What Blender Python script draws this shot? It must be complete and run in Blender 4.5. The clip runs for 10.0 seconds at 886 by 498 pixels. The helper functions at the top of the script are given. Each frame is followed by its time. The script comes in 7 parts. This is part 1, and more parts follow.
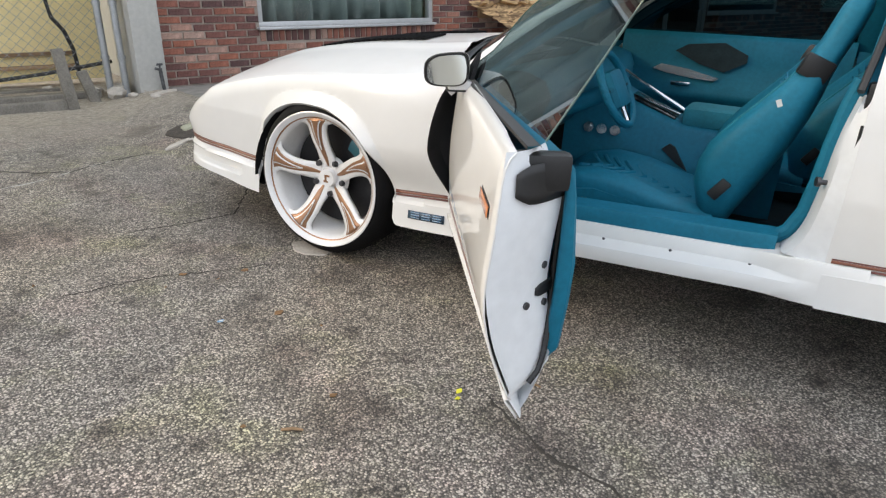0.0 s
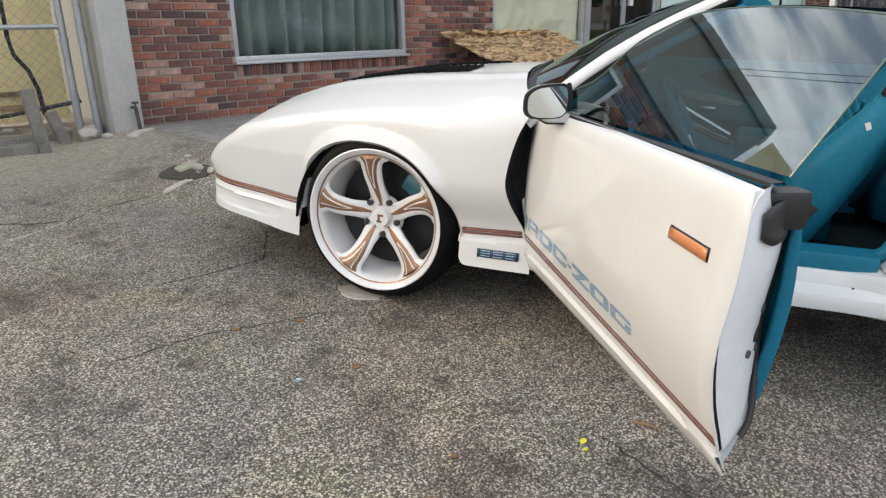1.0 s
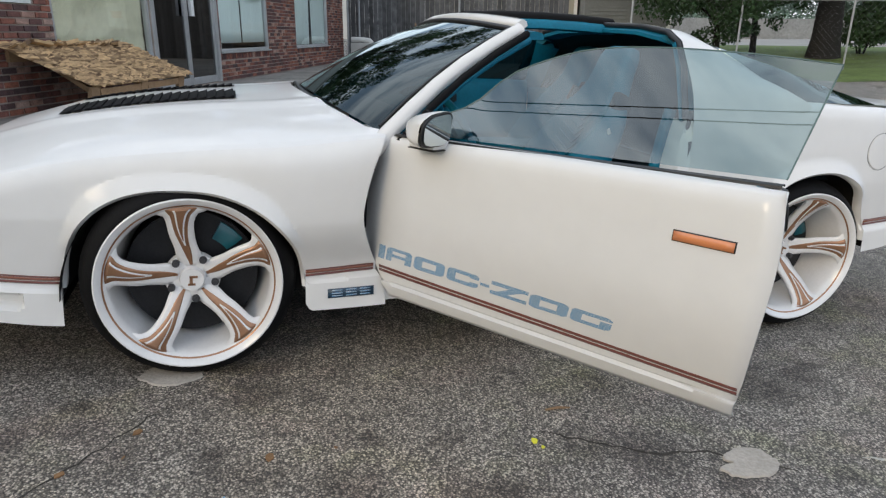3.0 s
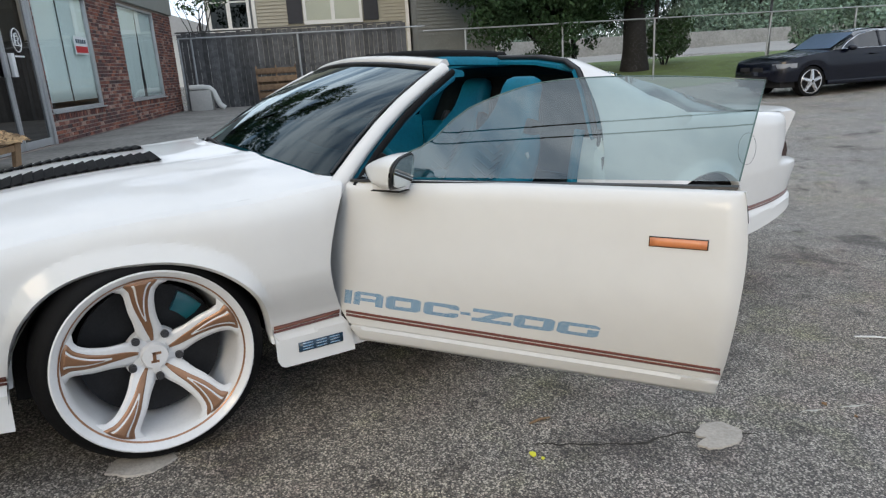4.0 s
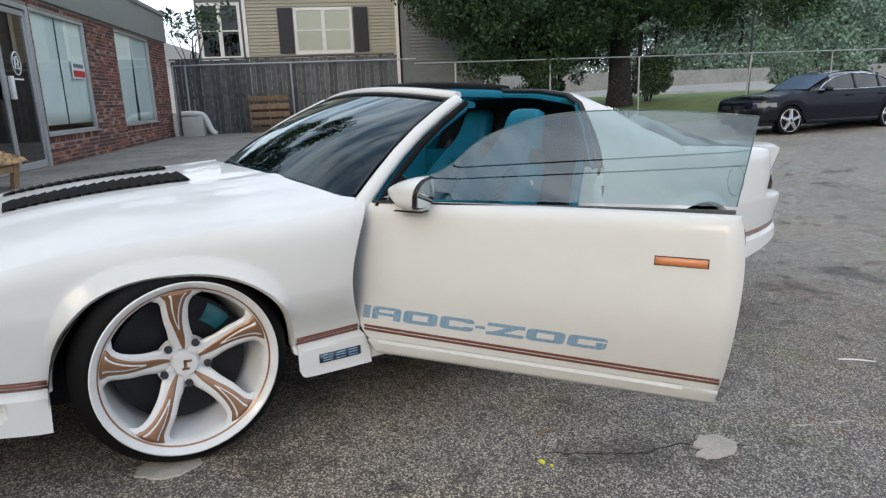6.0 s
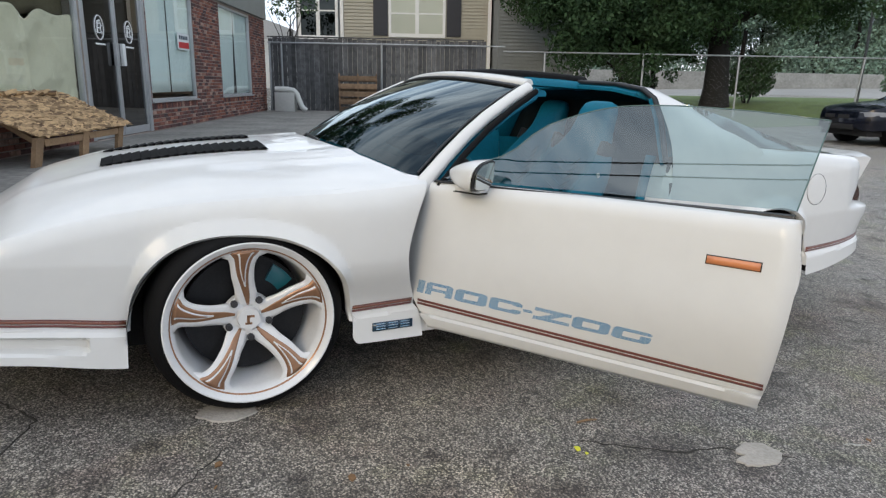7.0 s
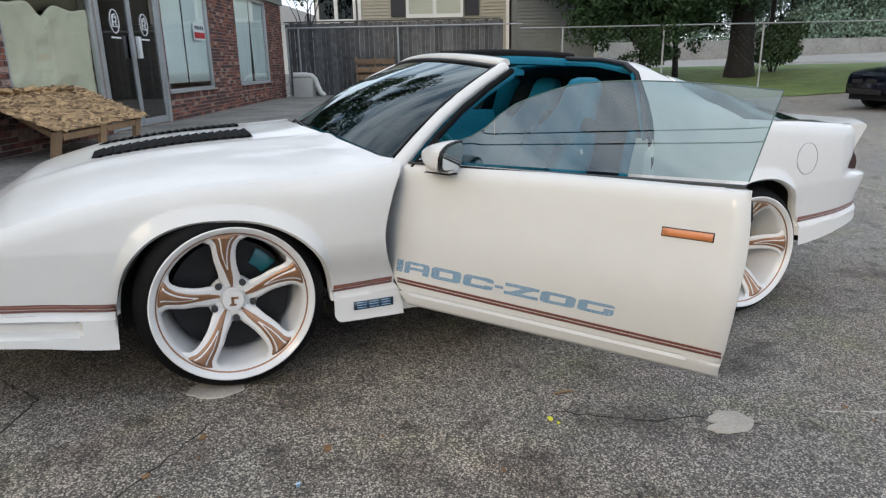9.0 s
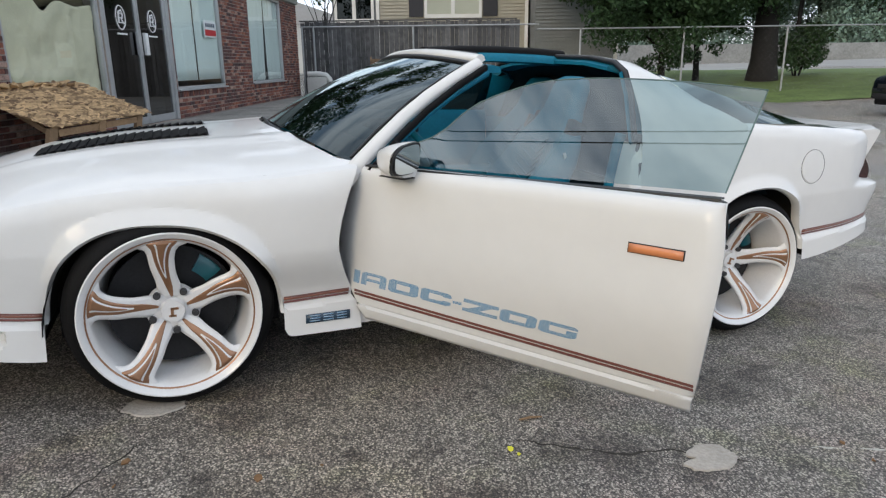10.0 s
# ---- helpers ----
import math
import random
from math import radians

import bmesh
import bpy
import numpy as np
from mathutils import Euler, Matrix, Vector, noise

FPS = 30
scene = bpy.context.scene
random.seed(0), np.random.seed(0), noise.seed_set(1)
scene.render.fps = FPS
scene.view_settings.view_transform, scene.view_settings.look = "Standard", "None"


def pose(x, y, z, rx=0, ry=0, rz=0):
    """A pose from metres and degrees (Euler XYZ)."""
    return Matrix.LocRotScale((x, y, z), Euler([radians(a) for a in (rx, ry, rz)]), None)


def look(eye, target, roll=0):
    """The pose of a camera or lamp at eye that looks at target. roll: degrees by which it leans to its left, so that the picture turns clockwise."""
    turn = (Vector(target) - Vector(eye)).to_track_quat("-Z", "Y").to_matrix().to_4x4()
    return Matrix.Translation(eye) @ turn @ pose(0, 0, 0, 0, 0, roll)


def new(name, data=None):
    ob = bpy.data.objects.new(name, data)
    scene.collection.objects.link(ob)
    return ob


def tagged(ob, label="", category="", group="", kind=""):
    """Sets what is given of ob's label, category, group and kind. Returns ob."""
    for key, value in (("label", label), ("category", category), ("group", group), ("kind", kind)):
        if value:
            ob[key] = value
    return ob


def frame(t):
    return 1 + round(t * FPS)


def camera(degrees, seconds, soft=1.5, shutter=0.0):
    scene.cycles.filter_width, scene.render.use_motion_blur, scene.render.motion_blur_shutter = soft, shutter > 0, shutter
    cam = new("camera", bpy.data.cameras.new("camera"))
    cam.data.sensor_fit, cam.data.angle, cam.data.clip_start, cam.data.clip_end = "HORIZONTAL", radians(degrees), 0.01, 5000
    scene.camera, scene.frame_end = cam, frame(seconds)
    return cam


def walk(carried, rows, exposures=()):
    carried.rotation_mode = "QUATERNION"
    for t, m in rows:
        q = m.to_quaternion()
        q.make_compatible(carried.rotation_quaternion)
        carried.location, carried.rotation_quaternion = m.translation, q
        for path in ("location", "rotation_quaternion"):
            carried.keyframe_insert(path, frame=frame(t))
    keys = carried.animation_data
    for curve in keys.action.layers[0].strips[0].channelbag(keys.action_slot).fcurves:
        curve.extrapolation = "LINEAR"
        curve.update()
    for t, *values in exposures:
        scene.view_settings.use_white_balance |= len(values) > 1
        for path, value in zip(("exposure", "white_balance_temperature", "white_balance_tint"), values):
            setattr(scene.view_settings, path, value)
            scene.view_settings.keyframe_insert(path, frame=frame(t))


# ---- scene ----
cam = camera(67.9, 10.0, soft=1.25)
# the lot slopes: true up, as seen from the lot's own plane
TILT = Vector((-0.022, 0.051, 1.0)).rotation_difference(Vector((0, 0, 1))).to_matrix().to_4x4()
PATH = [
    (0, (-1.365, -2.440, 1.181), (-0.181, -1.023, 0.413), 3.1),
    (0.5, (-1.469, -2.208, 1.173), (-0.092, -0.916, 0.515), 1.0),
    (1, (-1.652, -2.003, 1.154), (-0.316, -0.681, 0.472), 2.3),
    (1.5, (-1.827, -1.778, 1.140), (-0.268, -0.739, 0.441), 3.0),
    (1.9, (-1.817, -1.571, 1.125), (-0.089, -0.796, 0.480), 0.2),
    (2, (-1.854, -1.514, 1.146), (-0.107, -0.774, 0.513), 1.0),
    (2.5, (-1.946, -1.284, 1.131), (-0.098, -0.779, 0.559), 2.2),
    (2.7, (-2.016, -1.164, 1.136), (-0.133, -0.846, 0.539), 2.5),
    (3.8, (-2.006, -0.680, 1.176), (-0.069, -0.818, 0.698), 2.8),
    (4, (-2.061, -0.626, 1.171), (-0.142, -0.908, 0.684), -0.7),
    (4.5, (-2.185, -0.506, 1.185), (-0.248, -0.717, 0.735), 1.8),
    (5, (-2.200, -0.483, 1.179), (-0.289, -0.857, 0.722), 2.4),
    (5.5, (-2.191, -0.503, 1.189), (-0.280, -0.897, 0.751), 1.3),
    (5.7, (-2.192, -0.489, 1.178), (-0.260, -0.829, 0.791), 0.6),
    (6.8, (-2.236, -0.518, 1.155), (-0.314, -0.787, 0.670), 1.4),
    (7, (-2.274, -0.555, 1.154), (-0.326, -0.662, 0.713), 3.9),
    (7.5, (-2.328, -0.635, 1.154), (-0.404, -0.630, 0.608), 4.1),
    (8, (-2.366, -0.690, 1.164), (-0.427, -0.615, 0.683), 1.8),
    (8.1, (-2.370, -0.685, 1.168), (-0.448, -0.668, 0.616), 1.9),
    (8.5, (-2.361, -0.704, 1.163), (-0.420, -0.649, 0.684), 2.3),
    (9, (-2.349, -0.754, 1.173), (-0.413, -0.777, 0.672), 1.8),
    (9.5, (-2.307, -0.827, 1.174), (-0.379, -0.771, 0.644), 3.7),
    (10, (-2.142, -0.970, 1.164), (-0.206, -0.935, 0.664), 2.4),
]
walk(cam, [(t, TILT @ look(eye, target, roll)) for t, eye, target, roll in PATH],
     exposures=[(0.0, 0.56, 6850, 12), (0.6, 0.55, 6900, 12), (1.2, 0.36, 6850, 12), (2.0, 0.08, 6650, 11), (2.7, 0.0, 6480, 11), (4.0, 0.03, 6320, 10), (10.0, 0.05, 6400, 11)])

# ---- world and sun ----
world = bpy.data.worlds.new("overcast_sky")
scene.world = world
world.use_nodes = True
wn, wl = world.node_tree.nodes, world.node_tree.links
SUN_AZ, SUN_EL = math.atan2(0.50, -0.865), radians(24)
sky = wn.new("ShaderNodeTexSky")
sky.sky_type, sky.sun_disc = "NISHITA", False
sky.sun_elevation, sky.sun_rotation = SUN_EL, math.pi / 2 - SUN_AZ
sky.dust_density = 3.0
coord = wn.new("ShaderNodeTexCoord")
squash = wn.new("ShaderNodeMapping")
squash.inputs["Scale"].default_value = (1.0, 1.0, 6.0)
wl.new(coord.outputs["Generated"], squash.inputs["Vector"])
clouds = wn.new("ShaderNodeTexNoise")
clouds.inputs["Scale"].default_value, clouds.inputs["Detail"].default_value = 3.4, 9.0
clouds.inputs["Roughness"].default_value = 0.58
wl.new(squash.outputs[0], clouds.inputs["Vector"])
cover = wn.new("ShaderNodeValToRGB")
cover.color_ramp.elements[0].position, cover.color_ramp.elements[0].color = 0.40, (3.6, 4.7, 6.2, 1)
cover.color_ramp.elements[1].position, cover.color_ramp.elements[1].color = 0.60, (13.4, 14.1, 15.0, 1)
wl.new(clouds.outputs["Fac"], cover.inputs["Fac"])
veil = wn.new("ShaderNodeMix")
veil.data_type = "RGBA"
veil.inputs["Factor"].default_value = 0.82
wl.new(sky.outputs[0], veil.inputs[6])
wl.new(cover.outputs[0], veil.inputs[7])
wl.new(veil.outputs[2], wn["Background"].inputs["Color"])
wn["Background"].inputs["Strength"].default_value = 0.13

sun_lamp = bpy.data.lights.new("sun", "SUN")
sun_lamp.energy, sun_lamp.angle, sun_lamp.color = 0.9, radians(24), (1.0, 0.78, 0.48)
sun = new("sun", sun_lamp)
sun.matrix_world = look((math.cos(SUN_AZ) * math.cos(SUN_EL) * 40, math.sin(SUN_AZ) * math.cos(SUN_EL) * 40, math.sin(SUN_EL) * 40), (0, 0, 0))


# ---- materials ----
def mat(name, color, rough=0.5, metal=0.0, vary=0.12, scale=8.0, bump=0.0, bump_scale=60.0, coat=0.0, random_hue=0.0, spec=0.5, dark=None, coat_rough=0.03):
    """A surface with its colour broken at two scales and a fine relief."""
    m = bpy.data.materials.new(name)
    m.use_nodes = True
    n, l = m.node_tree.nodes, m.node_tree.links
    b = n["Principled BSDF"]
    b.inputs["Roughness"].default_value, b.inputs["Metallic"].default_value = rough, metal
    b.inputs["Specular IOR Level"].default_value = spec
    b.inputs["Coat Weight"].default_value, b.inputs["Coat Roughness"].default_value = coat, coat_rough
    tc = n.new("ShaderNodeTexCoord")
    big, fine = n.new("ShaderNodeTexNoise"), n.new("ShaderNodeTexNoise")
    big.inputs["Scale"].default_value, fine.inputs["Scale"].default_value = scale, scale * 9
    big.inputs["Detail"].default_value = fine.inputs["Detail"].default_value = 4
    both = n.new("ShaderNodeMath")
    both.operation = "ADD"
    for k, t in ((0, big), (1, fine)):
        l.new(tc.outputs["Object"], t.inputs["Vector"])
        l.new(t.outputs["Fac"], both.inputs[k])
    ramp = n.new("ShaderNodeMapRange")
    ramp.inputs["From Min"].default_value, ramp.inputs["From Max"].default_value = 0.7, 1.3
    ramp.inputs["To Min"].default_value, ramp.inputs["To Max"].default_value = 1 - vary, 1 + vary
    l.new(both.outputs[0], ramp.inputs["Value"])
    hsv = n.new("ShaderNodeHueSaturation")
    hsv.inputs["Color"].default_value = (*color, 1)
    l.new(ramp.outputs[0], hsv.inputs["Value"])
    out = hsv.outputs[0]
    if random_hue:
        info, r2 = n.new("ShaderNodeObjectInfo"), n.new("ShaderNodeMapRange")
        geo = n.new("ShaderNodeNewGeometry")
        add = n.new("ShaderNodeMath")
        add.operation = "ADD"
        l.new(info.outputs["Random"], add.inputs[0])
        l.new(geo.outputs["Random Per Island"], add.inputs[1])
        fr = n.new("ShaderNodeMath")
        fr.operation = "FRACT"
        l.new(add.outputs[0], fr.inputs[0])
        mix = n.new("ShaderNodeValToRGB")
        mix.color_ramp.elements[0].color, mix.color_ramp.elements[1].color = (*(dark or [c * (1 - random_hue) for c in color]), 1), (*[min(1, c * (1 + random_hue)) for c in color], 1)
        mid = mix.color_ramp.elements.new(0.5)
        mid.color = (*color, 1)
        l.new(fr.outputs[0], mix.inputs["Fac"])
        l.new(mix.outputs[0], hsv.inputs["Color"])
    l.new(out, b.inputs["Base Color"])
    if bump:
        t = n.new("ShaderNodeTexNoise")
        t.inputs["Scale"].default_value, t.inputs["Detail"].default_value = bump_scale, 6
        l.new(tc.outputs["Object"], t.inputs["Vector"])
        bp = n.new("ShaderNodeBump")
        bp.inputs["Strength"].default_value, bp.inputs["Distance"].default_value = bump, 0.01
        l.new(t.outputs["Fac"], bp.inputs["Height"])
        l.new(bp.outputs[0], b.inputs["Normal"])
    return m


def glass_mat(name, tint, rough=0.0, base=0.07, sheen=(1, 1, 1), steep=4.0):
    """Thin tinted pane: part mirror, part clear."""
    m = bpy.data.materials.new(name)
    m.use_nodes = True
    n, l = m.node_tree.nodes, m.node_tree.links
    n.remove(n["Principled BSDF"])
    clear, shine, mix = n.new("ShaderNodeBsdfTransparent"), n.new("ShaderNodeBsdfGlossy"), n.new("ShaderNodeMixShader")
    face, power, fres = n.new("ShaderNodeLayerWeight"), n.new("ShaderNodeMath"), n.new("ShaderNodeMapRange")
    face.inputs["Blend"].default_value = 0.5
    power.operation = "POWER"
    power.inputs[1].default_value = steep
    l.new(face.outputs["Facing"], power.inputs[0])
    l.new(power.outputs[0], fres.inputs["Value"])
    fres.inputs["To Min"].default_value, fres.inputs["To Max"].default_value = base, 0.95
    clear.inputs["Color"].default_value = (*tint, 1)
    shine.inputs["Roughness"].default_value = rough
    shine.inputs["Color"].default_value = (*sheen, 1)
    l.new(fres.outputs[0], mix.inputs[0])
    l.new(clear.outputs[0], mix.inputs[1])
    l.new(shine.outputs[0], mix.inputs[2])
    l.new(mix.outputs[0], n["Material Output"].inputs["Surface"])
    return m


def asphalt_mat():
    m = bpy.data.materials.new("worn_asphalt")
    m.use_nodes = True
    n, l = m.node_tree.nodes, m.node_tree.links
    b = n["Principled BSDF"]
    tc = n.new("ShaderNodeTexCoord")

    def tex(kind, scale, **kw):
        t = n.new(kind)
        t.inputs["Scale"].default_value = scale
        for k, v in kw.items():
            t.inputs[k].default_value = v
        l.new(tc.outputs["Object"], t.inputs["Vector"])
        return t

    def ramp(src, a, ca, b2, cb):
        r = n.new("ShaderNodeValToRGB")
        r.color_ramp.elements[0].position, r.color_ramp.elements[0].color = a, (*ca, 1)
        r.color_ramp.elements[1].position, r.color_ramp.elements[1].color = b2, (*cb, 1)
        l.new(src, r.inputs["Fac"])
        return r

    def mixc(fac, a, c, blend="MIX"):
        x = n.new("ShaderNodeMix")
        x.data_type, x.blend_type = "RGBA", blend
        if isinstance(fac, float):
            x.inputs["Factor"].default_value = fac
        else:
            l.new(fac, x.inputs["Factor"])
        for sock, v in ((6, a), (7, c)):
            if isinstance(v, tuple):
                x.inputs[sock].default_value = (*v, 1)
            else:
                l.new(v, x.inputs[sock])
        return x.outputs[2]

    shift = n.new("ShaderNodeVectorMath")
    shift.operation = "MULTIPLY_ADD"
    shift.inputs[1].default_value = (0.004, 0.004, 0.004)
    l.new(tex("ShaderNodeTexNoise", 75.0, Detail=3.0).outputs["Color"], shift.inputs[0])
    l.new(tc.outputs["Object"], shift.inputs[2])
    stones, large = tex("ShaderNodeTexVoronoi", 165.0), tex("ShaderNodeTexVoronoi", 88.0)
    for t in (stones, large):
        l.new(shift.outputs[0], t.inputs["Vector"])
    stone_col = n.new("ShaderNodeSeparateColor")
    l.new(stones.outputs["Color"], stone_col.inputs[0])
    stone = ramp(stone_col.outputs[0], 0.06, (0.110, 0.101, 0.091), 1.0, (0.78, 0.72, 0.635))
    common = stone.color_ramp.elements.new(0.60)
    common.color = (0.335, 0.305, 0.268, 1)
    gap = ramp(stones.outputs["Distance"], 0.30, (1, 1, 1), 0.70, (0.26, 0.252, 0.242))
    col = mixc(1.0, stone.outputs[0], gap.outputs[0], "MULTIPLY")
    # a few larger pale stones lie among the small ones
    large_col = n.new("ShaderNodeSeparateColor")
    l.new(large.outputs["Color"], large_col.inputs[0])
    few = n.new("ShaderNodeMath")
    few.operation = "MULTIPLY"
    l.new(ramp(large_col.outputs[0], 0.82, (0, 0, 0), 0.84, (1, 1, 1)).outputs[0], few.inputs[0])
    l.new(ramp(large.outputs["Distance"], 0.34, (1, 1, 1), 0.46, (0, 0, 0)).outputs[0], few.inputs[1])
    col = mixc(few.outputs[0], col, (0.54, 0.495, 0.435))
    mottle = tex("ShaderNodeTexNoise", 6.5, Detail=7.0, Roughness=0.7)
    col = mixc(1.0, col, ramp(mottle.outputs["Fac"], 0.32, (0.74, 0.73, 0.72), 0.66, (1.16, 1.15, 1.13)).outputs[0], "MULTIPLY")
    tint = tex("ShaderNodeTexNoise", 0.7, Detail=5.0)
    col = mixc(ramp(tint.outputs["Fac"], 0.42, (0, 0, 0), 0.68, (1, 1, 1)).outputs[0], col, mixc(1.0, col, (1.10, 1.04, 0.94), "MULTIPLY"))
    moss = tex("ShaderNodeTexNoise", 3.1, Detail=6.0, Roughness=0.6)
    col = mixc(ramp(moss.outputs["Fac"], 0.54, (0, 0, 0), 0.70, (0.8, 0.8, 0.8)).outputs[0], col, mixc(1.0, col, (0.93, 1.0, 0.74), "MULTIPLY"))
    rosy = tex("ShaderNodeTexNoise", 2.3, Detail=5.0, Roughness=0.65)
    col = mixc(ramp(rosy.outputs["Fac"], 0.52, (0, 0, 0), 0.66, (0.8, 0.8, 0.8)).outputs[0], col, mixc(1.0, col, (1.05, 0.95, 0.98), "MULTIPLY"))
    drips = tex("ShaderNodeTexVoronoi", 4.6, Randomness=1.0)
    drip_pick = n.new("ShaderNodeSeparateColor")
    l.new(drips.outputs["Color"], drip_pick.inputs[0])
    drip_edge = n.new("ShaderNodeMath")
    drip_edge.operation = "MULTIPLY_ADD"
    drip_edge.inputs[1].default_value = 0.45
    l.new(tex("ShaderNodeTexNoise", 24.0, Detail=5.0, Roughness=0.7).outputs["Fac"], drip_edge.inputs[0])
    l.new(drips.outputs["Distance"], drip_edge.inputs[2])
    drip = n.new("ShaderNodeMath")
    drip.operation = "MULTIPLY"
    l.new(ramp(drip_edge.outputs[0], 0.30, (0.9, 0.9, 0.9), 0.50, (0, 0, 0)).outputs[0], drip.inputs[0])
    l.new(ramp(drip_pick.outputs[0], 0.50, (0, 0, 0), 0.62, (1, 1, 1)).outputs[0], drip.inputs[1])
    col = mixc(drip.outputs[0], col, mixc(1.0, col, (0.36, 0.34, 0.33), "MULTIPLY"))
    fade = tex("ShaderNodeTexNoise", 0.45, Detail=3.0)
    col = mixc(ramp(fade.outputs["Fac"], 0.38, (0, 0, 0), 0.62, (1, 1, 1)).outputs[0], mixc(1.0, col, (0.87, 0.87, 0.88), "MULTIPLY"), col)
    stain = tex("ShaderNodeTexNoise", 1.9, Detail=6.0, Roughness=0.62)
    col = mixc(ramp(stain.outputs["Fac"], 0.57, (0, 0, 0), 0.68, (1, 1, 1)).outputs[0], col, mixc(1.0, col, (0.42, 0.40, 0.39), "MULTIPLY"))
    spots = tex("ShaderNodeTexVoronoi", 2.2, Randomness=1.0)
    wob = tex("ShaderNodeTexNoise", 9.0, Detail=4.0)
    add = n.new("ShaderNodeMath")
    add.operation = "ADD"
    l.new(spots.outputs["Distance"], add.inputs[0])
    l.new(wob.outputs["Fac"], add.inputs[1])
    col = mixc(ramp(add.outputs[0], 0.52, (0.75, 0.75, 0.75), 0.66, (0, 0, 0)).outputs[0], col, mixc(1.0, col, (0.35, 0.33, 0.32), "MULTIPLY"))
    crack = tex("ShaderNodeTexVoronoi", 0.38)
    crack.feature = "DISTANCE_TO_EDGE"
    warp = n.new("ShaderNodeMix")
    warp.data_type = "VECTOR"
    warp.inputs["Factor"].default_value = 0.3
    wn2 = tex("ShaderNodeTexNoise", 2.5, Detail=6.0)
    l.new(tc.outputs["Object"], warp.inputs[4])
    l.new(wn2.outputs["Color"], warp.inputs[5])
    l.new(warp.outputs[1], crack.inputs["Vector"])
    cr = ramp(crack.outputs["Distance"], 0.0006, (1, 1, 1), 0.0022, (0, 0, 0))
    patchy = tex("ShaderNodeTexNoise", 0.9, Detail=3.0)
    parts = n.new("ShaderNodeMath")
    parts.operation = "MULTIPLY"
    l.new(cr.outputs[0], parts.inputs[0])
    l.new(ramp(patchy.outputs["Fac"], 0.50, (0, 0, 0), 0.60, (0.8, 0.8, 0.8)).outputs[0], parts.inputs[1])
    col = mixc(parts.outputs[0], col, (0.05, 0.046, 0.042))
    place = n.new("ShaderNodeSeparateXYZ")
    l.new(tc.outputs["Object"], place.inputs[0])
    # grazing sky sheen put into the colour: paler and bluer towards the road
    east_sheen = n.new("ShaderNodeMapRange")
    east_sheen.inputs["From Min"].default_value, east_sheen.inputs["From Max"].default_value = 0.5, 6.0
    l.new(place.outputs["X"], east_sheen.inputs["Value"])
    col = mixc(east_sheen.outputs[0], col, mixc(1.0, col, (1.22, 1.28, 1.36), "MULTIPLY"))
    # dirt and crumbled edge in front of the yard gate
    ragged = n.new("ShaderNodeMath")
    ragged.operation = "MULTIPLY_ADD"
    ragged.inputs[1].default_value = 1.3
    l.new(tex("ShaderNodeTexNoise", 2.4, Detail=8.0, Roughness=0.7).outputs["Fac"], ragged.inputs[0])
    l.new(place.outputs["Y"], ragged.inputs[2])
    beside = n.new("ShaderNodeMath")
    beside.operation = "MULTIPLY"
    edge = n.new("ShaderNodeMapRange")
    edge.inputs["From Min"].default_value, edge.inputs["From Max"].default_value = 3.1, 4.1
    l.new(ragged.outputs[0], edge.inputs["Value"])
    west = n.new("ShaderNodeMapRange")
    west.inputs["From Min"].default_value, west.inputs["From Max"].default_value = 0.62, 0.45
    l.new(place.outputs["X"], west.inputs["Value"])
    l.new(edge.outputs[0], beside.inputs[0])
    l.new(west.outputs[0], beside.inputs[1])
    soil = ramp(tex("ShaderNodeTexNoise", 26.0, Detail=8.0, Roughness=0.8).outputs["Fac"], 0.34, (0.15, 0.126, 0.098), 0.66, (0.47, 0.415, 0.335))
    col = mixc(beside.outputs[0], col, soil.outputs[0])
    # oil spots: place along the car, width and strength
    turn = TILT @ pose(0, 0, 0, 0, 0, -67)
    for cx, cy, r, deep in ((0.42, -0.785, 0.15, 0.55), (0.20, -0.22, 0.13, 0.6), (1.16, -0.71, 0.13, 0.6), (0.13, -0.67, 0.16, 0.7), (1.97, -0.46, 0.22, 0.6), (1.33, -0.80, 0.17, 0.5), (1.52, -0.95, 0.15, 0.5), (1.40, -0.36, 0.13, 0.65), (-0.17, -0.49, 0.10, 0.7), (0.75, -0.95, 0.2, 0.75), (-1.2, -0.5, 0.3, 0.7)):
        far = n.new("ShaderNodeVectorMath")
        far.operation = "DISTANCE"
        far.inputs[1].default_value = turn @ Vector((cx, cy, 0))
        l.new(tc.outputs["Object"], far.inputs[0])
        rag = n.new("ShaderNodeMath")
        rag.operation = "MULTIPLY_ADD"
        rag.inputs[1].default_value, rag.inputs[2].default_value = 0.22, -0.11
        l.new(wob.outputs["Fac"], rag.inputs[0])
        tot = n.new("ShaderNodeMath")
        tot.operation = "ADD"
        l.new(far.outputs["Value"], tot.inputs[0])
        l.new(rag.outputs[0], tot.inputs[1])
        col = mixc(ramp(tot.outputs[0], 0.25 * r, (1, 1, 1), r, (0, 0, 0)).outputs[0], col, mixc(1.0, col, (deep, deep * 0.97, deep * 0.94), "MULTIPLY"))
    l.new(col, b.inputs["Base Color"])
    b.inputs["Roughness"].default_value = 0.68
    b.inputs["Specular IOR Level"].default_value = 0.6
    bp = n.new("ShaderNodeBump")
    bp.inputs["Strength"].default_value, bp.inputs["Distance"].default_value = 0.7, 0.006
    inv = n.new("ShaderNodeMath")
    inv.operation = "SUBTRACT"
    inv.inputs[0].default_value = 1.0
    l.new(stones.outputs["Distance"], inv.inputs[1])
    sub = n.new("ShaderNodeMath")
    sub.operation = "SUBTRACT"
    l.new(inv.outputs[0], sub.inputs[0])
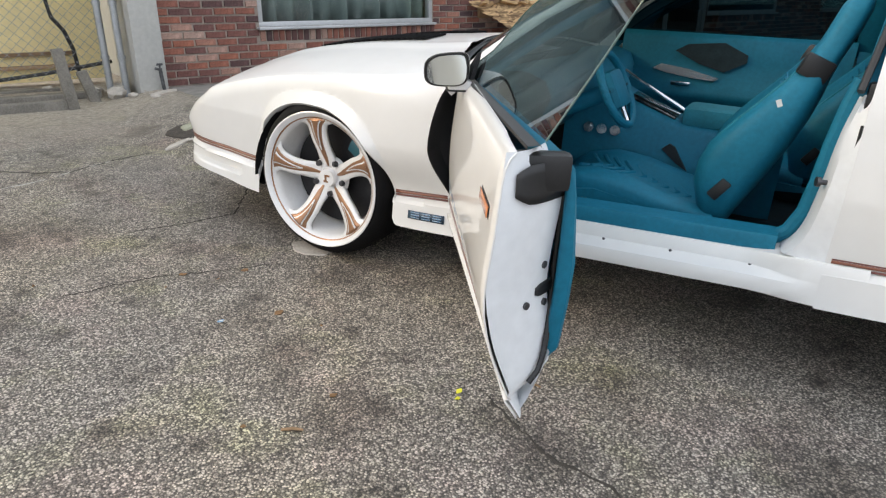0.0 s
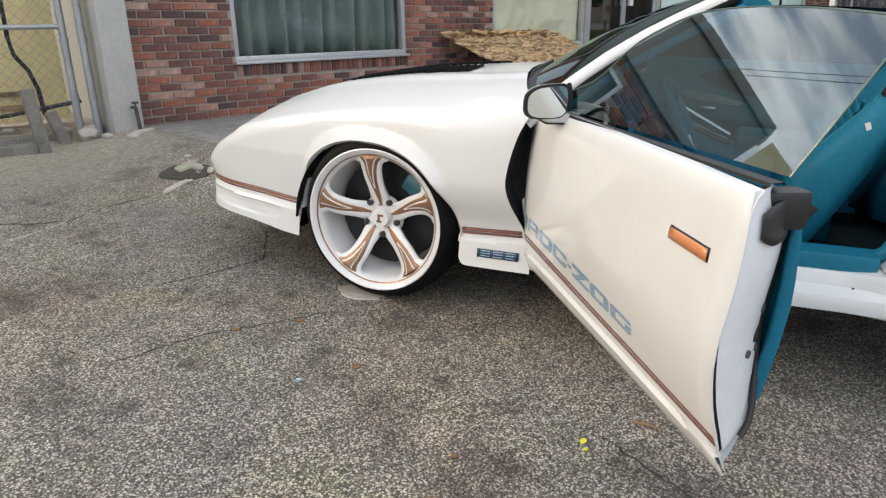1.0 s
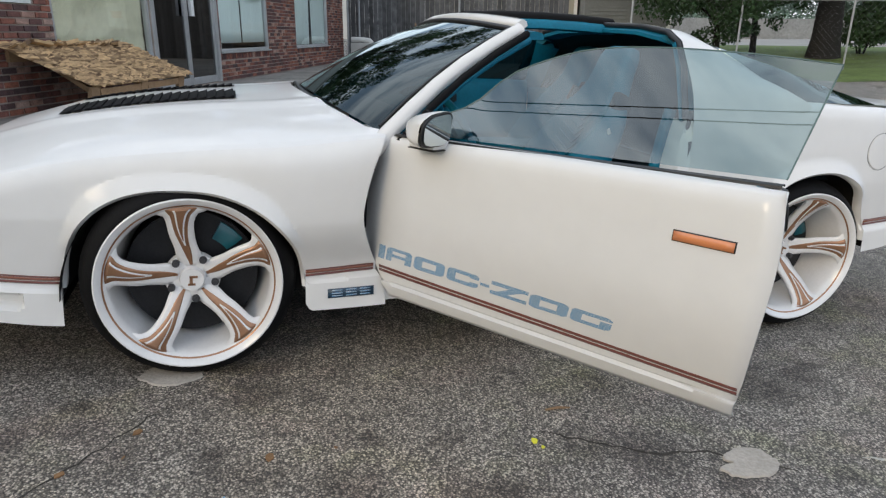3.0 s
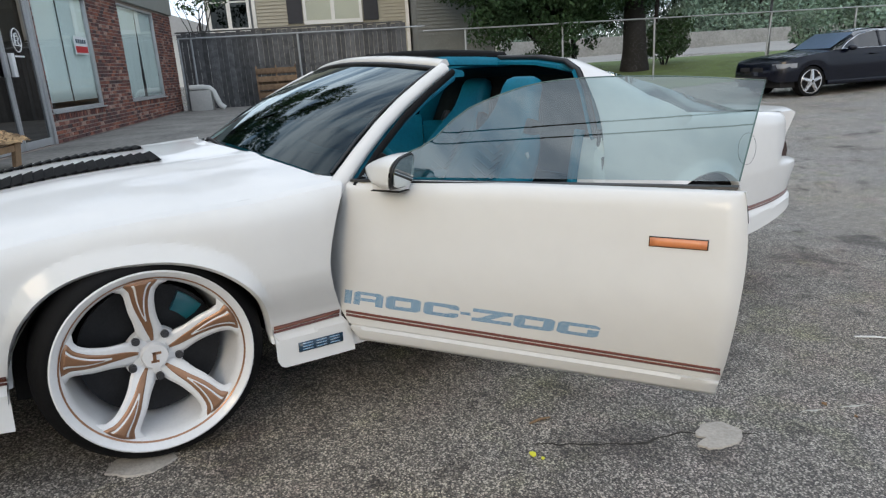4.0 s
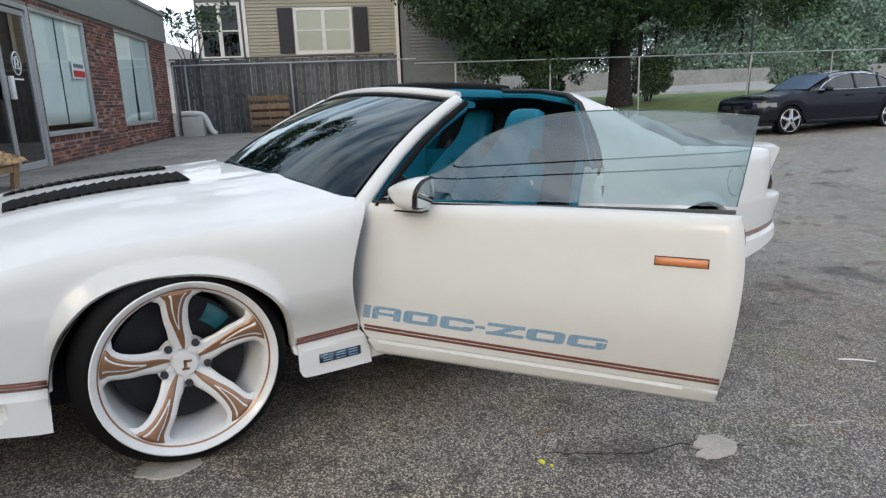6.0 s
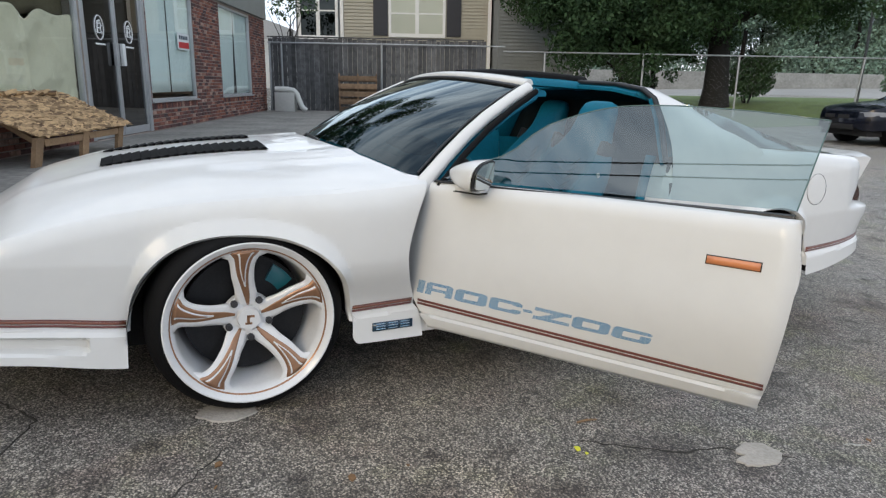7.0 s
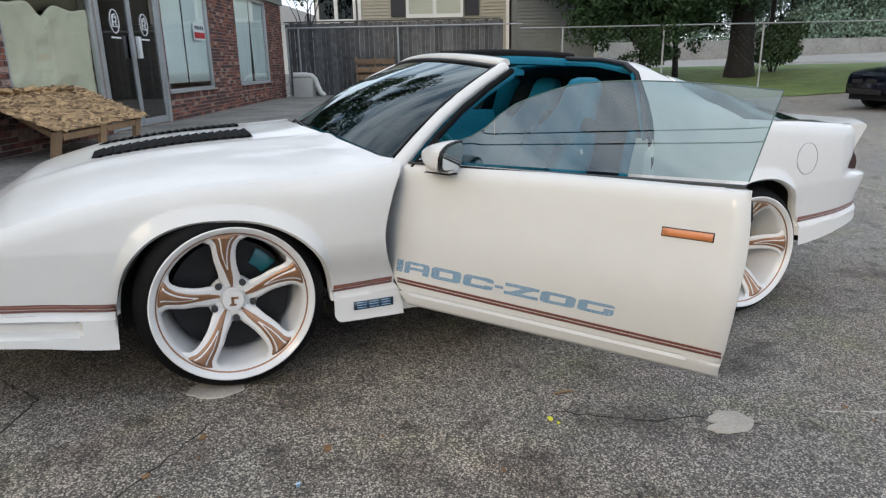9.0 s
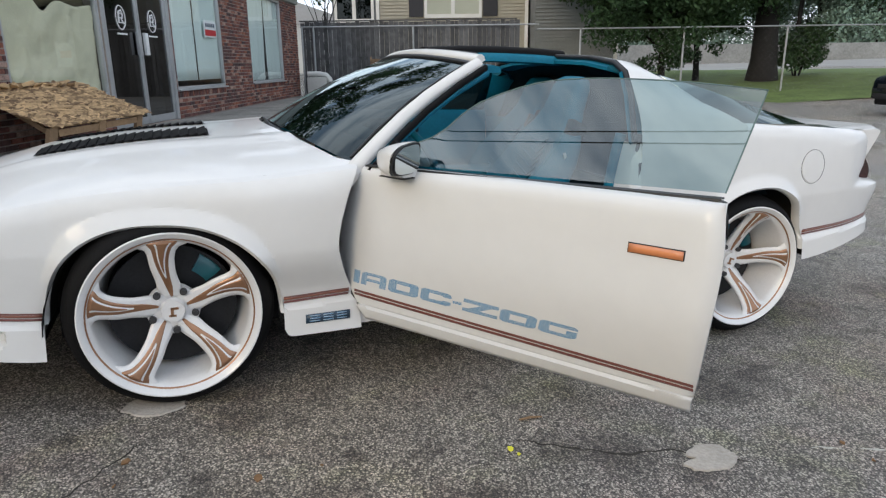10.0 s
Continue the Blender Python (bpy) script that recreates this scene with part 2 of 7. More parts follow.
    l.new(parts.outputs[0], sub.inputs[1])
    l.new(sub.outputs[0], bp.inputs["Height"])
    l.new(bp.outputs[0], b.inputs["Normal"])
    return m


PAINT = mat("pearl_white_paint", (0.728, 0.725, 0.711), rough=0.36, vary=0.02, scale=1.5, coat=0.62, coat_rough=0.03, spec=0.22)
BARE = mat("white_jamb_paint", (0.74, 0.76, 0.78), rough=0.4, vary=0.05, scale=4, coat=0.4)
COPPER = mat("copper_stripe", (0.235, 0.083, 0.050), rough=0.35, metal=0.15, vary=0.08, scale=20, coat=0.6)
MAROON = mat("maroon_stripe", (0.16, 0.045, 0.035), rough=0.3, vary=0.08, scale=20, coat=0.6)
BRONZE = mat("bronze_inlay", (0.36, 0.19, 0.105), rough=0.32, metal=0.6, vary=0.10, scale=30, coat=0.5)
RIM = mat("white_wheel_paint", (0.78, 0.775, 0.77), rough=0.3, vary=0.04, scale=10, coat=0.9)
RUBBER = mat("tyre_rubber", (0.0036, 0.0036, 0.0042), rough=0.7, spec=0.2, vary=0.2, scale=12, bump=0.15, bump_scale=90)
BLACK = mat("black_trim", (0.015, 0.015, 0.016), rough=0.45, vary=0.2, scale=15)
GLOSS_BLACK = mat("gloss_black", (0.006, 0.007, 0.008), rough=0.12, vary=0.1, scale=5, coat=0.8)
LOUVRE = mat("louvre_black", (0.006, 0.006, 0.0065), rough=0.75, spec=0.15, vary=0.2, scale=15)
DARK = mat("dark_cavity", (0.012, 0.012, 0.013), rough=0.9, vary=0.3, scale=6)
CHROME = mat("chrome", (0.72, 0.73, 0.75), rough=0.12, metal=1.0, vary=0.04, scale=20)
STEEL = mat("brake_steel", (0.10, 0.10, 0.105), rough=0.45, metal=0.8, vary=0.15, scale=20)
DISC = mat("dark_brake_iron", (0.022, 0.022, 0.024), rough=0.5, metal=0.5, vary=0.2, scale=15)
TEAL = mat("teal_leather", (0.003, 0.145, 0.232), rough=0.58, spec=0.28, vary=0.12, scale=7, bump=0.06, bump_scale=140)
TEAL_SUEDE = mat("teal_suede", (0.008, 0.165, 0.225), rough=0.85, vary=0.15, scale=9, bump=0.1, bump_scale=320)
TEAL_PAINT = mat("teal_caliper_paint", (0.008, 0.11, 0.14), rough=0.3, vary=0.05, coat=0.5)
CARPET = mat("dark_carpet", (0.012, 0.028, 0.036), rough=0.95, vary=0.3, scale=20, bump=0.15, bump_scale=90)
AMBER = mat("amber_lens", (0.70, 0.25, 0.095), rough=0.30, vary=0.05, scale=30, coat=0.9)
BLUE_DECAL = mat("blue_decal", (0.12, 0.28, 0.46), rough=0.35, vary=0.10, scale=30, coat=0.7)


def lined(m, spacing, other):
    """Fine printed lines across a decal."""
    n, l = m.node_tree.nodes, m.node_tree.links
    tc, sep, mul, fr, cut, mix = n.new("ShaderNodeTexCoord"), n.new("ShaderNodeSeparateXYZ"), n.new("ShaderNodeMath"), n.new("ShaderNodeMath"), n.new("ShaderNodeMath"), n.new("ShaderNodeMix")
    mul.operation, fr.operation, cut.operation = "MULTIPLY", "FRACT", "GREATER_THAN"
    mul.inputs[1].default_value, cut.inputs[1].default_value = 1 / spacing, 0.74
    mix.data_type = "RGBA"
    l.new(tc.outputs["Object"], sep.inputs[0])
    l.new(sep.outputs["Z"], mul.inputs[0])
    l.new(mul.outputs[0], fr.inputs[0])
    l.new(fr.outputs[0], cut.inputs[0])
    l.new(cut.outputs[0], mix.inputs["Factor"])
    b = n["Principled BSDF"]
    l.new(b.inputs["Base Color"].links[0].from_socket, mix.inputs[6])
    mix.inputs[7].default_value = (*other, 1)
    l.new(mix.outputs[2], b.inputs["Base Color"])


lined(BLUE_DECAL, 0.0039, (0.62, 0.68, 0.72))
NAVY = mat("navy_decal", (0.012, 0.045, 0.085), rough=0.35, vary=0.1, scale=30, coat=0.7)
RED_LENS = mat("tail_lens", (0.035, 0.006, 0.006), rough=0.2, vary=0.1, coat=0.8)
GLASS_EDGE = mat("glass_edge", (0.10, 0.16, 0.15), rough=0.15, vary=0.05)
SIDE_GLASS = glass_mat("side_glass", (0.32, 0.425, 0.425), base=0.145, sheen=(0.92, 0.98, 0.97), steep=2.7)
DARK_GLASS = glass_mat("tinted_glass", (0.03, 0.05, 0.055), base=0.05, sheen=(0.86, 0.98, 1.0), steep=4.6)
DOOR_GLASS = glass_mat("grey_door_glass", (0.16, 0.18, 0.18), base=0.10)
SHOP_GLASS = glass_mat("shop_glass", (0.90, 0.94, 0.92), base=0.05)
MIRROR = mat("mirror_glass", (0.55, 0.60, 0.62), rough=0.02, metal=1.0, vary=0.01)
ASPHALT = asphalt_mat()
CONCRETE = mat("concrete", (0.215, 0.203, 0.184), rough=0.9, vary=0.36, scale=1.2, bump=0.3, bump_scale=40)
WALL_CONCRETE = mat("weathered_wall_concrete", (0.26, 0.268, 0.262), rough=0.9, vary=0.25, scale=0.8, bump=0.2, bump_scale=20)
PALE_PATCH = mat("pale_concrete", (0.44, 0.40, 0.35), rough=0.9, vary=0.2, scale=10, bump=0.4, bump_scale=70)
MORTAR = mat("mortar", (0.31, 0.262, 0.225), rough=0.95, vary=0.2, scale=6, bump=0.4, bump_scale=90)
BRICK = mat("fired_brick", (0.172, 0.070, 0.056), rough=0.85, vary=0.55, scale=11, bump=1.0, bump_scale=45, random_hue=0.9, dark=(0.066, 0.040, 0.041))
for node in BRICK.node_tree.nodes:
    if node.bl_idname == "ShaderNodeValToRGB":
        node.color_ramp.elements[2].position = 0.82
        node.color_ramp.elements[2].color = (0.28, 0.102, 0.064, 1)
        pale = node.color_ramp.elements.new(0.97)
        pale.color = (0.36, 0.24, 0.195, 1)
ALU = mat("aluminium_frame", (0.50, 0.51, 0.52), rough=0.4, metal=0.5, vary=0.08, scale=6)
GREY_PAINT = mat("grey_painted_metal", (0.44, 0.435, 0.41), rough=0.6, vary=0.10, scale=3, bump=0.1)
FASCIA = mat("grey_fascia", (0.26, 0.27, 0.25), rough=0.6, vary=0.08, scale=2)
CURTAIN = mat("grey_green_curtain", (0.15, 0.19, 0.185), rough=0.8, vary=0.15, scale=5)
PAPER = mat("beige_paper", (0.68, 0.63, 0.47), rough=0.8, vary=0.10, scale=3, bump=1.0, bump_scale=7)
BROWN_PAPER = mat("brown_paper", (0.10, 0.078, 0.045), rough=0.8, vary=0.15, scale=3)
WHITE_BOARD = mat("white_board", (0.70, 0.74, 0.74), rough=0.6, vary=0.05, scale=2)
SIGN_RED = mat("sign_red", (0.50, 0.035, 0.04), rough=0.5)
PALE_BLIND = mat("pale_blind", (0.78, 0.88, 0.87), rough=0.7, vary=0.06, scale=2)
HOUSE_BLIND = mat("cream_blind", (0.50, 0.49, 0.41), rough=0.7, vary=0.08, scale=2)
OSB = mat("strand_board", (0.37, 0.24, 0.12), rough=0.85, vary=0.25, scale=18, bump=0.6, bump_scale=60, random_hue=0.65, dark=(0.12, 0.065, 0.03))
TIMBER = mat("raw_timber", (0.27, 0.17, 0.092), rough=0.85, vary=0.2, scale=6, bump=0.3, random_hue=0.25)
OLD_TIMBER = mat("weathered_pallet_timber", (0.165, 0.110, 0.068), rough=0.9, vary=0.4, scale=8, bump=0.4, bump_scale=45, random_hue=0.55, dark=(0.055, 0.04, 0.03))
GREY_WOOD = mat("weathered_board", (0.082, 0.084, 0.087), rough=0.9, vary=0.5, scale=7, bump=0.5, bump_scale=35, random_hue=0.35)
OLD_POST = mat("bleached_timber", (0.19, 0.175, 0.15), rough=0.9, vary=0.3, scale=9, bump=0.6, bump_scale=40)
SIDING = mat("cream_siding", (0.36, 0.345, 0.285), rough=0.7, vary=0.06, scale=2)
GREY_SIDING = mat("grey_siding", (0.185, 0.20, 0.205), rough=0.75, vary=0.1, scale=2)
WHITE_TRIM = mat("white_trim", (0.72, 0.73, 0.72), rough=0.6, vary=0.05, scale=3)
SHUTTER = mat("dark_shutter", (0.02, 0.022, 0.03), rough=0.6)
GALV = mat("galvanised_steel", (0.36, 0.375, 0.385), rough=0.5, metal=0.6, vary=0.15, scale=12)
YELLOW_WALL = mat("yellow_panel", (0.92, 0.76, 0.40), rough=0.6, vary=0.10, scale=1.5)
PVC = mat("white_pvc", (0.62, 0.62, 0.59), rough=0.5, vary=0.08, scale=6)
GRASS = mat("lawn", (0.12, 0.175, 0.045), rough=0.9, vary=0.35, scale=1.5, bump=0.6, bump_scale=30)
ROAD = mat("pale_road", (0.34, 0.335, 0.32), rough=0.9, vary=0.1, scale=0.6)
BARK = mat("bark", (0.014, 0.0125, 0.012), rough=0.95, vary=0.35, scale=6, bump=0.8, bump_scale=25)
LEAF = mat("green_leaf", (0.032, 0.068, 0.027), rough=0.7, vary=0.2, scale=3, random_hue=0.4, spec=0.3)
# distant foliage: the air's pale bluish haze is put into this leaf colour
HAZY_LEAF = mat("hazy_leaf", (0.180, 0.275, 0.215), rough=0.8, vary=0.3, scale=1.0, random_hue=0.5)
NAVY_PAINT = mat("black_blue_paint", (0.003, 0.004, 0.010), rough=0.2, vary=0.05, coat=0.22, spec=0.3)
SILVER = mat("silver_alloy", (0.6, 0.61, 0.62), rough=0.25, metal=0.8, vary=0.05)
LAMP_GLASS = mat("clear_lamp", (0.32, 0.34, 0.37), rough=0.15, metal=0.3, coat=0.9)
YELLOW_BIT = mat("yellow_scrap", (0.75, 0.72, 0.05), rough=0.5)
DRY_LEAF = mat("dry_leaf", (0.23, 0.125, 0.055), rough=0.8, vary=0.3, scale=40)


# ---- mesh helpers ----
def link(name, verts, faces, material, parent=None, label="", sharp=35, weld=0.0):
    me = bpy.data.meshes.new(name)
    me.from_pydata([tuple(v) for v in verts], [], faces)
    me.validate()
    bm = bmesh.new()
    bm.from_mesh(me)
    if weld:
        bmesh.ops.remove_doubles(bm, verts=bm.verts, dist=weld)
        bmesh.ops.dissolve_degenerate(bm, edges=bm.edges, dist=0.00001)
    bmesh.ops.recalc_face_normals(bm, faces=bm.faces)
    bm.to_mesh(me)
    bm.free()
    return finish(name, me, material, parent, label, sharp)


def finish(name, me, material, parent, label, sharp=35):
    for p in me.polygons:
        p.use_smooth = True
    me.set_sharp_from_angle(angle=radians(sharp))
    for m in material if isinstance(material, (list, tuple)) else (material,):
        me.materials.append(m)
    ob = new(name, me)
    if parent:
        ob.parent = parent
    if label:
        ob["label"] = label
    return ob


def part(name, bm, material, parent=None, label="", sharp=35):
    me = bpy.data.meshes.new(name)
    bmesh.ops.recalc_face_normals(bm, faces=bm.faces)
    bm.to_mesh(me)
    bm.free()
    return finish(name, me, material, parent, label, sharp)


def box(bm, lo, hi, m=None, bevel=0.0):
    c, s = (Vector(lo) + Vector(hi)) / 2, Vector(hi) - Vector(lo)
    r = bmesh.ops.create_cube(bm, size=1.0, matrix=(m or Matrix()) @ Matrix.Translation(c) @ Matrix.Diagonal((*s, 1)))
    if bevel:
        es = {e for v in r["verts"] for e in v.link_edges}
        bmesh.ops.bevel(bm, geom=list(es), offset=bevel, segments=2, affect="EDGES", profile=0.6)
    return bm


def box_ob(name, lo, hi, material, parent=None, label="", bevel=0.0, m=None):
    bm = bmesh.new()
    box(bm, lo, hi, m, bevel)
    return part(name, bm, material, parent, label)


def rod(bm, a, b, r, seg=10, r2=None):
    a, b = Vector(a), Vector(b)
    d = b - a
    q = Vector((0, 0, 1)).rotation_difference(d).to_matrix().to_4x4()
    bmesh.ops.create_cone(bm, cap_ends=True, segments=seg, radius1=r, radius2=r if r2 is None else r2, depth=d.length, matrix=Matrix.Translation((a + b) / 2) @ q)
    return bm


def tube(bm, pts, r, seg=10):
    """A round bar along a line of points."""
    pts = [Vector(p) for p in pts]
    rings = []
    for i, p in enumerate(pts):
        d = (pts[min(i + 1, len(pts) - 1)] - pts[max(i - 1, 0)]).normalized()
        q = Vector((0, 0, 1)).rotation_difference(d).to_matrix()
        rr = r[i] if isinstance(r, (list, tuple)) else r
        rings.append([bm.verts.new(p + q @ Vector((math.cos(2 * math.pi * k / seg) * rr, math.sin(2 * math.pi * k / seg) * rr, 0))) for k in range(seg)])
    for a, b in zip(rings, rings[1:]):
        for k in range(seg):
            bm.faces.new((a[k], a[(k + 1) % seg], b[(k + 1) % seg], b[k]))
    bm.faces.new(rings[0])
    bm.faces.new(rings[-1])
    return bm


def grid(rows):
    """Vertices and quads of a sheet given row by row."""
    n = len(rows[0])
    v = [p for r in rows for p in r]
    f = [(i * n + j, i * n + j + 1, (i + 1) * n + j + 1, (i + 1) * n + j) for i in range(len(rows) - 1) for j in range(n - 1)]
    return v, f


def slab(outline, depth, to3d):
    """A flat outline of (a, b) given a thickness; to3d(a, b, c) places it."""
    n = len(outline)
    v = [to3d(a, b, 0) for a, b in outline] + [to3d(a, b, depth) for a, b in outline]
    f = [tuple(range(n)), tuple(range(2 * n - 1, n - 1, -1))] + [(i, (i + 1) % n, n + (i + 1) % n, n + i) for i in range(n)]
    return v, f


def lerp(table, x):
    """Smooth curve through a table of (x, value)."""
    if x <= table[0][0]:
        return table[0][1]
    for i in range(len(table) - 1):
        (x0, v0), (x1, v1) = table[i], table[i + 1]
        if x <= x1:
            t = (x - x0) / (x1 - x0)
            m0 = (v1 - (table[i - 1][1] if i else v0)) / ((x1 - table[i - 1][0]) if i else (x1 - x0))
            m1 = ((table[i + 2][1] if i + 2 < len(table) else v1) - v0) / ((table[i + 2][0] if i + 2 < len(table) else x1) - x0)
            h = x1 - x0
            return (2 * t**3 - 3 * t**2 + 1) * v0 + (t**3 - 2 * t**2 + t) * h * m0 + (3 * t**2 - 2 * t**3) * v1 + (t**3 - t**2) * h * m1
    return table[-1][1]


def empty(name, m=None, label="", category="", group="", kind=""):
    ob = new(name)
    if m is not None:
        ob.matrix_world = m
    return tagged(ob, label, category, group, kind)


# ---- ground ----
UP = TILT.to_3x3() @ Vector((0, 0, 1))


def ground_z(x, y):
    near = -(UP.x * x + UP.y * y) / UP.z
    r = math.hypot(x, y)
    t = min(1.0, max(0.0, (r - 4.5) / 8.0))
    t = t * t * (3 - 2 * t)
    far = -0.05 + 0.75 * min(1.0, max(0.0, (r - 18.5) / 8.5)) + 0.6 * min(1.0, max(0.0, (r - 44) / 14.0))
    return near * (1 - t) + far * t


def spread(n, lim):
    return [math.copysign(abs(s) ** 2.6, s) * lim for s in (2 * i / n - 1 for i in range(n + 1))]


v, f = grid([[(x, y, ground_z(x, y)) for x in spread(90, 600)] for y in spread(90, 600)])
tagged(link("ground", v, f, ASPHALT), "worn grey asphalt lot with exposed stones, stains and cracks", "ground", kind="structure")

# ---- brick shop ----
WALL_Y, X0, X1, SILL, BASE, TOP = 3.90, 0.55, 18.35, 0.79, 0.30, 2.90
OPENINGS = [("window", 1.50, 3.64, SILL, 2.75), ("board", 4.08, 4.84, 1.38, 2.75), ("window", 5.15, 7.22, SILL, 2.75), ("door", 7.26, 9.45, BASE, 2.75), ("window", 9.50, 11.90, SILL, 2.75), ("window", 13.75, 16.60, SILL, 2.84)]


def in_opening(x0, x1, z0, z1):
    return any(x1 > a + 0.002 and x0 < b - 0.002 and z1 > c + 0.002 and z0 < d - 0.002 for _, a, b, c, d in OPENINGS)


# solid wall behind the brick face, cut by the openings
bm = bmesh.new()
xs = sorted({X0, X1, *[o[1] for o in OPENINGS], *[o[2] for o in OPENINGS]})
for a, b in zip(xs, xs[1:]):
    zs = [BASE - 0.3, TOP + 0.6]
    for _, oa, ob_, c, d in OPENINGS:
        if oa <= a and b <= ob_:
            zs = [BASE - 0.3, c, d, TOP + 0.6]
    for lo, hi in zip(zs[::2], zs[1::2]):
        box(bm, (a, WALL_Y + 0.012, lo), (b, WALL_Y + 0.25, hi))
shop_wall = tagged(part("wall_front", bm, MORTAR), "red brick shop wall with pale mortar joints", "wall", kind="structure")
bm = bmesh.new()
box(bm, (X1 - 0.25, WALL_Y + 0.25, 0), (X1, WALL_Y + 9, TOP + 0.6))
box(bm, (X0, WALL_Y + 0.25, 0), (X0 + 0.25, WALL_Y + 9, TOP + 0.6))
box(bm, (X0, WALL_Y + 9, 0), (X1, WALL_Y + 9.25, TOP + 0.6))
tagged(part("wall_back", bm, FASCIA), "plain grey rear walls of the shop", "wall", kind="structure")
tagged(box_ob("roof", (X0, WALL_Y + 0.26, TOP + 0.35), (X1 - 0.26, WALL_Y + 8.99, TOP + 0.5), FASCIA), "flat grey roof of the shop", "roof", kind="structure")
tagged(box_ob("floor", (X0 + 0.26, WALL_Y + 0.26, BASE - 0.1), (X1 - 0.26, WALL_Y + 8.99, BASE + 0.02), CONCRETE), "dim concrete floor inside the shop", "floor", kind="structure")
bm = bmesh.new()
box(bm, (X0 - 0.3, WALL_Y - 0.06, TOP), (X1 + 0.06, WALL_Y + 0.012, TOP + 0.75), bevel=0.01)
box(bm, (X0 - 0.3, WALL_Y - 0.10, TOP + 0.70), (X1 + 0.10, WALL_Y + 0.2, TOP + 0.80), bevel=0.01)
tagged(part("trim", bm, FASCIA), "grey metal fascia above the shop windows", "fascia", kind="structure")
tagged(box_ob("pilaster", (X0 - 0.25, WALL_Y - 0.05, 0.1), (X0 - 0.004, WALL_Y + 0.3, TOP), GREY_PAINT, bevel=0.008), "grey painted pilaster at the end of the brick wall", "pilaster", kind="structure")

# pavement
bm = bmesh.new()
box(bm, (0.56, 2.15, -0.3), (X1 + 0.6, WALL_Y + 0.01, BASE - 0.012), bevel=0.012)
box(bm, (6.5, -2.7, -0.3), (X1 + 0.6, 2.15, BASE - 0.012))
tagged(part("pavement", bm, CONCRETE), "smooth grey concrete walk along the shop", "pavement", kind="structure")


def lot_z(x, y):
    """The lot's surface with the asphalt swept up to the end of the walk."""
    base = ground_z(x, y)
    d = math.hypot(x - 0.56, min(0.0, y - 2.25))
    k = max(0.0, 1 - d / 0.85)
    k = k * k * (3 - 2 * k)
    bump = 0.012 * noise.noise(Vector((x * 5, y * 5, 0.3))) + 0.006 * noise.noise(Vector((x * 14, y * 14, 2.0)))
    return base - 0.006 + min(1.0, 4 * k) * 0.008 + (BASE - 0.018 - base) * k + bump * min(1.0, 3 * k) * (1 - 0.8 * max(0.0, k - 0.8) / 0.2)


v, f = grid([[(x, y, lot_z(x, y)) for x in (-0.32 + 1.76 * i / 48 for i in range(49))] for y in (1.36 + 2.49 * j / 60 for j in range(61))])
tagged(link("asphalt_apron", v, f, ASPHALT), "uneven worn asphalt swept up to the walk's end", "asphalt", kind="structure")


def shop_window(kind, a, b, c, d, label):
    root = empty("window", label=label, category="window", kind="structure")
    y = WALL_Y + 0.03
    t = 0.045
    bm = bmesh.new()
    for lo, hi in (((a, y - 0.015, c), (b, y + 0.06, c + t)), ((a, y - 0.015, d - t), (b, y + 0.06, d)), ((a, y - 0.015, c + t), (a + t, y + 0.06, d - t)), ((b - t, y - 0.015, c + t), (b, y + 0.06, d - t))):
        box(bm, lo, hi, bevel=0.004)
    part("window_frame", bm, ALU, root)
    bm = bmesh.new()
    box(bm, (a - 0.02, WALL_Y - 0.045, c - 0.028), (b + 0.02, y + 0.05, c - 0.002), bevel=0.005)
    part("window_sill", bm, ALU, root)
    p = link("pane", [(a + t, y + 0.02, c + t), (b - t, y + 0.02, c + t), (b - t, y + 0.02, d - t), (a + t, y + 0.02, d - t)], [(0, 1, 2, 3)], SHOP_GLASS, root)
    p.visible_shadow = False
    return root


def drape(name, a, b, c, d, y, material, folds, depth, label, slant=0.0):
    rows = []
    n = int(folds * 8)
    for j in range(9):
        z = c + (d - c) * j / 8
        rows.append([(a + (b - a) * i / n + slant * (z - c), y + depth * math.sin(2 * math.pi * folds * i / n + 0.5 * math.sin(3 * j / 8 + i * 0.05)) * (0.6 + 0.4 * math.sin(i * 0.37)), z) for i in range(n + 1)])
    v, f = grid(rows)
    ob = link(name, v, f, material, sharp=80)
    sol = ob.modifiers.new("thickness", "SOLIDIFY")
    sol.thickness = 0.004
    return tagged(ob, label, "curtain")


o = OPENINGS
shop_window(*o[0], "large shop window in a pale aluminium frame with drawn curtain")
drape("curtain", 1.55, 3.6, 0.80, 2.72, WALL_Y + 0.15, CURTAIN, 10, 0.105, "grey-green pleated curtain drawn behind shop glass")
shop_window(*o[2], "shop window covered from inside with beige paper")
rows = []
for j in range(31):
    row = []
    for i in range(49):
        x = 5.20 + 1.97 * i / 48
        tear = 1.955 + 0.02 * math.sin(x * 9) - 0.10 * math.exp(-((x - 6.12) / 0.13) ** 2)
        z = 0.84 + (tear - 0.84) * j / 30
        fold = 0.020 * abs(noise.noise(Vector((x * 1.6 + 0.8 * z, z * 1.9 - 0.5 * x, 3.1)))) + 0.012 * abs(noise.noise(Vector((x * 4.0 - 2.0 * z, z * 3.5 + x, 7.7))))
        row.append((x, WALL_Y + 0.075 + 3.2 * fold, z))
    rows.append(row)
v, f = grid(rows)
sheet = tagged(link("paper_cover", v, f, PAPER, sharp=40), "wrinkled torn beige paper taped behind shop glass", "paper")
sol = sheet.modifiers.new("thickness", "SOLIDIFY")
sol.thickness = 0.003
rows = []
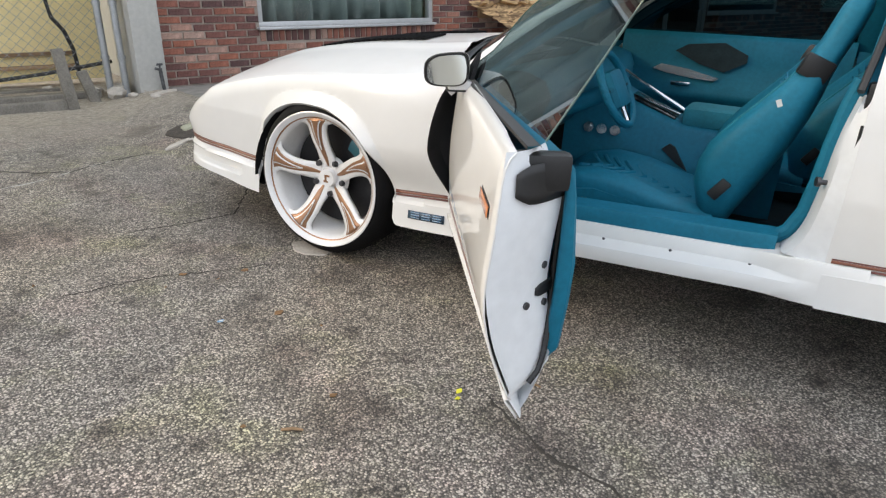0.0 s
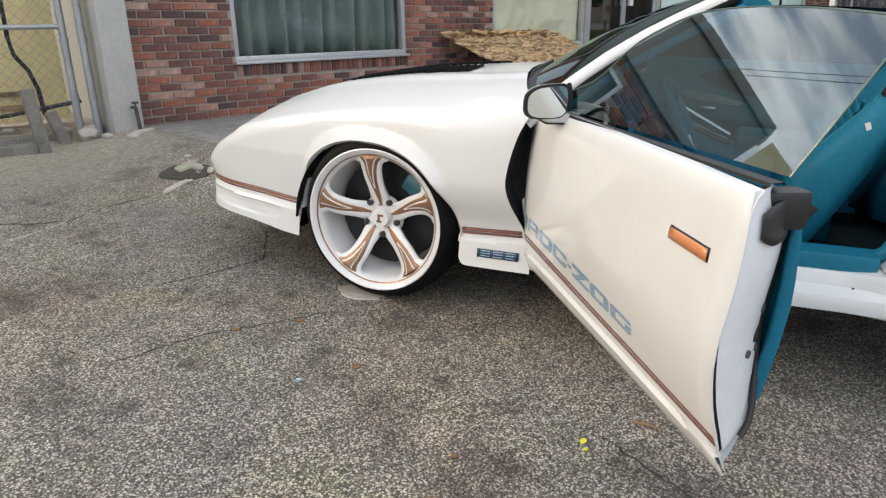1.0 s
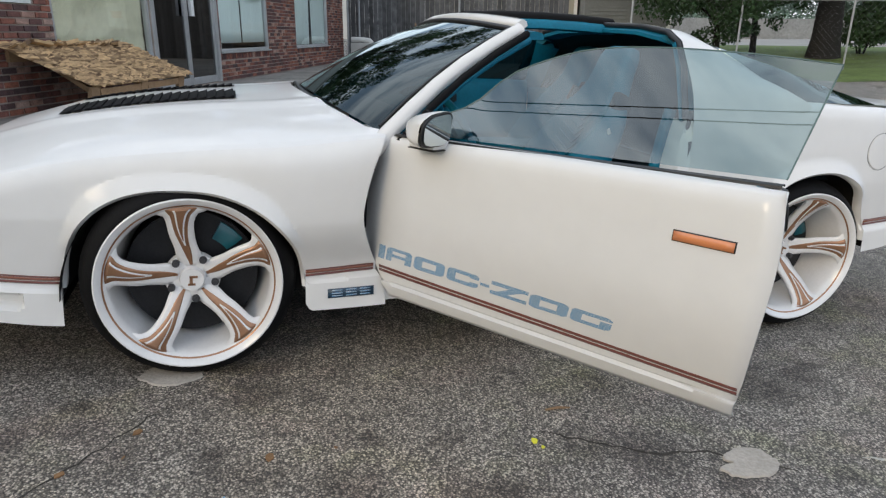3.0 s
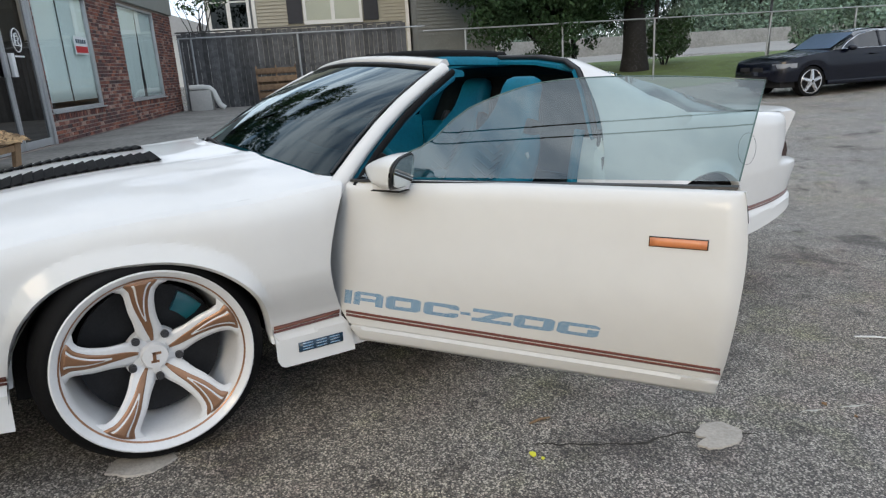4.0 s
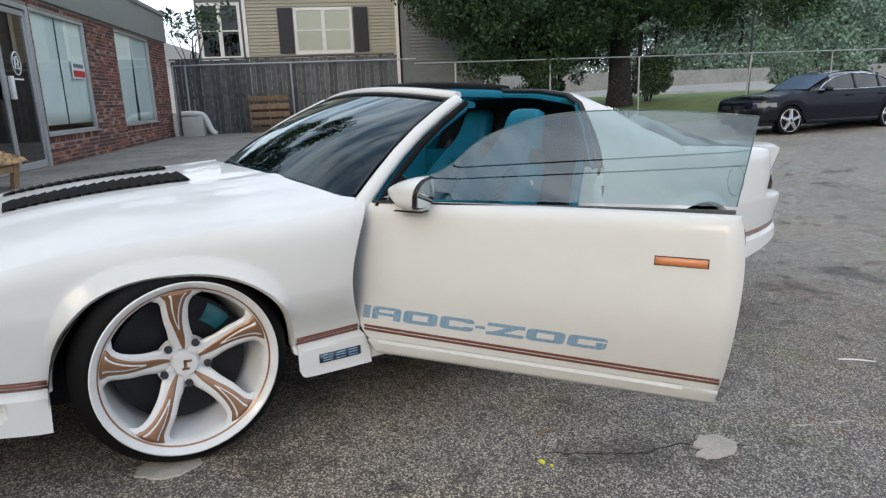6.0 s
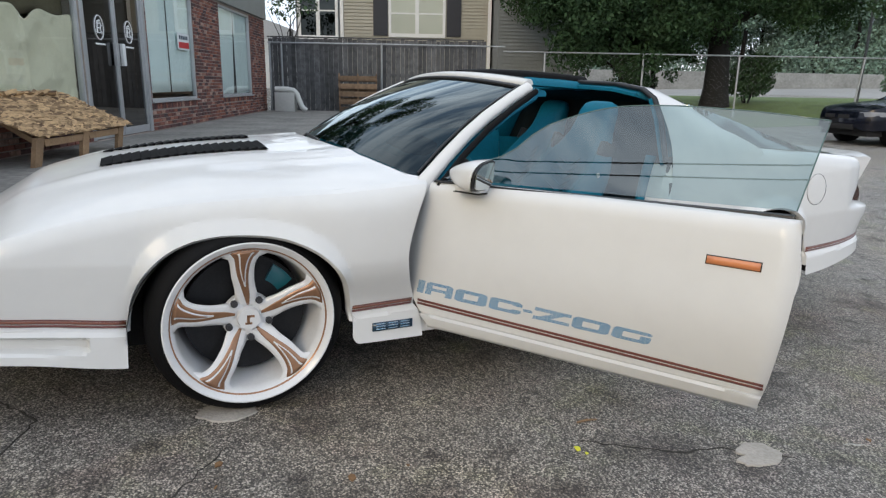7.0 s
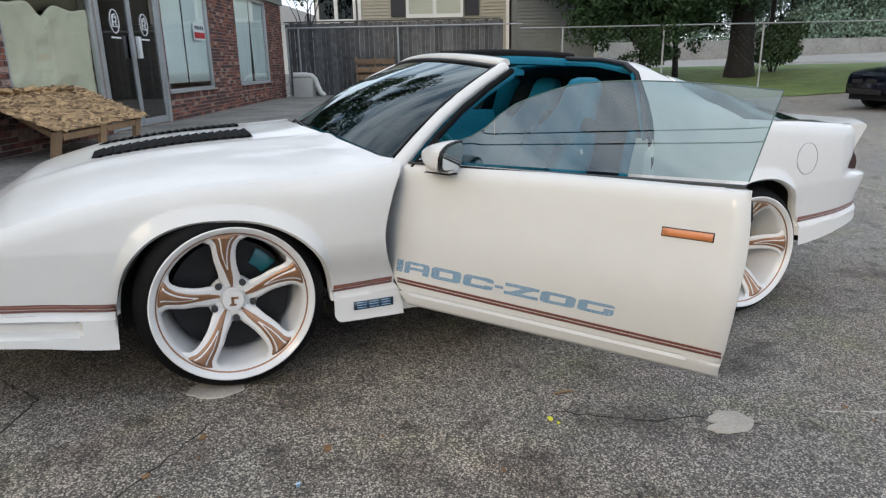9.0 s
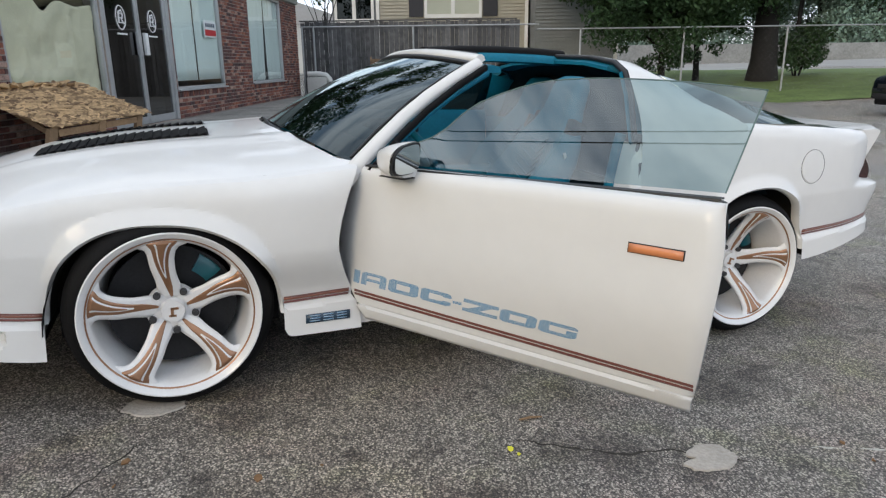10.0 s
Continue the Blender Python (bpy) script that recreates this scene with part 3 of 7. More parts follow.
for j in range(9):
    row = []
    for i in range(41):
        x = 5.20 + 1.97 * i / 40
        low = 1.90 + 0.03 * math.sin(x * 5)
        z = low + (2.72 - low) * j / 8
        row.append((x, WALL_Y + 0.19 + 0.015 * noise.noise(Vector((x * 2, z * 2, 1.0))), z))
    rows.append(row)
v, f = grid(rows)
sheet = tagged(link("brown_paper", v, f, BROWN_PAPER, sharp=40), "dark brown paper hanging behind the torn sheet", "paper")
sol = sheet.modifiers.new("thickness", "SOLIDIFY")
sol.thickness = 0.003
shop_window(*o[4], "shop window with pale blinds and a small sign")
for a, b in ((9.56, 10.62), (10.68, 11.84)):
    drape("blind", a, b, 0.93, 2.72, WALL_Y + 0.085, PALE_BLIND, 2, 0.004, "pale blue-white blind hanging behind shop glass")
shop_window(*o[5], "narrow shop window with pale curtains parted in the middle")
drape("curtain", 13.8, 15.05, 0.84, 2.8, WALL_Y + 0.09, PALE_BLIND, 4, 0.012, "pale curtain half of a shop window", slant=0.08)
drape("curtain", 15.3, 16.55, 0.84, 2.8, WALL_Y + 0.09, PALE_BLIND, 4, 0.012, "pale curtain half of a shop window", slant=-0.02)
tagged(box_ob("notice_board", (4.09, WALL_Y - 0.012, 1.385), (4.83, WALL_Y + 0.05, 2.74), WHITE_BOARD, bevel=0.004), "blank white board fixed in the brick wall", "board")

# window sign: plain bars
sign = empty("window_sign", label="small white and red sign taped inside shop glass", category="sign")
box_ob("card", (11.02, WALL_Y + 0.022, 1.72), (11.66, WALL_Y + 0.03, 2.03), WHITE_BOARD, sign)
box_ob("red_band", (11.06, WALL_Y + 0.016, 1.75), (11.62, WALL_Y + 0.0215, 1.86), SIGN_RED, sign, "red band")
for k in range(5):
    box_ob("bar", (11.10 + k * 0.1, WALL_Y + 0.016, 1.91), (11.16 + k * 0.1, WALL_Y + 0.0215, 1.98), NAVY, sign, "dark bar")

# double glass door
door = empty("door_1", label="closed double glass shop door in aluminium frame", category="door", kind="structure")
y = WALL_Y + 0.03
bm = bmesh.new()
for a, b in ((7.26, 7.36), (9.36, 9.45)):
    box(bm, (a, y - 0.03, BASE), (b, y + 0.08, 2.75), bevel=0.004)
box(bm, (7.36, y - 0.03, 2.68), (9.36, y + 0.08, 2.75))
part("door_frame", bm, ALU, door)
for a, b, hx in ((7.37, 8.355, 8.27), (8.365, 9.35, 8.50)):
    bm = bmesh.new()
    for lo, hi in (((a, y, BASE + 0.01), (a + 0.05, y + 0.045, 2.66)), ((b - 0.05, y, BASE + 0.01), (b, y + 0.045, 2.66)), ((a + 0.05, y, BASE + 0.01), (b - 0.05, y + 0.045, BASE + 0.12)), ((a + 0.05, y, 2.58), (b - 0.05, y + 0.045, 2.66))):
        box(bm, lo, hi, bevel=0.003)
    leaf = part("door_leaf", bm, ALU, door)
    g = link("pane", [(a + 0.05, y + 0.02, BASE + 0.12), (b - 0.05, y + 0.02, BASE + 0.12), (b - 0.05, y + 0.02, 2.58), (a + 0.05, y + 0.02, 2.58)], [(0, 1, 2, 3)], DOOR_GLASS, leaf)
    g.visible_shadow = False
    cx = (a + b) / 2
    bm = bmesh.new()
    tube(bm, [(cx + 0.135 * math.cos(2 * math.pi * k / 32), y + 0.012, 1.87 + 0.165 * math.sin(2 * math.pi * k / 32)) for k in range(33)], 0.009, 6)
    tube(bm, [(cx - 0.07, y + 0.012, 1.80), (cx - 0.05, y + 0.012, 1.95), (cx + 0.02, y + 0.012, 1.97), (cx + 0.06, y + 0.012, 1.90), (cx + 0.02, y + 0.012, 1.84), (cx + 0.08, y + 0.012, 1.79)], 0.014, 6)
    for k in range(3):
        box(bm, (cx - 0.085, y + 0.007, 1.79 + k * 0.065), (cx + 0.085 - k * 0.03, y + 0.011, 1.805 + k * 0.065))
    box(bm, (cx - 0.15, y + 0.010, 1.63), (cx + 0.15, y + 0.014, 1.655))
    part("emblem", bm, WHITE_TRIM, leaf, "pale grey round emblem")
    box_ob("handle", (hx - 0.05, y - 0.05, 1.35), (hx + 0.05, y - 0.001, 1.68), WHITE_TRIM if hx > 8.4 else ALU, leaf, "push bar plate", bevel=0.006)


# ---- the white coupe ----
# car frame: x to the rear from the front axle, y into the car, z up from the lot
CAR = TILT @ pose(0, 0, 0, 0, 0, -67)
MID = 0.87
car = empty("car", CAR, "white two-door coupe with copper stripes, teal interior and open driver door", "car")


def rake(x):
    return 0.045 * max(0.0, x - 0.3) + 0.022 * max(0.0, x - 2.2)


HALF = [(-1.07, 0.575), (-1.03, 0.685), (-0.95, 0.760), (-0.8, 0.815), (-0.55, 0.845), (-0.39, 0.858), (-0.2, 0.874), (0, 0.893), (0.3, 0.915), (0.5, 0.92), (0.66, 0.92), (1.9, 0.92), (2.3, 0.93), (2.7, 0.93), (3.0, 0.915), (3.25, 0.885), (3.45, 0.84), (3.58, 0.78), (3.64, 0.70)]
SHOULDER = [(-1.07, 0.455), (-1.03, 0.488), (-0.95, 0.540), (-0.82, 0.605), (-0.75, 0.640), (-0.45, 0.72), (-0.2, 0.765), (0.2, 0.81), (0.66, 0.842), (1.9, 0.860), (2.1, 0.885), (2.4, 0.918), (2.8, 0.890), (3.2, 0.850), (3.64, 0.815)]
CENTRE = [(-1.07, 0.480), (-1.03, 0.530), (-0.95, 0.606), (-0.75, 0.730), (-0.60, 0.785), (-0.45, 0.829), (-0.2, 0.874), (0.0, 0.898), (0.16, 0.912), (0.4, 0.930), (0.66, 0.942)]
# wheel arches: centre height, rise, then reach and fullness of the front half and of the rear half
ARCH = {0.0: (0.290, 0.375, 0.395, 2.5, 0.372, 2.2), 2.565: (0.262, 0.363, 0.37, 2.2, 0.335, 2.2)}


def arch_half(cx, x):
    cz, b, af, nf, ar, nr = ARCH[cx]
    return (af, nf) if x < cx else (ar, nr)


def arch_ratio(cx, x, z):
    """1 on the edge of a wheel opening, more outside it."""
    cz, b = ARCH[cx][:2]
    a, n = arch_half(cx, x)
    return ((abs(x - cx) / a) ** n + (max(0.0, z - cz) / b) ** n) ** (1 / n)


def arch_edge(cx, t):
    """A point of a wheel opening's edge, t in radians from the rear foot over the top."""
    cz, b = ARCH[cx][:2]
    a, n = arch_half(cx, cx + math.cos(t))
    return cx + math.copysign(a * abs(math.cos(t)) ** (2 / n), math.cos(t)), cz + b * max(0.0, math.sin(t)) ** (2 / n)


def arch_bottom(x, skirt):
    for cx in ARCH:
        cz, b = ARCH[cx][:2]
        a, n = arch_half(cx, x)
        if abs(x - cx) < a:
            return max(skirt, cz + b * max(0.0, 1 - (abs(x - cx) / a) ** n) ** (1 / n))
    return skirt


def line_drop(x):
    """How far the pinstripe and the ledge under it lie below their level at the tail."""
    return lerp([(-1.07, -0.002), (-0.65, -0.0125), (-0.39, -0.030), (0.37, -0.020), (0.62, -0.012), (2.2, -0.012), (2.95, -0.012), (3.64, 0.0)], x)


def step01(v):
    v = min(1.0, max(0.0, v))
    return v * v * (3 - 2 * v)


def duct(x, z):
    """Depth of the slot in the front skirt."""
    mid, half = 0.287 - 0.05 * (x + 0.5), 0.030
    end = min(1.0, max(0.0, -0.505 - x) / 0.03)
    half *= math.sqrt(max(0.0, 1 - (1 - end) ** 2))
    return 0.034 * step01((half - abs(z - mid)) / 0.014) * step01((x + 1.02) / 0.2)


def skirt_z(x):
    return lerp([(-1.07, 0.25), (-0.7, 0.235), (-0.37, 0.203), (0.365, 0.262), (0.385, 0.232), (0.41, 0.226), (1.0, 0.225), (2.1, 0.222), (2.94, 0.235), (3.3, 0.27), (3.64, 0.30)], x)


def side_bulge(x, z):
    """The front wings swell towards the doors, most at half height."""
    swell = lerp([(-0.35, 0.0), (0.0, 0.030), (0.31, 0.076), (0.66, 0.080), (1.2, 0.05), (1.9, 0.0)], x) if -0.35 < x < 1.9 else 0.0
    return swell * lerp([(0.35, 0.0), (0.40, 0.16), (0.508, 0.78), (0.596, 1.0), (0.743, 1.15), (0.84, 1.0), (0.95, 1.0)], z)


def side_in(x, z):
    """How far the body side lies inside its widest line at height z (before the rake)."""
    top = lerp(SHOULDER, x)
    d = 0.0
    ledge = z - line_drop(x)
    if ledge < 0.352:
        d = -0.008 - 0.10 * max(0.0, 0.33 - z)
        if x < -0.45:
            d += duct(x, z)
    elif ledge < 0.362:
        d = 0.001
    elif z < 0.555:
        d = 0.075 * (0.555 - z)
    else:
        d = 0.085 * (z - 0.555) + 0.08 * (z - 0.555) ** 2
    k = max(0.0, z - (top - 0.07)) / 0.07
    d += 0.045 * (1 - math.sqrt(max(0.0, 1 - min(1, k) ** 2)))
    # flared arches: a shelf that rises outwards from a crease to the lip
    for cx in ARCH:
        if abs(x - cx) < 0.55 and z > 0.40:
            over = (arch_ratio(cx, x, z) - 1) * 0.375
            reach = 0.026 + 0.026 * step01((z - 0.50) / 0.17)
            if over < reach:
                d -= 0.029 * (1 - max(0.0, over) / reach) * step01((z - 0.44) / 0.12)
    return d - side_bulge(x, z)


def tail(z):
    """How far the rear end stands forward of the bumper's tip at height z."""
    return lerp([(0.20, 0.06), (0.40, 0.06), (0.50, 0.02), (0.53, 0.02), (0.55, 0.05), (0.562, 0.16), (0.58, 0.215), (0.66, 0.170), (0.85, 0.150)], z)


def nose_tuck(x, z):
    """The nose falls back above and below its tip."""
    front = min(1.0, max(0.0, (-0.72 - x) / 0.35))
    return front * (0.40 * max(0.0, 0.455 - z) + 0.50 * max(0.0, z - 0.44) if z > 0.34 else 0.046)


def skin(x, z, out=0.0):
    """A point on the near body side."""
    tuck = nose_tuck(x, z) - tail(z) * min(1.0, max(0.0, (x - 3.22) / 0.42))
    return Vector((x + tuck, MID - lerp(HALF, x) + side_in(x, z) - out, z + rake(x)))


def section(x, rows=56):
    top, bot = lerp(SHOULDER, x), arch_bottom(x, skirt_z(x))
    low = 20
    zs = [min(0.42, bot) + (0.42 - min(0.42, bot)) * i / low for i in range(low)]
    zs += [0.42 + (top - 0.42) * i / (rows - low) for i in range(rows - low + 1)]
    for fixed in (0.3515, 0.353, 0.3615, 0.363):
        fixed += line_drop(x)
        if fixed > bot + 0.004:
            i = min(range(1, low), key=lambda k: abs(zs[k] - fixed))
            zs[i] = fixed
    zs = [max(z, bot) for z in zs]
    zs.sort()
    return [skin(x, z) for z in zs]


def mirrored(rows):
    return [[Vector((p.x, 2 * MID - p.y, p.z)) for p in r] for r in rows]


def columns(a, b, step, centre=None):
    xs = [a + (b - a) * i / int((b - a) / step) for i in range(int((b - a) / step) + 1)]
    if centre is not None:
        for s, r in ((-1, ARCH[centre][2]), (1, ARCH[centre][4])):
            xs += [centre + s * r * math.cos(t) for t in (0.0, 0.02, 0.06, 0.12, 0.2, 0.3, 0.42, 0.56, 0.7, 0.85, 1.0, 1.2, 1.4)]
            xs.append(centre + s * (r + 0.0015))
    return sorted(x for x in set(xs) if a <= x <= b)


FRONT_X = columns(-1.07, 0.66, 0.012, 0.0)
REAR_X = columns(1.90, 3.64, 0.014, 2.565)
# rear edge of the front wing follows the open door's shut line
def shut(z):
    return lerp([(0.2, 0.66), (0.30, 0.650), (0.384, 0.624), (0.508, 0.573), (0.596, 0.557), (0.743, 0.586), (0.84, 0.627), (0.87, 0.645)], z)


for side in (0, 1):
    rows = [section(x) for x in FRONT_X]
    for r in rows:
        for p in r:
            lim = shut(p.z)
            if p.x > 0.40:
                p.x += (lim - 0.66) * ((p.x - 0.40) / 0.26) ** 2
    v, f = grid(mirrored(rows) if side else rows)
    link("front_wing", v, f, PAINT, car, weld=0.00002, sharp=16)
    rows = [section(x) for x in REAR_X]
    v, f = grid(mirrored(rows) if side else rows)
    link("rear_quarter", v, f, PAINT, car, weld=0.00002)
    for cx in ARCH:
        lip = []
        for i in range(81):
            a = math.radians(3 + 174 * i / 80)
            x, z = arch_edge(cx, a)
            z = max(z, skirt_z(x))
            p = skin(x, z + 0.0005, 0.0)
            lip.append([p, p + Vector((0, 0.004, -0.002)), p + Vector((-0.010 * math.cos(a), 0.010, -0.010 * math.sin(a))), p + Vector((-0.010 * math.cos(a), 0.040, -0.010 * math.sin(a)))])
        v, f = grid(mirrored(lip) if side else lip)
        link("arch_lip", v, f, PAINT, car, sharp=60)


def edge_half(x):
    """Half width between the body sides' top edges."""
    return lerp(HALF, x) - side_in(x, lerp(SHOULDER, x))


def hood_z(x, y):
    """Height of the bonnet: crowned, with two shallow ridges."""
    w = edge_half(x)
    s = min(1.0, abs(y - MID) / w)
    a, c = lerp(SHOULDER, x), lerp(CENTRE, x)
    z = c - (c - a) * s**2.35
    ridge = math.exp(-((s - 0.52) / 0.05) ** 2) * 0.010 * min(1, max(0, (x + 0.9) / 0.4))
    return z + ridge + rake(x)


def cowl_x(y):
    return 0.615 - 0.20 * (1 - ((y - MID) / 0.875) ** 2)


rows = []
for i in range(41):
    s = i / 40
    row = []
    for j in range(49):
        q = 2 * j / 48 - 1
        xe = 0.63 if abs(q) > 0.955 else cowl_x(MID + 0.875 * q)
        x = -1.07 + (xe + 1.07) * s
        w = edge_half(x)
        row.append((x + nose_tuck(x, lerp(SHOULDER, x)), MID + w * q, hood_z(x, MID + w * q)))
    rows.append(row)
v, f = grid(rows)
link("bonnet", v, f, PAINT, car)

# nose: bumper face closing the front
rows = []
for j in range(41):
    q = 2 * j / 40 - 1
    x0 = -1.07 - 0.05 * (1 - q * q)
    y0 = MID + 0.575 * q
    rows.append([(-1.06, y0, hood_z(-1.07, y0) - 0.001)] + [(x0 + dx, y0, z) for dx, z in ((0.0, hood_z(-1.07, y0) - 0.012), (-0.010, 0.437), (-0.008, 0.420), (0.035, 0.37), (0.046, 0.36), (0.040, 0.35), (0.036, 0.28), (0.06, 0.235))])
v, f = grid(rows)
link("front_bumper", v, f, PAINT, car)
rows = [[Vector((x, MID + s * (lerp(HALF, x) - 0.03), skirt_z(x) + 0.02)) for s in (-1, 1)] for x in (-1.07, -0.8, -0.42)]
v, f = grid(rows)
link("undertray", v, f, DARK, car)


def ribbon(name, x0, x1, z0, z1, material, out=0.003, step=0.03, label="", along=0.0):
    n = max(2, int((x1 - x0) / step))
    rows = [[skin(x, z + along * line_drop(x), out) for z in (z0, (z0 + z1) / 2, z1)] for x in (x0 + (x1 - x0) * i / n for i in range(n + 1))]
    v, f = grid(rows)
    ob = link(name, v, f, material, car, label)
    sol = ob.modifiers.new("thickness", "SOLIDIFY")
    sol.thickness, sol.offset = 0.002, 0
    return ob


for a, b in ((-1.06, -0.397), (0.374, 0.612), (1.915, 2.190), (2.905, 3.62)):
    ribbon("stripe", a, b, 0.3775, 0.387, COPPER, label="copper pinstripe", along=1.0)
    ribbon("stripe", a, b, 0.366, 0.374, MAROON, label="maroon pinstripe", along=1.0)
    ribbon("stripe", a, b, 0.3885, 0.3925, MAROON, label="maroon pinstripe", along=1.0)

# wheel wells
for cx in ARCH:
    cz, r = ARCH[cx][0], 0.40
    for s in (0, 1):
        rows = []
        for i in range(25):
            t = math.pi * i / 24
            rows.append([(cx + math.cos(t) * r, (lambda yy: 2 * MID - yy if s else yy)(yy), cz + max(-0.1, math.sin(t) * r) + rake(cx)) for yy in (-0.02, 0.12, 0.32)])
        v, f = grid(rows)
        link("wheel_well", v, f, DARK, car)
        box_ob("wheel_well", (cx - r, 0.32 if not s else 2 * MID - 0.34, 0.16), (cx + r, 0.34 if not s else 2 * MID - 0.32, cz + r + rake(cx)), DARK, car)


def wheel(cx, hub_y, dish, mirror, turn=0.0, hub_z=0.345):
    """A five-spoke wheel: the mesh is the barrel; tyre, spokes and fittings are its parts. Local y points outwards negative."""
    m = pose(cx, hub_y, hub_z, 0, turn) if not mirror else pose(cx, 2 * MID - hub_y, hub_z, 0, turn) @ Matrix.Diagonal((1, -1, 1, 1))
    lip = -dish

    def revolve(name, prof, material, parent, label="", seg=72):
        rows = [[(r * math.cos(2 * math.pi * k / seg), yy, r * math.sin(2 * math.pi * k / seg)) for k in range(seg + 1)] for r, yy in prof]
        v, f = grid(rows)
        return link(name, v, f, material, parent, label, sharp=50)

    body = revolve("wheel", [(0.276, lip + 0.004), (0.291, lip + 0.004), (0.2945, lip - 0.001), (0.2945, lip - 0.004), (0.290, lip - 0.006), (0.274, lip + 0.004), (0.270, lip + 0.012), (0.258, lip + 0.022), (0.250, lip + 0.05), (0.238, 0.10), (0.222, 0.2), (0.25, 0.21)][1:], RIM, car)
    body.matrix_local = m
    revolve("tyre", [(0.288, lip + 0.006), (0.297, lip + 0.002), (0.308, lip + 0.006), (0.320, lip + 0.016), (0.331, lip + 0.030), (0.340, lip + 0.050), (0.345, lip + 0.074), (0.346, lip + 0.1), (0.346, 0.2), (0.335, 0.225), (0.30, 0.235), (0.25, 0.22)], RUBBER, body)
    revolve("pinline", [(0.2655, lip + 0.0142), (0.2685, lip + 0.0108), (0.2705, lip + 0.0098)], BRONZE, body)
    face = 0.010  # hub face behind the cap

    def edge(r, side):
        """Angle of a spoke's edge at radius r."""
        t = (r - 0.05) / 0.208
        half = lerp([(0.0, 0.63), (0.15, 0.49), (0.35, 0.300), (0.6, 0.228), (0.82, 0.205), (0.93, 0.235), (1.0, 0.33)], t)
        sweep = 0.045 * max(0.0, t) ** 1.5 - 0.02 + 0.095 * math.sin(math.pi * min(1.0, max(0.0, t)))
        return sweep + side * half

    def depth(r):
        t = min(1, max(0, (r - 0.05) / 0.208))
        return face + (lip + 0.018 - face) * t**1.6 - 0.012 * math.sin(math.pi * t)

    for k in range(5):
        a0 = radians(93 + 72 * k)

        def strip(name, r0, r1, la, lb, lift, thick, material, label="", n=16):
            rows = []
            for i in range(n + 1):
                r = r0 + (r1 - r0) * i / n
                t = i / n
                fa, fb = la(t), lb(t)
                e0, e1 = edge(r, -1), edge(r, 1)
                line = []
                for j in range(7):
                    q = fa + (fb - fa) * j / 6
                    a = a0 + e0 + (e1 - e0) * (q + 1) / 2
                    crown = 0.007 * q * q
                    line.append((r * math.cos(a), depth(r) + crown - lift, r * math.sin(a)))
                rows.append(line)
            v, f = grid(rows)
            ob = link(name, v, f, material, body, label, sharp=50)
            sol = ob.modifiers.new("thickness", "SOLIDIFY")
            sol.thickness, sol.offset = thick, -1 if not mirror else -1
            return ob

        strip("spoke", 0.045, 0.268, lambda t: -1, lambda t: 1, 0.0, 0.022, RIM)
        strip("inlay", 0.048, 0.264, lambda t: -0.14 - 0.62 * t + 0.16 * t**8, lambda t: 0.14 + 0.62 * t - 0.16 * t**8, 0.0012, 0.002, BRONZE, "bronze inlay")
        strip("blade", 0.125, 0.255, lambda t: -0.48 + 0.40 * (1 - t) + 0.10 * t**6, lambda t: 0.44 - 0.40 * (1 - t) - 0.10 * t**6, 0.0036, 0.003, RIM)
        strip("pocket", 0.145, 0.257, lambda t: -0.34 + 0.30 * (1 - t) + 0.06 * t**6, lambda t: 0.30 - 0.27 * (1 - t) - 0.06 * t**6, 0.0058, 0.002, BRONZE, "bronze pocket")
        al = a0 + radians(36) + 0.06
        bm = bmesh.new()
        mm = Matrix.Translation((0.074 * math.cos(al), face - 0.004, 0.074 * math.sin(al))) @ pose(0, 0, 0, 90)
        bmesh.ops.create_cone(bm, cap_ends=True, segments=6, radius1=0.0085, radius2=0.0085, depth=0.026, matrix=mm)
        bmesh.ops.create_cone(bm, cap_ends=True, segments=16, radius1=0.0125, radius2=0.0125, depth=0.014, matrix=mm)
        part("lug_nut", bm, STEEL, body)
    bm = bmesh.new()
    bmesh.ops.create_cone(bm, cap_ends=True, segments=40, radius1=0.092, radius2=0.088, depth=0.02, matrix=Matrix.Translation((0, face + 0.012, 0)) @ pose(0, 0, 0, 90))
    part("hub", bm, RIM, body)
    bm = bmesh.new()
    bmesh.ops.create_cone(bm, cap_ends=True, segments=40, radius1=0.042, radius2=0.038, depth=0.020, matrix=Matrix.Translation((0, 0.0, 0)) @ pose(0, 0, 0, 90))
    cap = part("centre_cap", bm, RIM, body)
    bm = bmesh.new()
    for lo, hi in (((-0.008, -0.0125, -0.020), (0.002, -0.0095, 0.014)), ((-0.008, -0.0125, 0.006), (0.018, -0.0095, 0.014)), ((-0.014, -0.0125, -0.020), (0.010, -0.0095, -0.013))):
        box(bm, lo, hi)
    part("emblem", bm, BRONZE, body, "bronze angular emblem")
    bm = bmesh.new()
    bmesh.ops.create_cone(bm, cap_ends=True, segments=48, radius1=0.216, radius2=0.216, depth=0.02, matrix=Matrix.Translation((0, 0.082, 0)) @ pose(0, 0, 0, 90))
    bmesh.ops.create_cone(bm, cap_ends=True, segments=32, radius1=0.07, radius2=0.065, depth=0.05, matrix=Matrix.Translation((0, 0.070, 0)) @ pose(0, 0, 0, 90))
    part("brake_disc", bm, DISC, body)
    cv, cf = [], []
    for i in range(9):
        a = radians(36 + 3.2 * i)
        ca, sa = math.cos(a), math.sin(a)
        cv += [(r * ca, yy, r * sa) for r, yy in ((0.140, 0.058), (0.175, 0.050), (0.205, 0.062), (0.205, 0.11), (0.140, 0.11))]
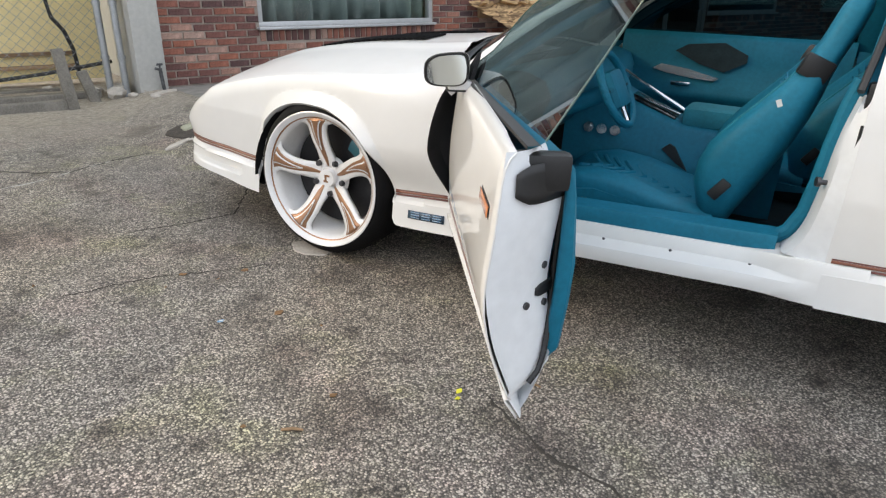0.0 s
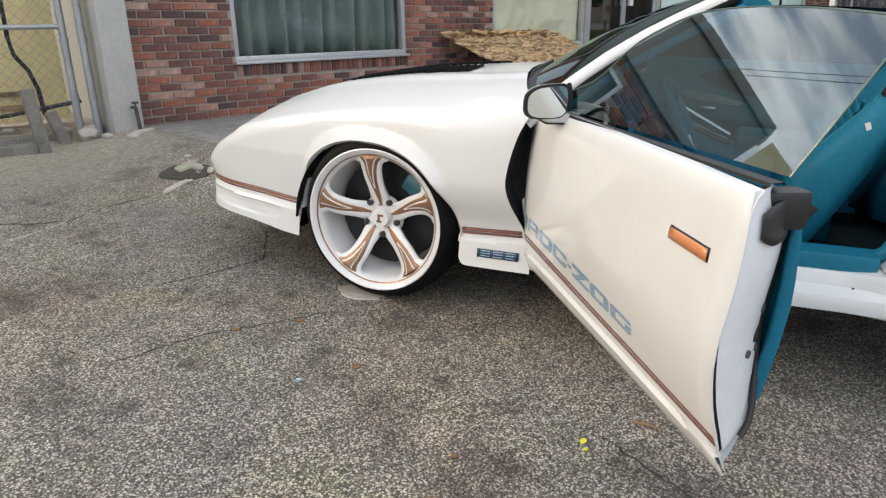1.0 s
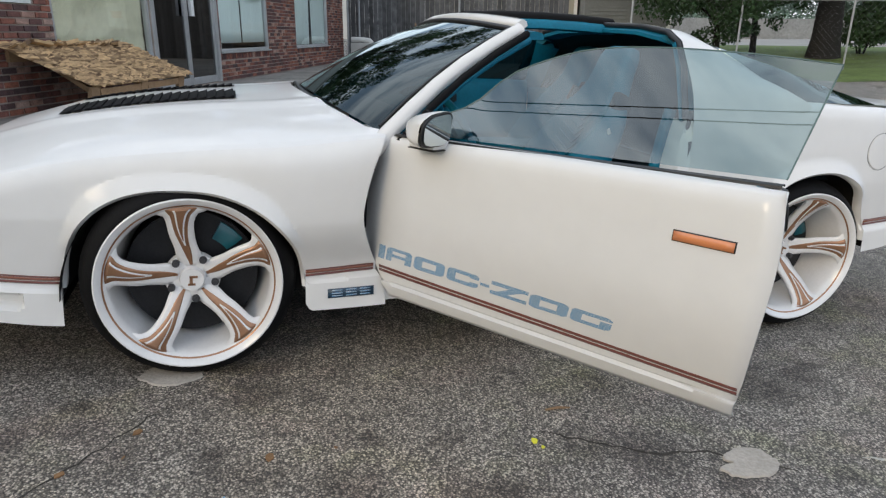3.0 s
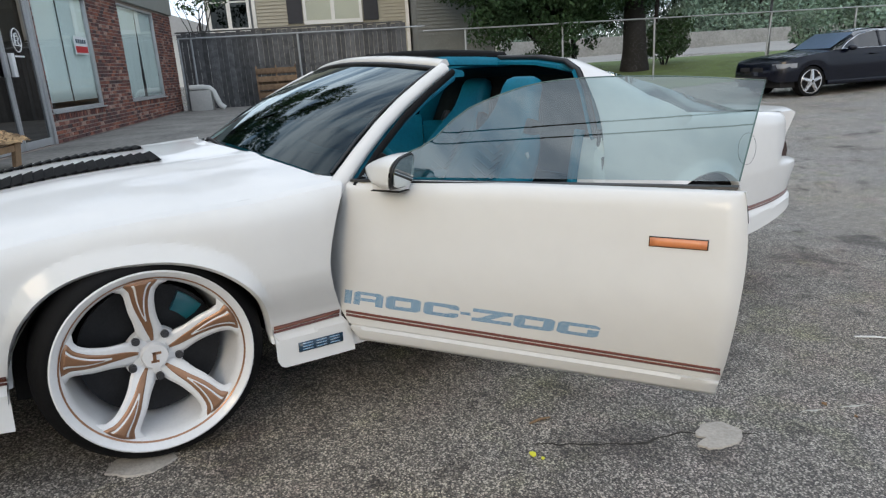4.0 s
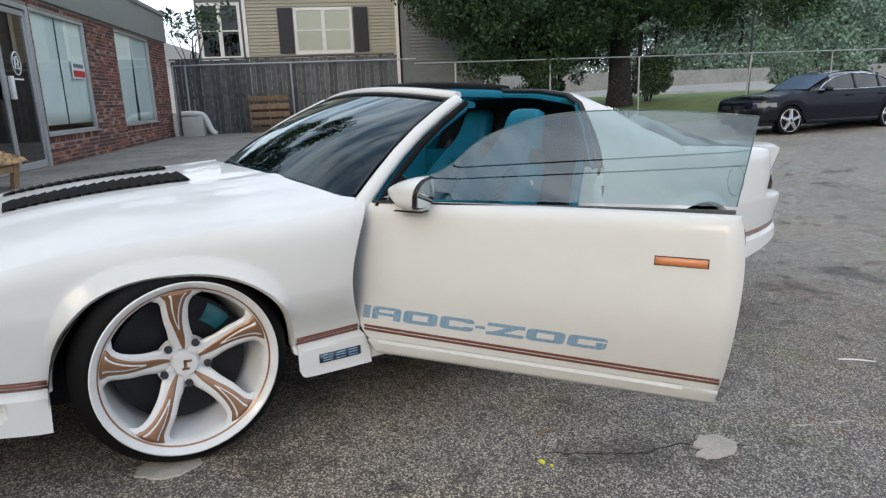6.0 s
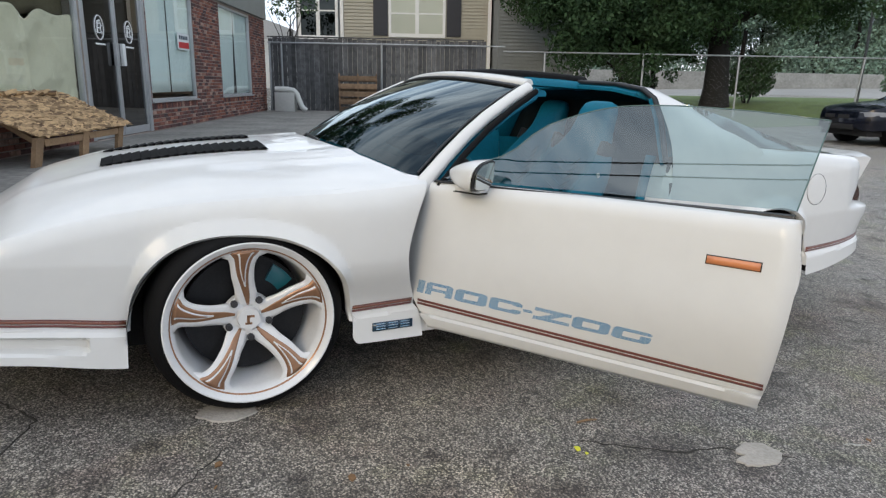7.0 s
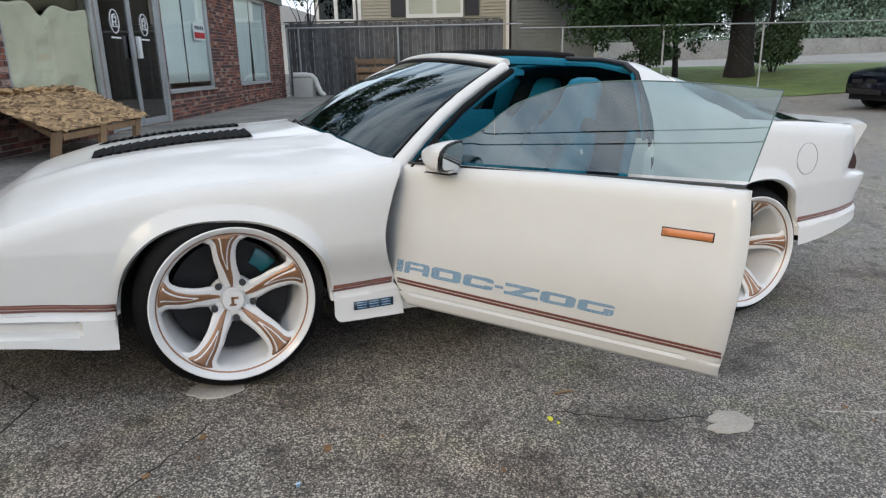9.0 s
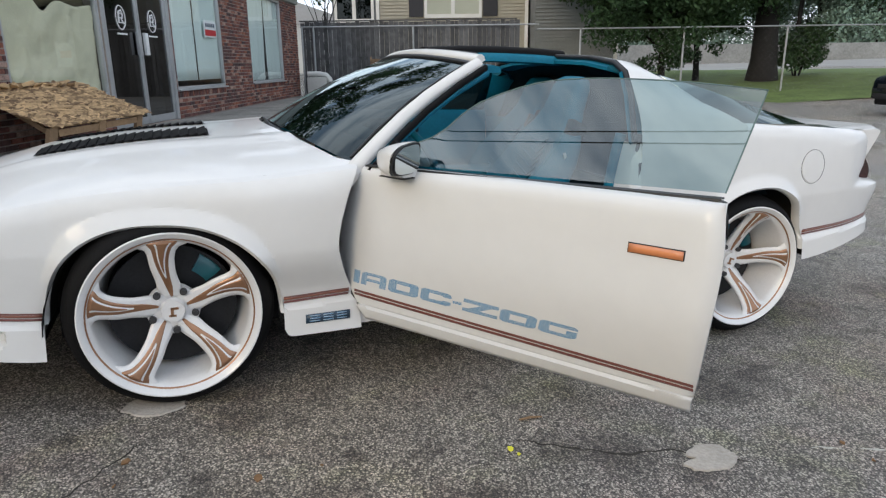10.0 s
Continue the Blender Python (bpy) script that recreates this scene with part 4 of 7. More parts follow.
    cf = [(5 * i + k, 5 * i + (k + 1) % 5, 5 * i + 5 + (k + 1) % 5, 5 * i + 5 + k) for i in range(8) for k in range(5)] + [(0, 1, 2, 3, 4), (40, 41, 42, 43, 44)]
    link("caliper", cv, cf, TEAL_PAINT, body, "teal brake caliper")
    return body


wheel(0.0, 0.0, 0.066, False)
wheel(2.565, 0.060, 0.130, False, 17, 0.350)
wheel(0.0, 0.0, 0.066, True, 30)
wheel(2.565, 0.060, 0.130, True, 50, 0.350)

# rocker and sill between the wheels
for s in (0, 1):
    rows = []
    for i in range(33):
        x = 0.60 + 1.42 * i / 32
        r = rake(x)
        prof = [(0.05, 0.225), (-0.030, 0.228), (-0.052, 0.236), (-0.056, 0.26), (-0.046, 0.285), (-0.005, 0.296), (0.012, 0.302), (0.016, 0.33), (0.026, 0.345), (0.10, 0.352), (0.12, 0.30)]
        blend = min(1.0, max(0.0, (x - 1.66) / 0.235))
        blend = blend * blend * (3 - 2 * blend)
        line = []
        for y, z in prof:
            side = MID - lerp(HALF, 1.9) + side_in(1.9, z) + 0.002
            line.append(Vector((x, y + (min(y, side) - y) * blend if y < 0.03 else y, z + r + (0.018 * blend if z > 0.32 else 0.0))))
        rows.append(line)
    v, f = grid(mirrored(rows) if s else rows)
    link("rocker", v, f, PAINT, car)
    for x in (0.95, 1.22, 1.45, 1.7):
        bm = bmesh.new()
        rod(bm, (x, 2 * MID - 0.004 if s else 0.004, 0.296 + rake(x)), (x, 2 * MID - 0.004 if s else 0.004, 0.3035 + rake(x)), 0.005, 10)
        part("sill_screw", bm, STEEL, car, "small dark screw head")
    rows = [[Vector((x, y, z + rake(x))) for y, z in ((0.034, 0.340), (0.034, 0.385), (0.042, 0.398), (0.13, 0.402), (0.15, 0.36))] for x in (0.62 + 1.14 * i / 24 for i in range(25))]
    v, f = grid(mirrored(rows) if s else rows)
    link("sill_trim", v, f, TEAL, car, "teal sill trim")


# greenhouse: windscreen, frame, T-bar, hoop, rear glass
def arc_y(q, half):
    return MID + half * q


def screen_point(q, s):
    """Windscreen sheet: q across (-1 near side), s from the cowl to the header."""
    yb, yt = arc_y(q, 0.880), arc_y(q, 0.685)
    xb, xt = 0.628 - 0.168 * (1 - q * q), 1.185 - 0.075 * (1 - q * q)
    zb, zt = 0.856 + 0.082 * (1 - q * q), 1.205 + 0.035 * (1 - q * q) + 0.03
    x, y, z = xb + (xt - xb) * s, yb + (yt - yb) * s, zb + (zt - zb) * s
    return Vector((x - 0.02 * math.sin(math.pi * s), y, z + 0.022 * math.sin(math.pi * s)))


rows = [[screen_point(2 * j / 24 - 1, i / 10) for j in range(25)] for i in range(11)]
v, f = grid(rows)
pane = link("windscreen", v, f, DARK_GLASS, car, "dark tinted windscreen", sharp=80)
pane.visible_shadow = False


def band(name, pts, width, thick, material, label="", up=Vector((0, 0, 1))):
    """A flat bar of given width along a line of points."""
    rows = []
    for i, p in enumerate(pts):
        p = Vector(p)
        d = (Vector(pts[min(i + 1, len(pts) - 1)]) - Vector(pts[max(i - 1, 0)])).normalized()
        w = width[i] if isinstance(width, (list, tuple)) else width
        u = up[i] if isinstance(up, list) else up
        a = d.cross(u).normalized()
        b = a.cross(d).normalized()
        rows.append([p + a * w * ca + b * thick * cb for ca, cb in ((-0.5, -0.4), (-0.5, 0.1), (-0.36, 0.42), (0, 0.55), (0.36, 0.42), (0.5, 0.1), (0.5, -0.4), (0, -0.5), (-0.5, -0.4))])
    v, f = grid(rows)
    n = len(rows[0])
    f += [tuple(range(n - 1)), tuple(range(len(v) - n, len(v) - 1))]
    return link(name, v, f, material, car, label, sharp=60)


def out(q):
    return Vector((-0.35, 0.85 * q, 0.55)).normalized()


# white frame round the windscreen: two posts and the header
for q in (-1, 1):
    pts = [screen_point(q * 1.035, s) for s in (-0.10, 0.0, 0.2, 0.4, 0.6, 0.8, 0.93, 1.0)]
    band("windscreen_post", pts, [0.070, 0.058, 0.052, 0.049, 0.048, 0.047, 0.048, 0.047], 0.034, PAINT, up=out(q))
    band("post_seal", [screen_point(q * 1.09, s) + Vector((0.016, 0, -0.006)) for s in (0.0, 0.25, 0.5, 0.75, 0.98)], 0.023, 0.024, LOUVRE, "black rubber seal", up=out(q))
    band("screen_seal", [screen_point(q * 0.985, s) + Vector((-0.004, 0, 0.006)) for s in (0.02, 0.25, 0.5, 0.75, 0.97)], 0.011, 0.012, BLACK, "black rubber seal", up=out(q))
    band("post_trim", [screen_point(q * 1.02, s) + Vector((0.045, 0, -0.035)) for s in (0.0, 0.25, 0.5, 0.75, 1.0)], 0.032, 0.022, TEAL, "teal post trim", up=out(q))
head = [screen_point(2 * j / 16 - 1, 1.035) * 1.0 for j in range(17)]
band("header", head, 0.052, 0.034, PAINT, up=Vector((-0.45, 0, 0.9)))
band("header_seal", [p + Vector((0.045, 0, 0.002)) for p in head[1:-1]], 0.024, 0.04, BLACK, "black header seal", up=Vector((-0.3, 0, 0.95)))
band("screen_seal", [screen_point(2 * j / 16 - 1, 0.975) + Vector((-0.004, 0, 0.004)) for j in range(17)], 0.02, 0.012, BLACK, "black rubber seal", up=Vector((-0.45, 0, 0.9)))
band("header_trim", [p + Vector((0.06, 0, -0.035)) for p in head], 0.09, 0.03, TEAL, "teal header trim", up=Vector((0, 0, 1)))
band("cowl_panel", [screen_point(2 * j / 16 - 1, -0.05) + Vector((-0.025, 0, -0.010)) for j in range(17)], 0.12, 0.02, BLACK, "black cowl grille", up=Vector((-0.3, 0, 0.95)))
for q0, q1 in ((0.75, -0.05), (0.1, -0.7)):
    bm = bmesh.new()
    tube(bm, [screen_point(q0, -0.07) + Vector((-0.01, 0, 0.012)), screen_point(q0, -0.03) + Vector((-0.01, 0, 0.022)), screen_point((q0 + q1) / 2, -0.05) + Vector((-0.012, 0, 0.010)), screen_point(q1, -0.06) + Vector((-0.012, 0, 0.006))], 0.007, 8)
    part("wiper", bm, BLACK, car)

# T-bar and the hoop behind the seats
bar = [(1.20, 1.292), (1.4, 1.310), (1.6, 1.318), (1.8, 1.320), (1.98, 1.316)]
band("t_bar", [(x, MID, z) for x, z in bar], 0.13, 0.040, LOUVRE, "matt black roof bar", up=Vector((0, 0, 1)))
band("t_bar_trim", [(x, MID, z - 0.035) for x, z in bar], 0.19, 0.05, TEAL, "teal roof bar trim", up=Vector((0, 0, 1)))
HOOP = [(-0.885, 0.95), (-0.84, 1.03), (-0.775, 1.15), (-0.70, 1.235), (-0.6, 1.280), (-0.4, 1.304), (0, 1.316)]
HOOP += [(-a, b) for a, b in HOOP[-2::-1]]
UPPER = HOOP[2:-2]
rows = []


def hoop_row(dy, z, n=12):
    h = min(1.0, max(0.0, (z - 0.93) / 0.36))
    xa, xb = 1.93 - 0.06 * (1 - h), 2.50 - 0.30 * h - 0.06 * h * h
    return [Vector((xa + (xb - xa) * i / n, MID + dy, z - 0.07 * (i / n) ** 2 * h)) for i in range(n + 1)]


def hoop_base(drop, n=12):
    """The hoop's foot, lying on the body side."""
    line = []
    for i in range(n + 1):
        x = 1.898 + (2.47 - 1.898) * i / n
        top = lerp(SHOULDER, x)
        fade = 1 - max(0.0, i / n - 0.75) / 0.25 * 0.75
        z = top - drop * fade
        d = 0.085 * (z - 0.555) + 0.08 * (z - 0.555) ** 2
        line.append(Vector((x, MID - lerp(HALF, x) + d - 0.0015, z + rake(x))))
    return line


foot, first = hoop_base(0.03), hoop_row(*UPPER[0])
side_rows = [hoop_base(0.10), hoop_base(0.065), foot]
for s in (0.25, 0.5, 0.75):
    side_rows.append([a.lerp(b, s) + Vector((0, -0.020 * math.sin(math.pi * s), 0)) for a, b in zip(foot, first)])
rows = side_rows + [hoop_row(dy, z) for dy, z in UPPER] + [[Vector((p.x, 2 * MID - p.y, p.z)) for p in r] for r in reversed(side_rows)]
v, f = grid(rows)
link("roof_hoop", v, f, PAINT, car, sharp=60)
band("hoop_seal", [(1.925 - 0.06 * (1 - min(1, (z - 0.93) / 0.36)), MID + dy * 0.985, z - 0.012) for dy, z in HOOP], 0.024, 0.02, BLACK, "black door seal", up=Vector((-1, 0, 0)))
band("hoop_trim", [(1.985 - 0.04 * (1 - min(1, (z - 0.93) / 0.36)), MID + dy * 0.95, z - 0.035) for dy, z in HOOP], 0.17, 0.03, TEAL, "teal hoop trim", up=[Vector((0, -dy, 0.6 - 0.3)).normalized() if abs(dy) > 0.65 else Vector((0, 0, 1)) for dy, z in HOOP])

rows = []
for dy, z in HOOP:
    h = min(1.0, max(0.0, (z - 0.93) / 0.36))
    xa, xb = 1.95 - 0.05 * (1 - h), 2.48 - 0.30 * h
    rows.append([(xa + (xb - xa) * i / 6, MID + dy * 0.955, z - 0.045 - 0.07 * (i / 6) ** 2 * h) for i in range(7)])
v, f = grid(rows)
link("hoop_lining", v, f, CARPET, car, "dark cloth hoop lining", sharp=60)

# rear glass, its dark frame and the deck
REAR = [(2.12, 1.272, 0.665), (2.4, 1.212, 0.70), (2.7, 1.135, 0.73), (3.0, 1.068, 0.75), (3.20, 1.030, 0.75)]
rows = []
for x, z, half in REAR:
    base_y = lerp([(2.12, 0.80), (2.6, 0.858), (3.2, 0.80)], x)
    base_z = max(0.955, z - 0.30) if x < 2.6 else 0.955
    line = [(x, MID + half * q, z - 0.05 * abs(q) ** 3) for q in [i / 8 - 1 for i in range(17)]]
    low_x = max(x, 2.46) if x < 2.6 else x
    rows.append([(low_x, MID - base_y, min(z - 0.03, 1.022)), *line, (low_x, MID + base_y, min(z - 0.03, 1.022))])
v, f = grid(rows)
rear_glass = link("rear_glass", v, f, DARK_GLASS, car, "dark tinted wraparound rear glass", sharp=70)
rear_glass.visible_shadow = False
rows = []
for i in range(15):
    x = 2.3 + 1.14 * i / 14
    w = edge_half(x)
    row = []
    for j in range(25):
        q = 2 * j / 24 - 1
        inner = x < 3.2
        z = lerp(SHOULDER, x) + rake(x) + 0.012 * (1 - q * q)
        row.append((x, MID + w * q, z))
    rows.append(row)
v, f = grid(rows)
link("rear_deck", v, f, PAINT, car)
# spoiler lip with turned-down ends
rows = []
for j in range(41):
    q = 2 * j / 40 - 1
    y = MID + 0.795 * q
    bend = max(0.0, abs(q) - 0.88) / 0.12
    xo = 3.385 - 0.115 * q * q - 0.025 * bend
    zt = 1.018 - 0.02 * bend**2
    zb = 0.975 - 0.10 * bend
    rows.append([(xo - 0.16, y, 0.985), (xo - 0.02, y, zt - 0.012), (xo + 0.20, y, zt + 0.004), (xo + 0.245, y, zt - 0.006), (xo + 0.235, y, zt - 0.03), (xo + 0.16, y, zb - 0.03), (xo + 0.05, y, zb - 0.04), (xo - 0.16, y, 0.985)])
v, f = grid(rows)
n = 8
f += [tuple(range(n - 1)), tuple(range(len(v) - n, len(v) - 1))]
link("spoiler", v, f, PAINT, car)
# tail panel, lamps and bumper
rows = []
for j in range(33):
    q = 2 * j / 32 - 1
    y = MID + 0.70 * q
    bow = 0.07 * (1 - q * q)
    r = rake(3.64)
    rows.append([(3.64 + bow - tail(z), y, z + r) for z in (0.835, 0.80, 0.76, 0.70, 0.66, 0.62, 0.60, 0.585, 0.575, 0.565, 0.552, 0.54, 0.52, 0.48, 0.42, 0.37, 0.31, 0.29)])
v, f = grid(rows)
link("rear_bumper", v, f, PAINT, car)
for q in (-1, 1):
    r = rake(3.5)
    rows = []
    for i in range(10):
        half = 0.755 - 0.50 * i / 9
        bow = 0.06 * (1 - (half / 0.755) ** 2)
        rows.append([(x + bow, MID + q * half, z + r) for x, z in ((3.38, 0.566), (3.512, 0.566), (3.518, 0.60), (3.50, 0.64), (3.462, 0.676), (3.40, 0.676), (3.38, 0.566))])
    v, f = grid(rows)
    f += [tuple(range(6)), tuple(range(len(v) - 7, len(v) - 1))]
    lamp = link("tail_lamp", v, f, RED_LENS, car, "blacked-out tail lamp", sharp=40)
    for z in (0.593, 0.620, 0.647):
        rows = [[(3.519 + 0.06 * (1 - (h / 0.755) ** 2) - 0.55 * max(0, z - 0.60), MID + q * h, z + r + dz) for dz in (-0.002, 0.002)] for h in (0.752 - 0.50 * k / 9 for k in range(10))]
        v, f = grid(rows)
        link("lens_rib", v, f, BLACK, lamp)
# fuel flap
rings = [[skin(2.905 + r * math.cos(2 * math.pi * i / 36), 0.693 + r * math.sin(2 * math.pi * i / 36), o) for i in range(36)] for r, o in ((0.077, -0.001), (0.076, 0.0025), (0.040, 0.003), (0.004, 0.003))]
v = [p for r in rings for p in r]
f = [(i * 36 + k, i * 36 + (k + 1) % 36, (i + 1) * 36 + (k + 1) % 36, (i + 1) * 36 + k) for i in range(3) for k in range(36)] + [tuple(range(108, 144))]
link("fuel_flap", v, f, PAINT, car)
# thin dark tube drawn for the shade in the flap's gap
bm = bmesh.new()
tube(bm, [skin(2.905 + 0.081 * math.cos(2 * math.pi * i / 40), 0.693 + 0.081 * math.sin(2 * math.pi * i / 40), 0.0005) for i in range(41)], 0.0011, 5)
part("flap_gap_shade", bm, STEEL, car)
# side badge: navy plate with pale bars
ribbon("badge", 0.448, 0.612, 0.268, 0.301, NAVY, 0.003, label="navy badge plate")
for k in range(3):
    for z0, z1 in ((0.273, 0.277), (0.283, 0.287), (0.293, 0.297)):
        ribbon("badge_bar", 0.462 + 0.05 * k, 0.500 + 0.05 * k, z0, z1, BLUE_DECAL, 0.005, label="blue bar")

# bonnet louvres: two dark panels with raised slanting blades
for s in (-1, 1):
    rows = []
    for i in range(21):
        x = -0.47 + 0.635 * i / 20
        w0 = 0.125
        w1 = 0.315 + 0.03 * i / 20
        rows.append([(x, MID + s * (w0 + (w1 - w0) * j / 6), hood_z(x, MID + s * (w0 + (w1 - w0) * j / 6)) + 0.004) for j in range(7)])
    v, f = grid(rows)
    panel = link("louvre_panel", v, f, LOUVRE, car, "black louvre panel")
    for k in range(18):
        x = -0.46 + 0.0343 * k
        w0, w1 = 0.128, 0.312 + 0.03 * (x + 0.47) / 0.635
        rows = []
        for j in range(5):
            y = MID + s * (w0 + (w1 - w0) * j / 4)
            z = hood_z(x, y)
            rows.append([(x, y, z + 0.005), (x + 0.030, y, z + 0.016), (x + 0.033, y, z + 0.015), (x + 0.033, y, z + 0.005), (x, y, z + 0.005)])
        v, f = grid(rows)
        f += [(0, 1, 2, 3), (20, 21, 22, 23)]
        link("louvre_blade", v, f, LOUVRE, panel)

# ---- driver door, standing open ----
DOOR = pose(0.61, -0.035, 0, 0, 0, -58.0)
# door frame: u to the rear edge, y inwards, z up; the outer skin lies at y = 0


DOOR_TAIL = [(0.28, 0.066), (0.30, 0.058), (0.37, 0.026), (0.453, -0.010), (0.545, -0.034), (0.608, -0.036), (0.693, -0.028), (0.75, -0.024), (0.86, -0.014)]


def door_in(u, z):
    """How far the outer skin lies inside the door's plane: nearly flat at the hinges, full at half height and tucked under at the rear."""
    s = min(1.0, max(0.0, u / 1.29))
    z = (z - 0.010 * s + 0.0191 * s) / (1 + 0.0636 * s)
    front = 0.12 * max(0.0, z - 0.56) ** 1.5 + 0.02 * max(0.0, 0.52 - z) - 0.0065 * math.sin(math.pi * min(1.0, max(0.0, (z - 0.39) / 0.475)))
    ledge = -0.010 + 0.25 * max(0.0, 0.330 - z) if z < 0.338 else 0.004 if z < 0.345 else 0.0
    k = min(1, max(0.0, z - 0.802) / 0.05)
    curl = max(0.0, 0.042 - u)
    return (1 - s) * front + s * lerp(DOOR_TAIL, z) + ledge + 0.13 * curl + 1.1 * curl * curl + 0.026 * (1 - math.sqrt(max(0.0, 1 - k * k)))


def door_front(z):
    return lerp([(0.295, 0.085), (0.34, 0.05), (0.40, 0.002), (0.5, -0.055), (0.62, -0.074), (0.74, -0.046), (0.853, 0.03)], z)


def door_rear(z):
    return lerp([(0.31, 1.262), (0.39, 1.280), (0.58, 1.303), (0.73, 1.307), (0.90, 1.283)], z)


def door_skin(u, z, lift=0.0):
    return Vector((u, door_in(u, z) - lift, z))


DOOR_ROWS = [0.288, 0.300, 0.315, 0.3295, 0.3375, 0.3385, 0.3445, 0.3460, 0.40, 0.43, 0.46, 0.50, 0.54, 0.58, 0.62, 0.66, 0.70, 0.74, 0.775, 0.80, 0.82, 0.838, 0.85]


def door_uz(i, j, n=36):
    s = i / n
    z = DOOR_ROWS[j]
    t = (z - 0.30) / 0.55
    u0, u1 = door_front(z), door_rear(z)
    u = u0 + (u1 - u0) * s**1.5
    z += (0.010 * (1 - t) + 0.045 * t) * s
    return u, z


rows = [[door_skin(*door_uz(i, j)) for j in range(23)] for i in range(37)]
v, f = grid(rows)
door_ob = link("door", v, f, PAINT, car, "open white driver door")
door_ob.matrix_local = DOOR
sol = door_ob.modifiers.new("thickness", "SOLIDIFY")
sol.thickness, sol.offset = 0.004, 0


def door_ribbon(name, u0, u1, z0, z1, material, lift=0.003, n=30, label="", slope=0.0):
    rows = [[door_skin(u0 + (u1 - u0) * i / n, z + slope * (u0 + (u1 - u0) * i / n), lift) for z in (z0, (z0 + z1) / 2, z1)] for i in range(n + 1)]
    v, f = grid(rows)
    ob = link(name, v, f, material, door_ob, label)
    sol = ob.modifiers.new("thickness", "SOLIDIFY")
    sol.thickness, sol.offset = 0.0016, 0
    return ob


for z0, z1 in ((0.3725, 0.3820), (0.3855, 0.3950)):
    door_ribbon("stripe", 0.035, 1.270, z0, z1, MAROON, label="dark maroon door stripe", slope=0.002)

# shut faces of the door: front, rear, bottom
FACE_DEPTH = [(0.289, 0.10), (0.325, 0.20), (0.350, 0.36), (0.372, 0.70), (0.40, 0.84), (0.44, 0.92), (0.52, 1.0), (0.90, 1.0)]
rows = [[Vector((door_rear(z) - 0.0015 * k - 0.0012 * k * k, door_in(1.28, z) + 0.002 + 0.0172 * k * lerp(FACE_DEPTH, z) * (1 - 0.35 * max(0.0, z - 0.77) / 0.08), z + 0.010 + 0.035 * (z - 0.3) / 0.55)) for k in (0, 1, 2, 4, 6, 8)] for z in (0.289 + 0.561 * i / 40 for i in range(41))]
v, f = grid(rows)
link("rear_face", v, f, BARE, door_ob, "bare white shut face")
rows = [[Vector((door_front(z) + 0.003 * k, door_in(0, z) + 0.002 + 0.016 * k, z)) for k in (0, 1, 4, 8)] for z in (0.30 + 0.55 * i / 20 for i in range(21))]
v, f = grid(rows)
link("front_face", v, f, PAINT, door_ob)
rows = [[Vector((u, door_in(u, 0.289) + y, 0.289 + 0.0082 * u + z)) for y, z in ((0.0, 0.0), (0.009, 0.003), (0.022, 0.03), (0.039, 0.08), (0.059, 0.15))] for u in (0.085 + 1.150 * i / 12 for i in range(13))]
v, f = grid(rows)
link("bottom_face", v, f, BARE, door_ob)
# inner teal panel
rows = []
for i in range(25):
    s = i / 24
    row = []
    for t, y in ((0.0, 0.150), (0.04, 0.172), (0.30, 0.178), (0.42, 0.178), (0.50, 0.178), (0.60, 0.172), (0.8, 0.162), (0.93, 0.152), (0.985, 0.13), (1.0, 0.10), (1.0, 0.06)):
        z = 0.425 + 0.415 * t
        u0, u1 = door_front(min(z, 0.85)) + 0.05, door_rear(z) - 0.085 + 0.005 * t
        row.append(Vector((u0 + (u1 - u0) * s, 0.88 * y, z + 0.04 * s * t)))
    rows.append(row)
for du, k in ((0.012, 0.25), (0.018, 1.0)):
    rows.append([Vector((p.x + du, p.y + (0.120 - p.y) * k if p.y > 0.120 else p.y, p.z)) for p in rows[24]])
v, f = grid(rows)
inner = link("inner_panel", v, f, TEAL, door_ob, "teal leather inner panel")
sol = inner.modifiers.new("thickness", "SOLIDIFY")
sol.thickness = 0.012
# latch, bolts and black corner cap on the shut face
def face_point(y, z, lift=0.0):
    """A point on the curved shut face, and its outward direction."""
    zz = z - 0.030
    k = max(0.0, (y - door_in(1.28, zz) - 0.002) / 0.0172)
    n = Vector((1.0, (0.0015 + 0.0024 * k) / 0.0172, 0)).normalized()
    return Vector((door_rear(zz) - 0.0015 * k - 0.0012 * k * k, y, z)) + n * lift, n


for name, y0, y1, z0, z1, lift, words in (("latch", 0.074, 0.118, 0.585, 0.612, 0.002, "black door latch"), ("edge_cap", 0.004, 0.112, 0.797, 0.872, 0.006, "black corner cap")):
    rows = []
    for i in range(9):
        y = y0 + (y1 - y0) * i / 8
        pinch = 0.22 * max(0.0, 1 - i / 2.5) ** 1.5 * (z1 - z0)
        rows.append([face_point(y, z0 + pinch + (z1 - z0 - 2 * pinch) * j / 4, lift)[0] for j in range(5)])
    v, f = grid(rows)
    plate = link(name, v, f, BLACK, door_ob, words)
    sol = plate.modifiers.new("thickness", "SOLIDIFY")
    sol.thickness, sol.offset = 0.003, 0
for y, z in ((0.090, 0.653), (0.055, 0.575), (0.101, 0.565)):
    bm = bmesh.new()
    p, n = face_point(y, z)
    rod(bm, p - n * 0.01, p + n * 0.004, 0.008, 12)
    part("bolt", bm, STEEL, door_ob, "dark bolt head")
bm = bmesh.new()
box(bm, (1.222, 0.006, 0.815), (1.270, 0.116, 0.888), bevel=0.014)
part("corner_cap", bm, BLACK, door_ob, "black corner cap")
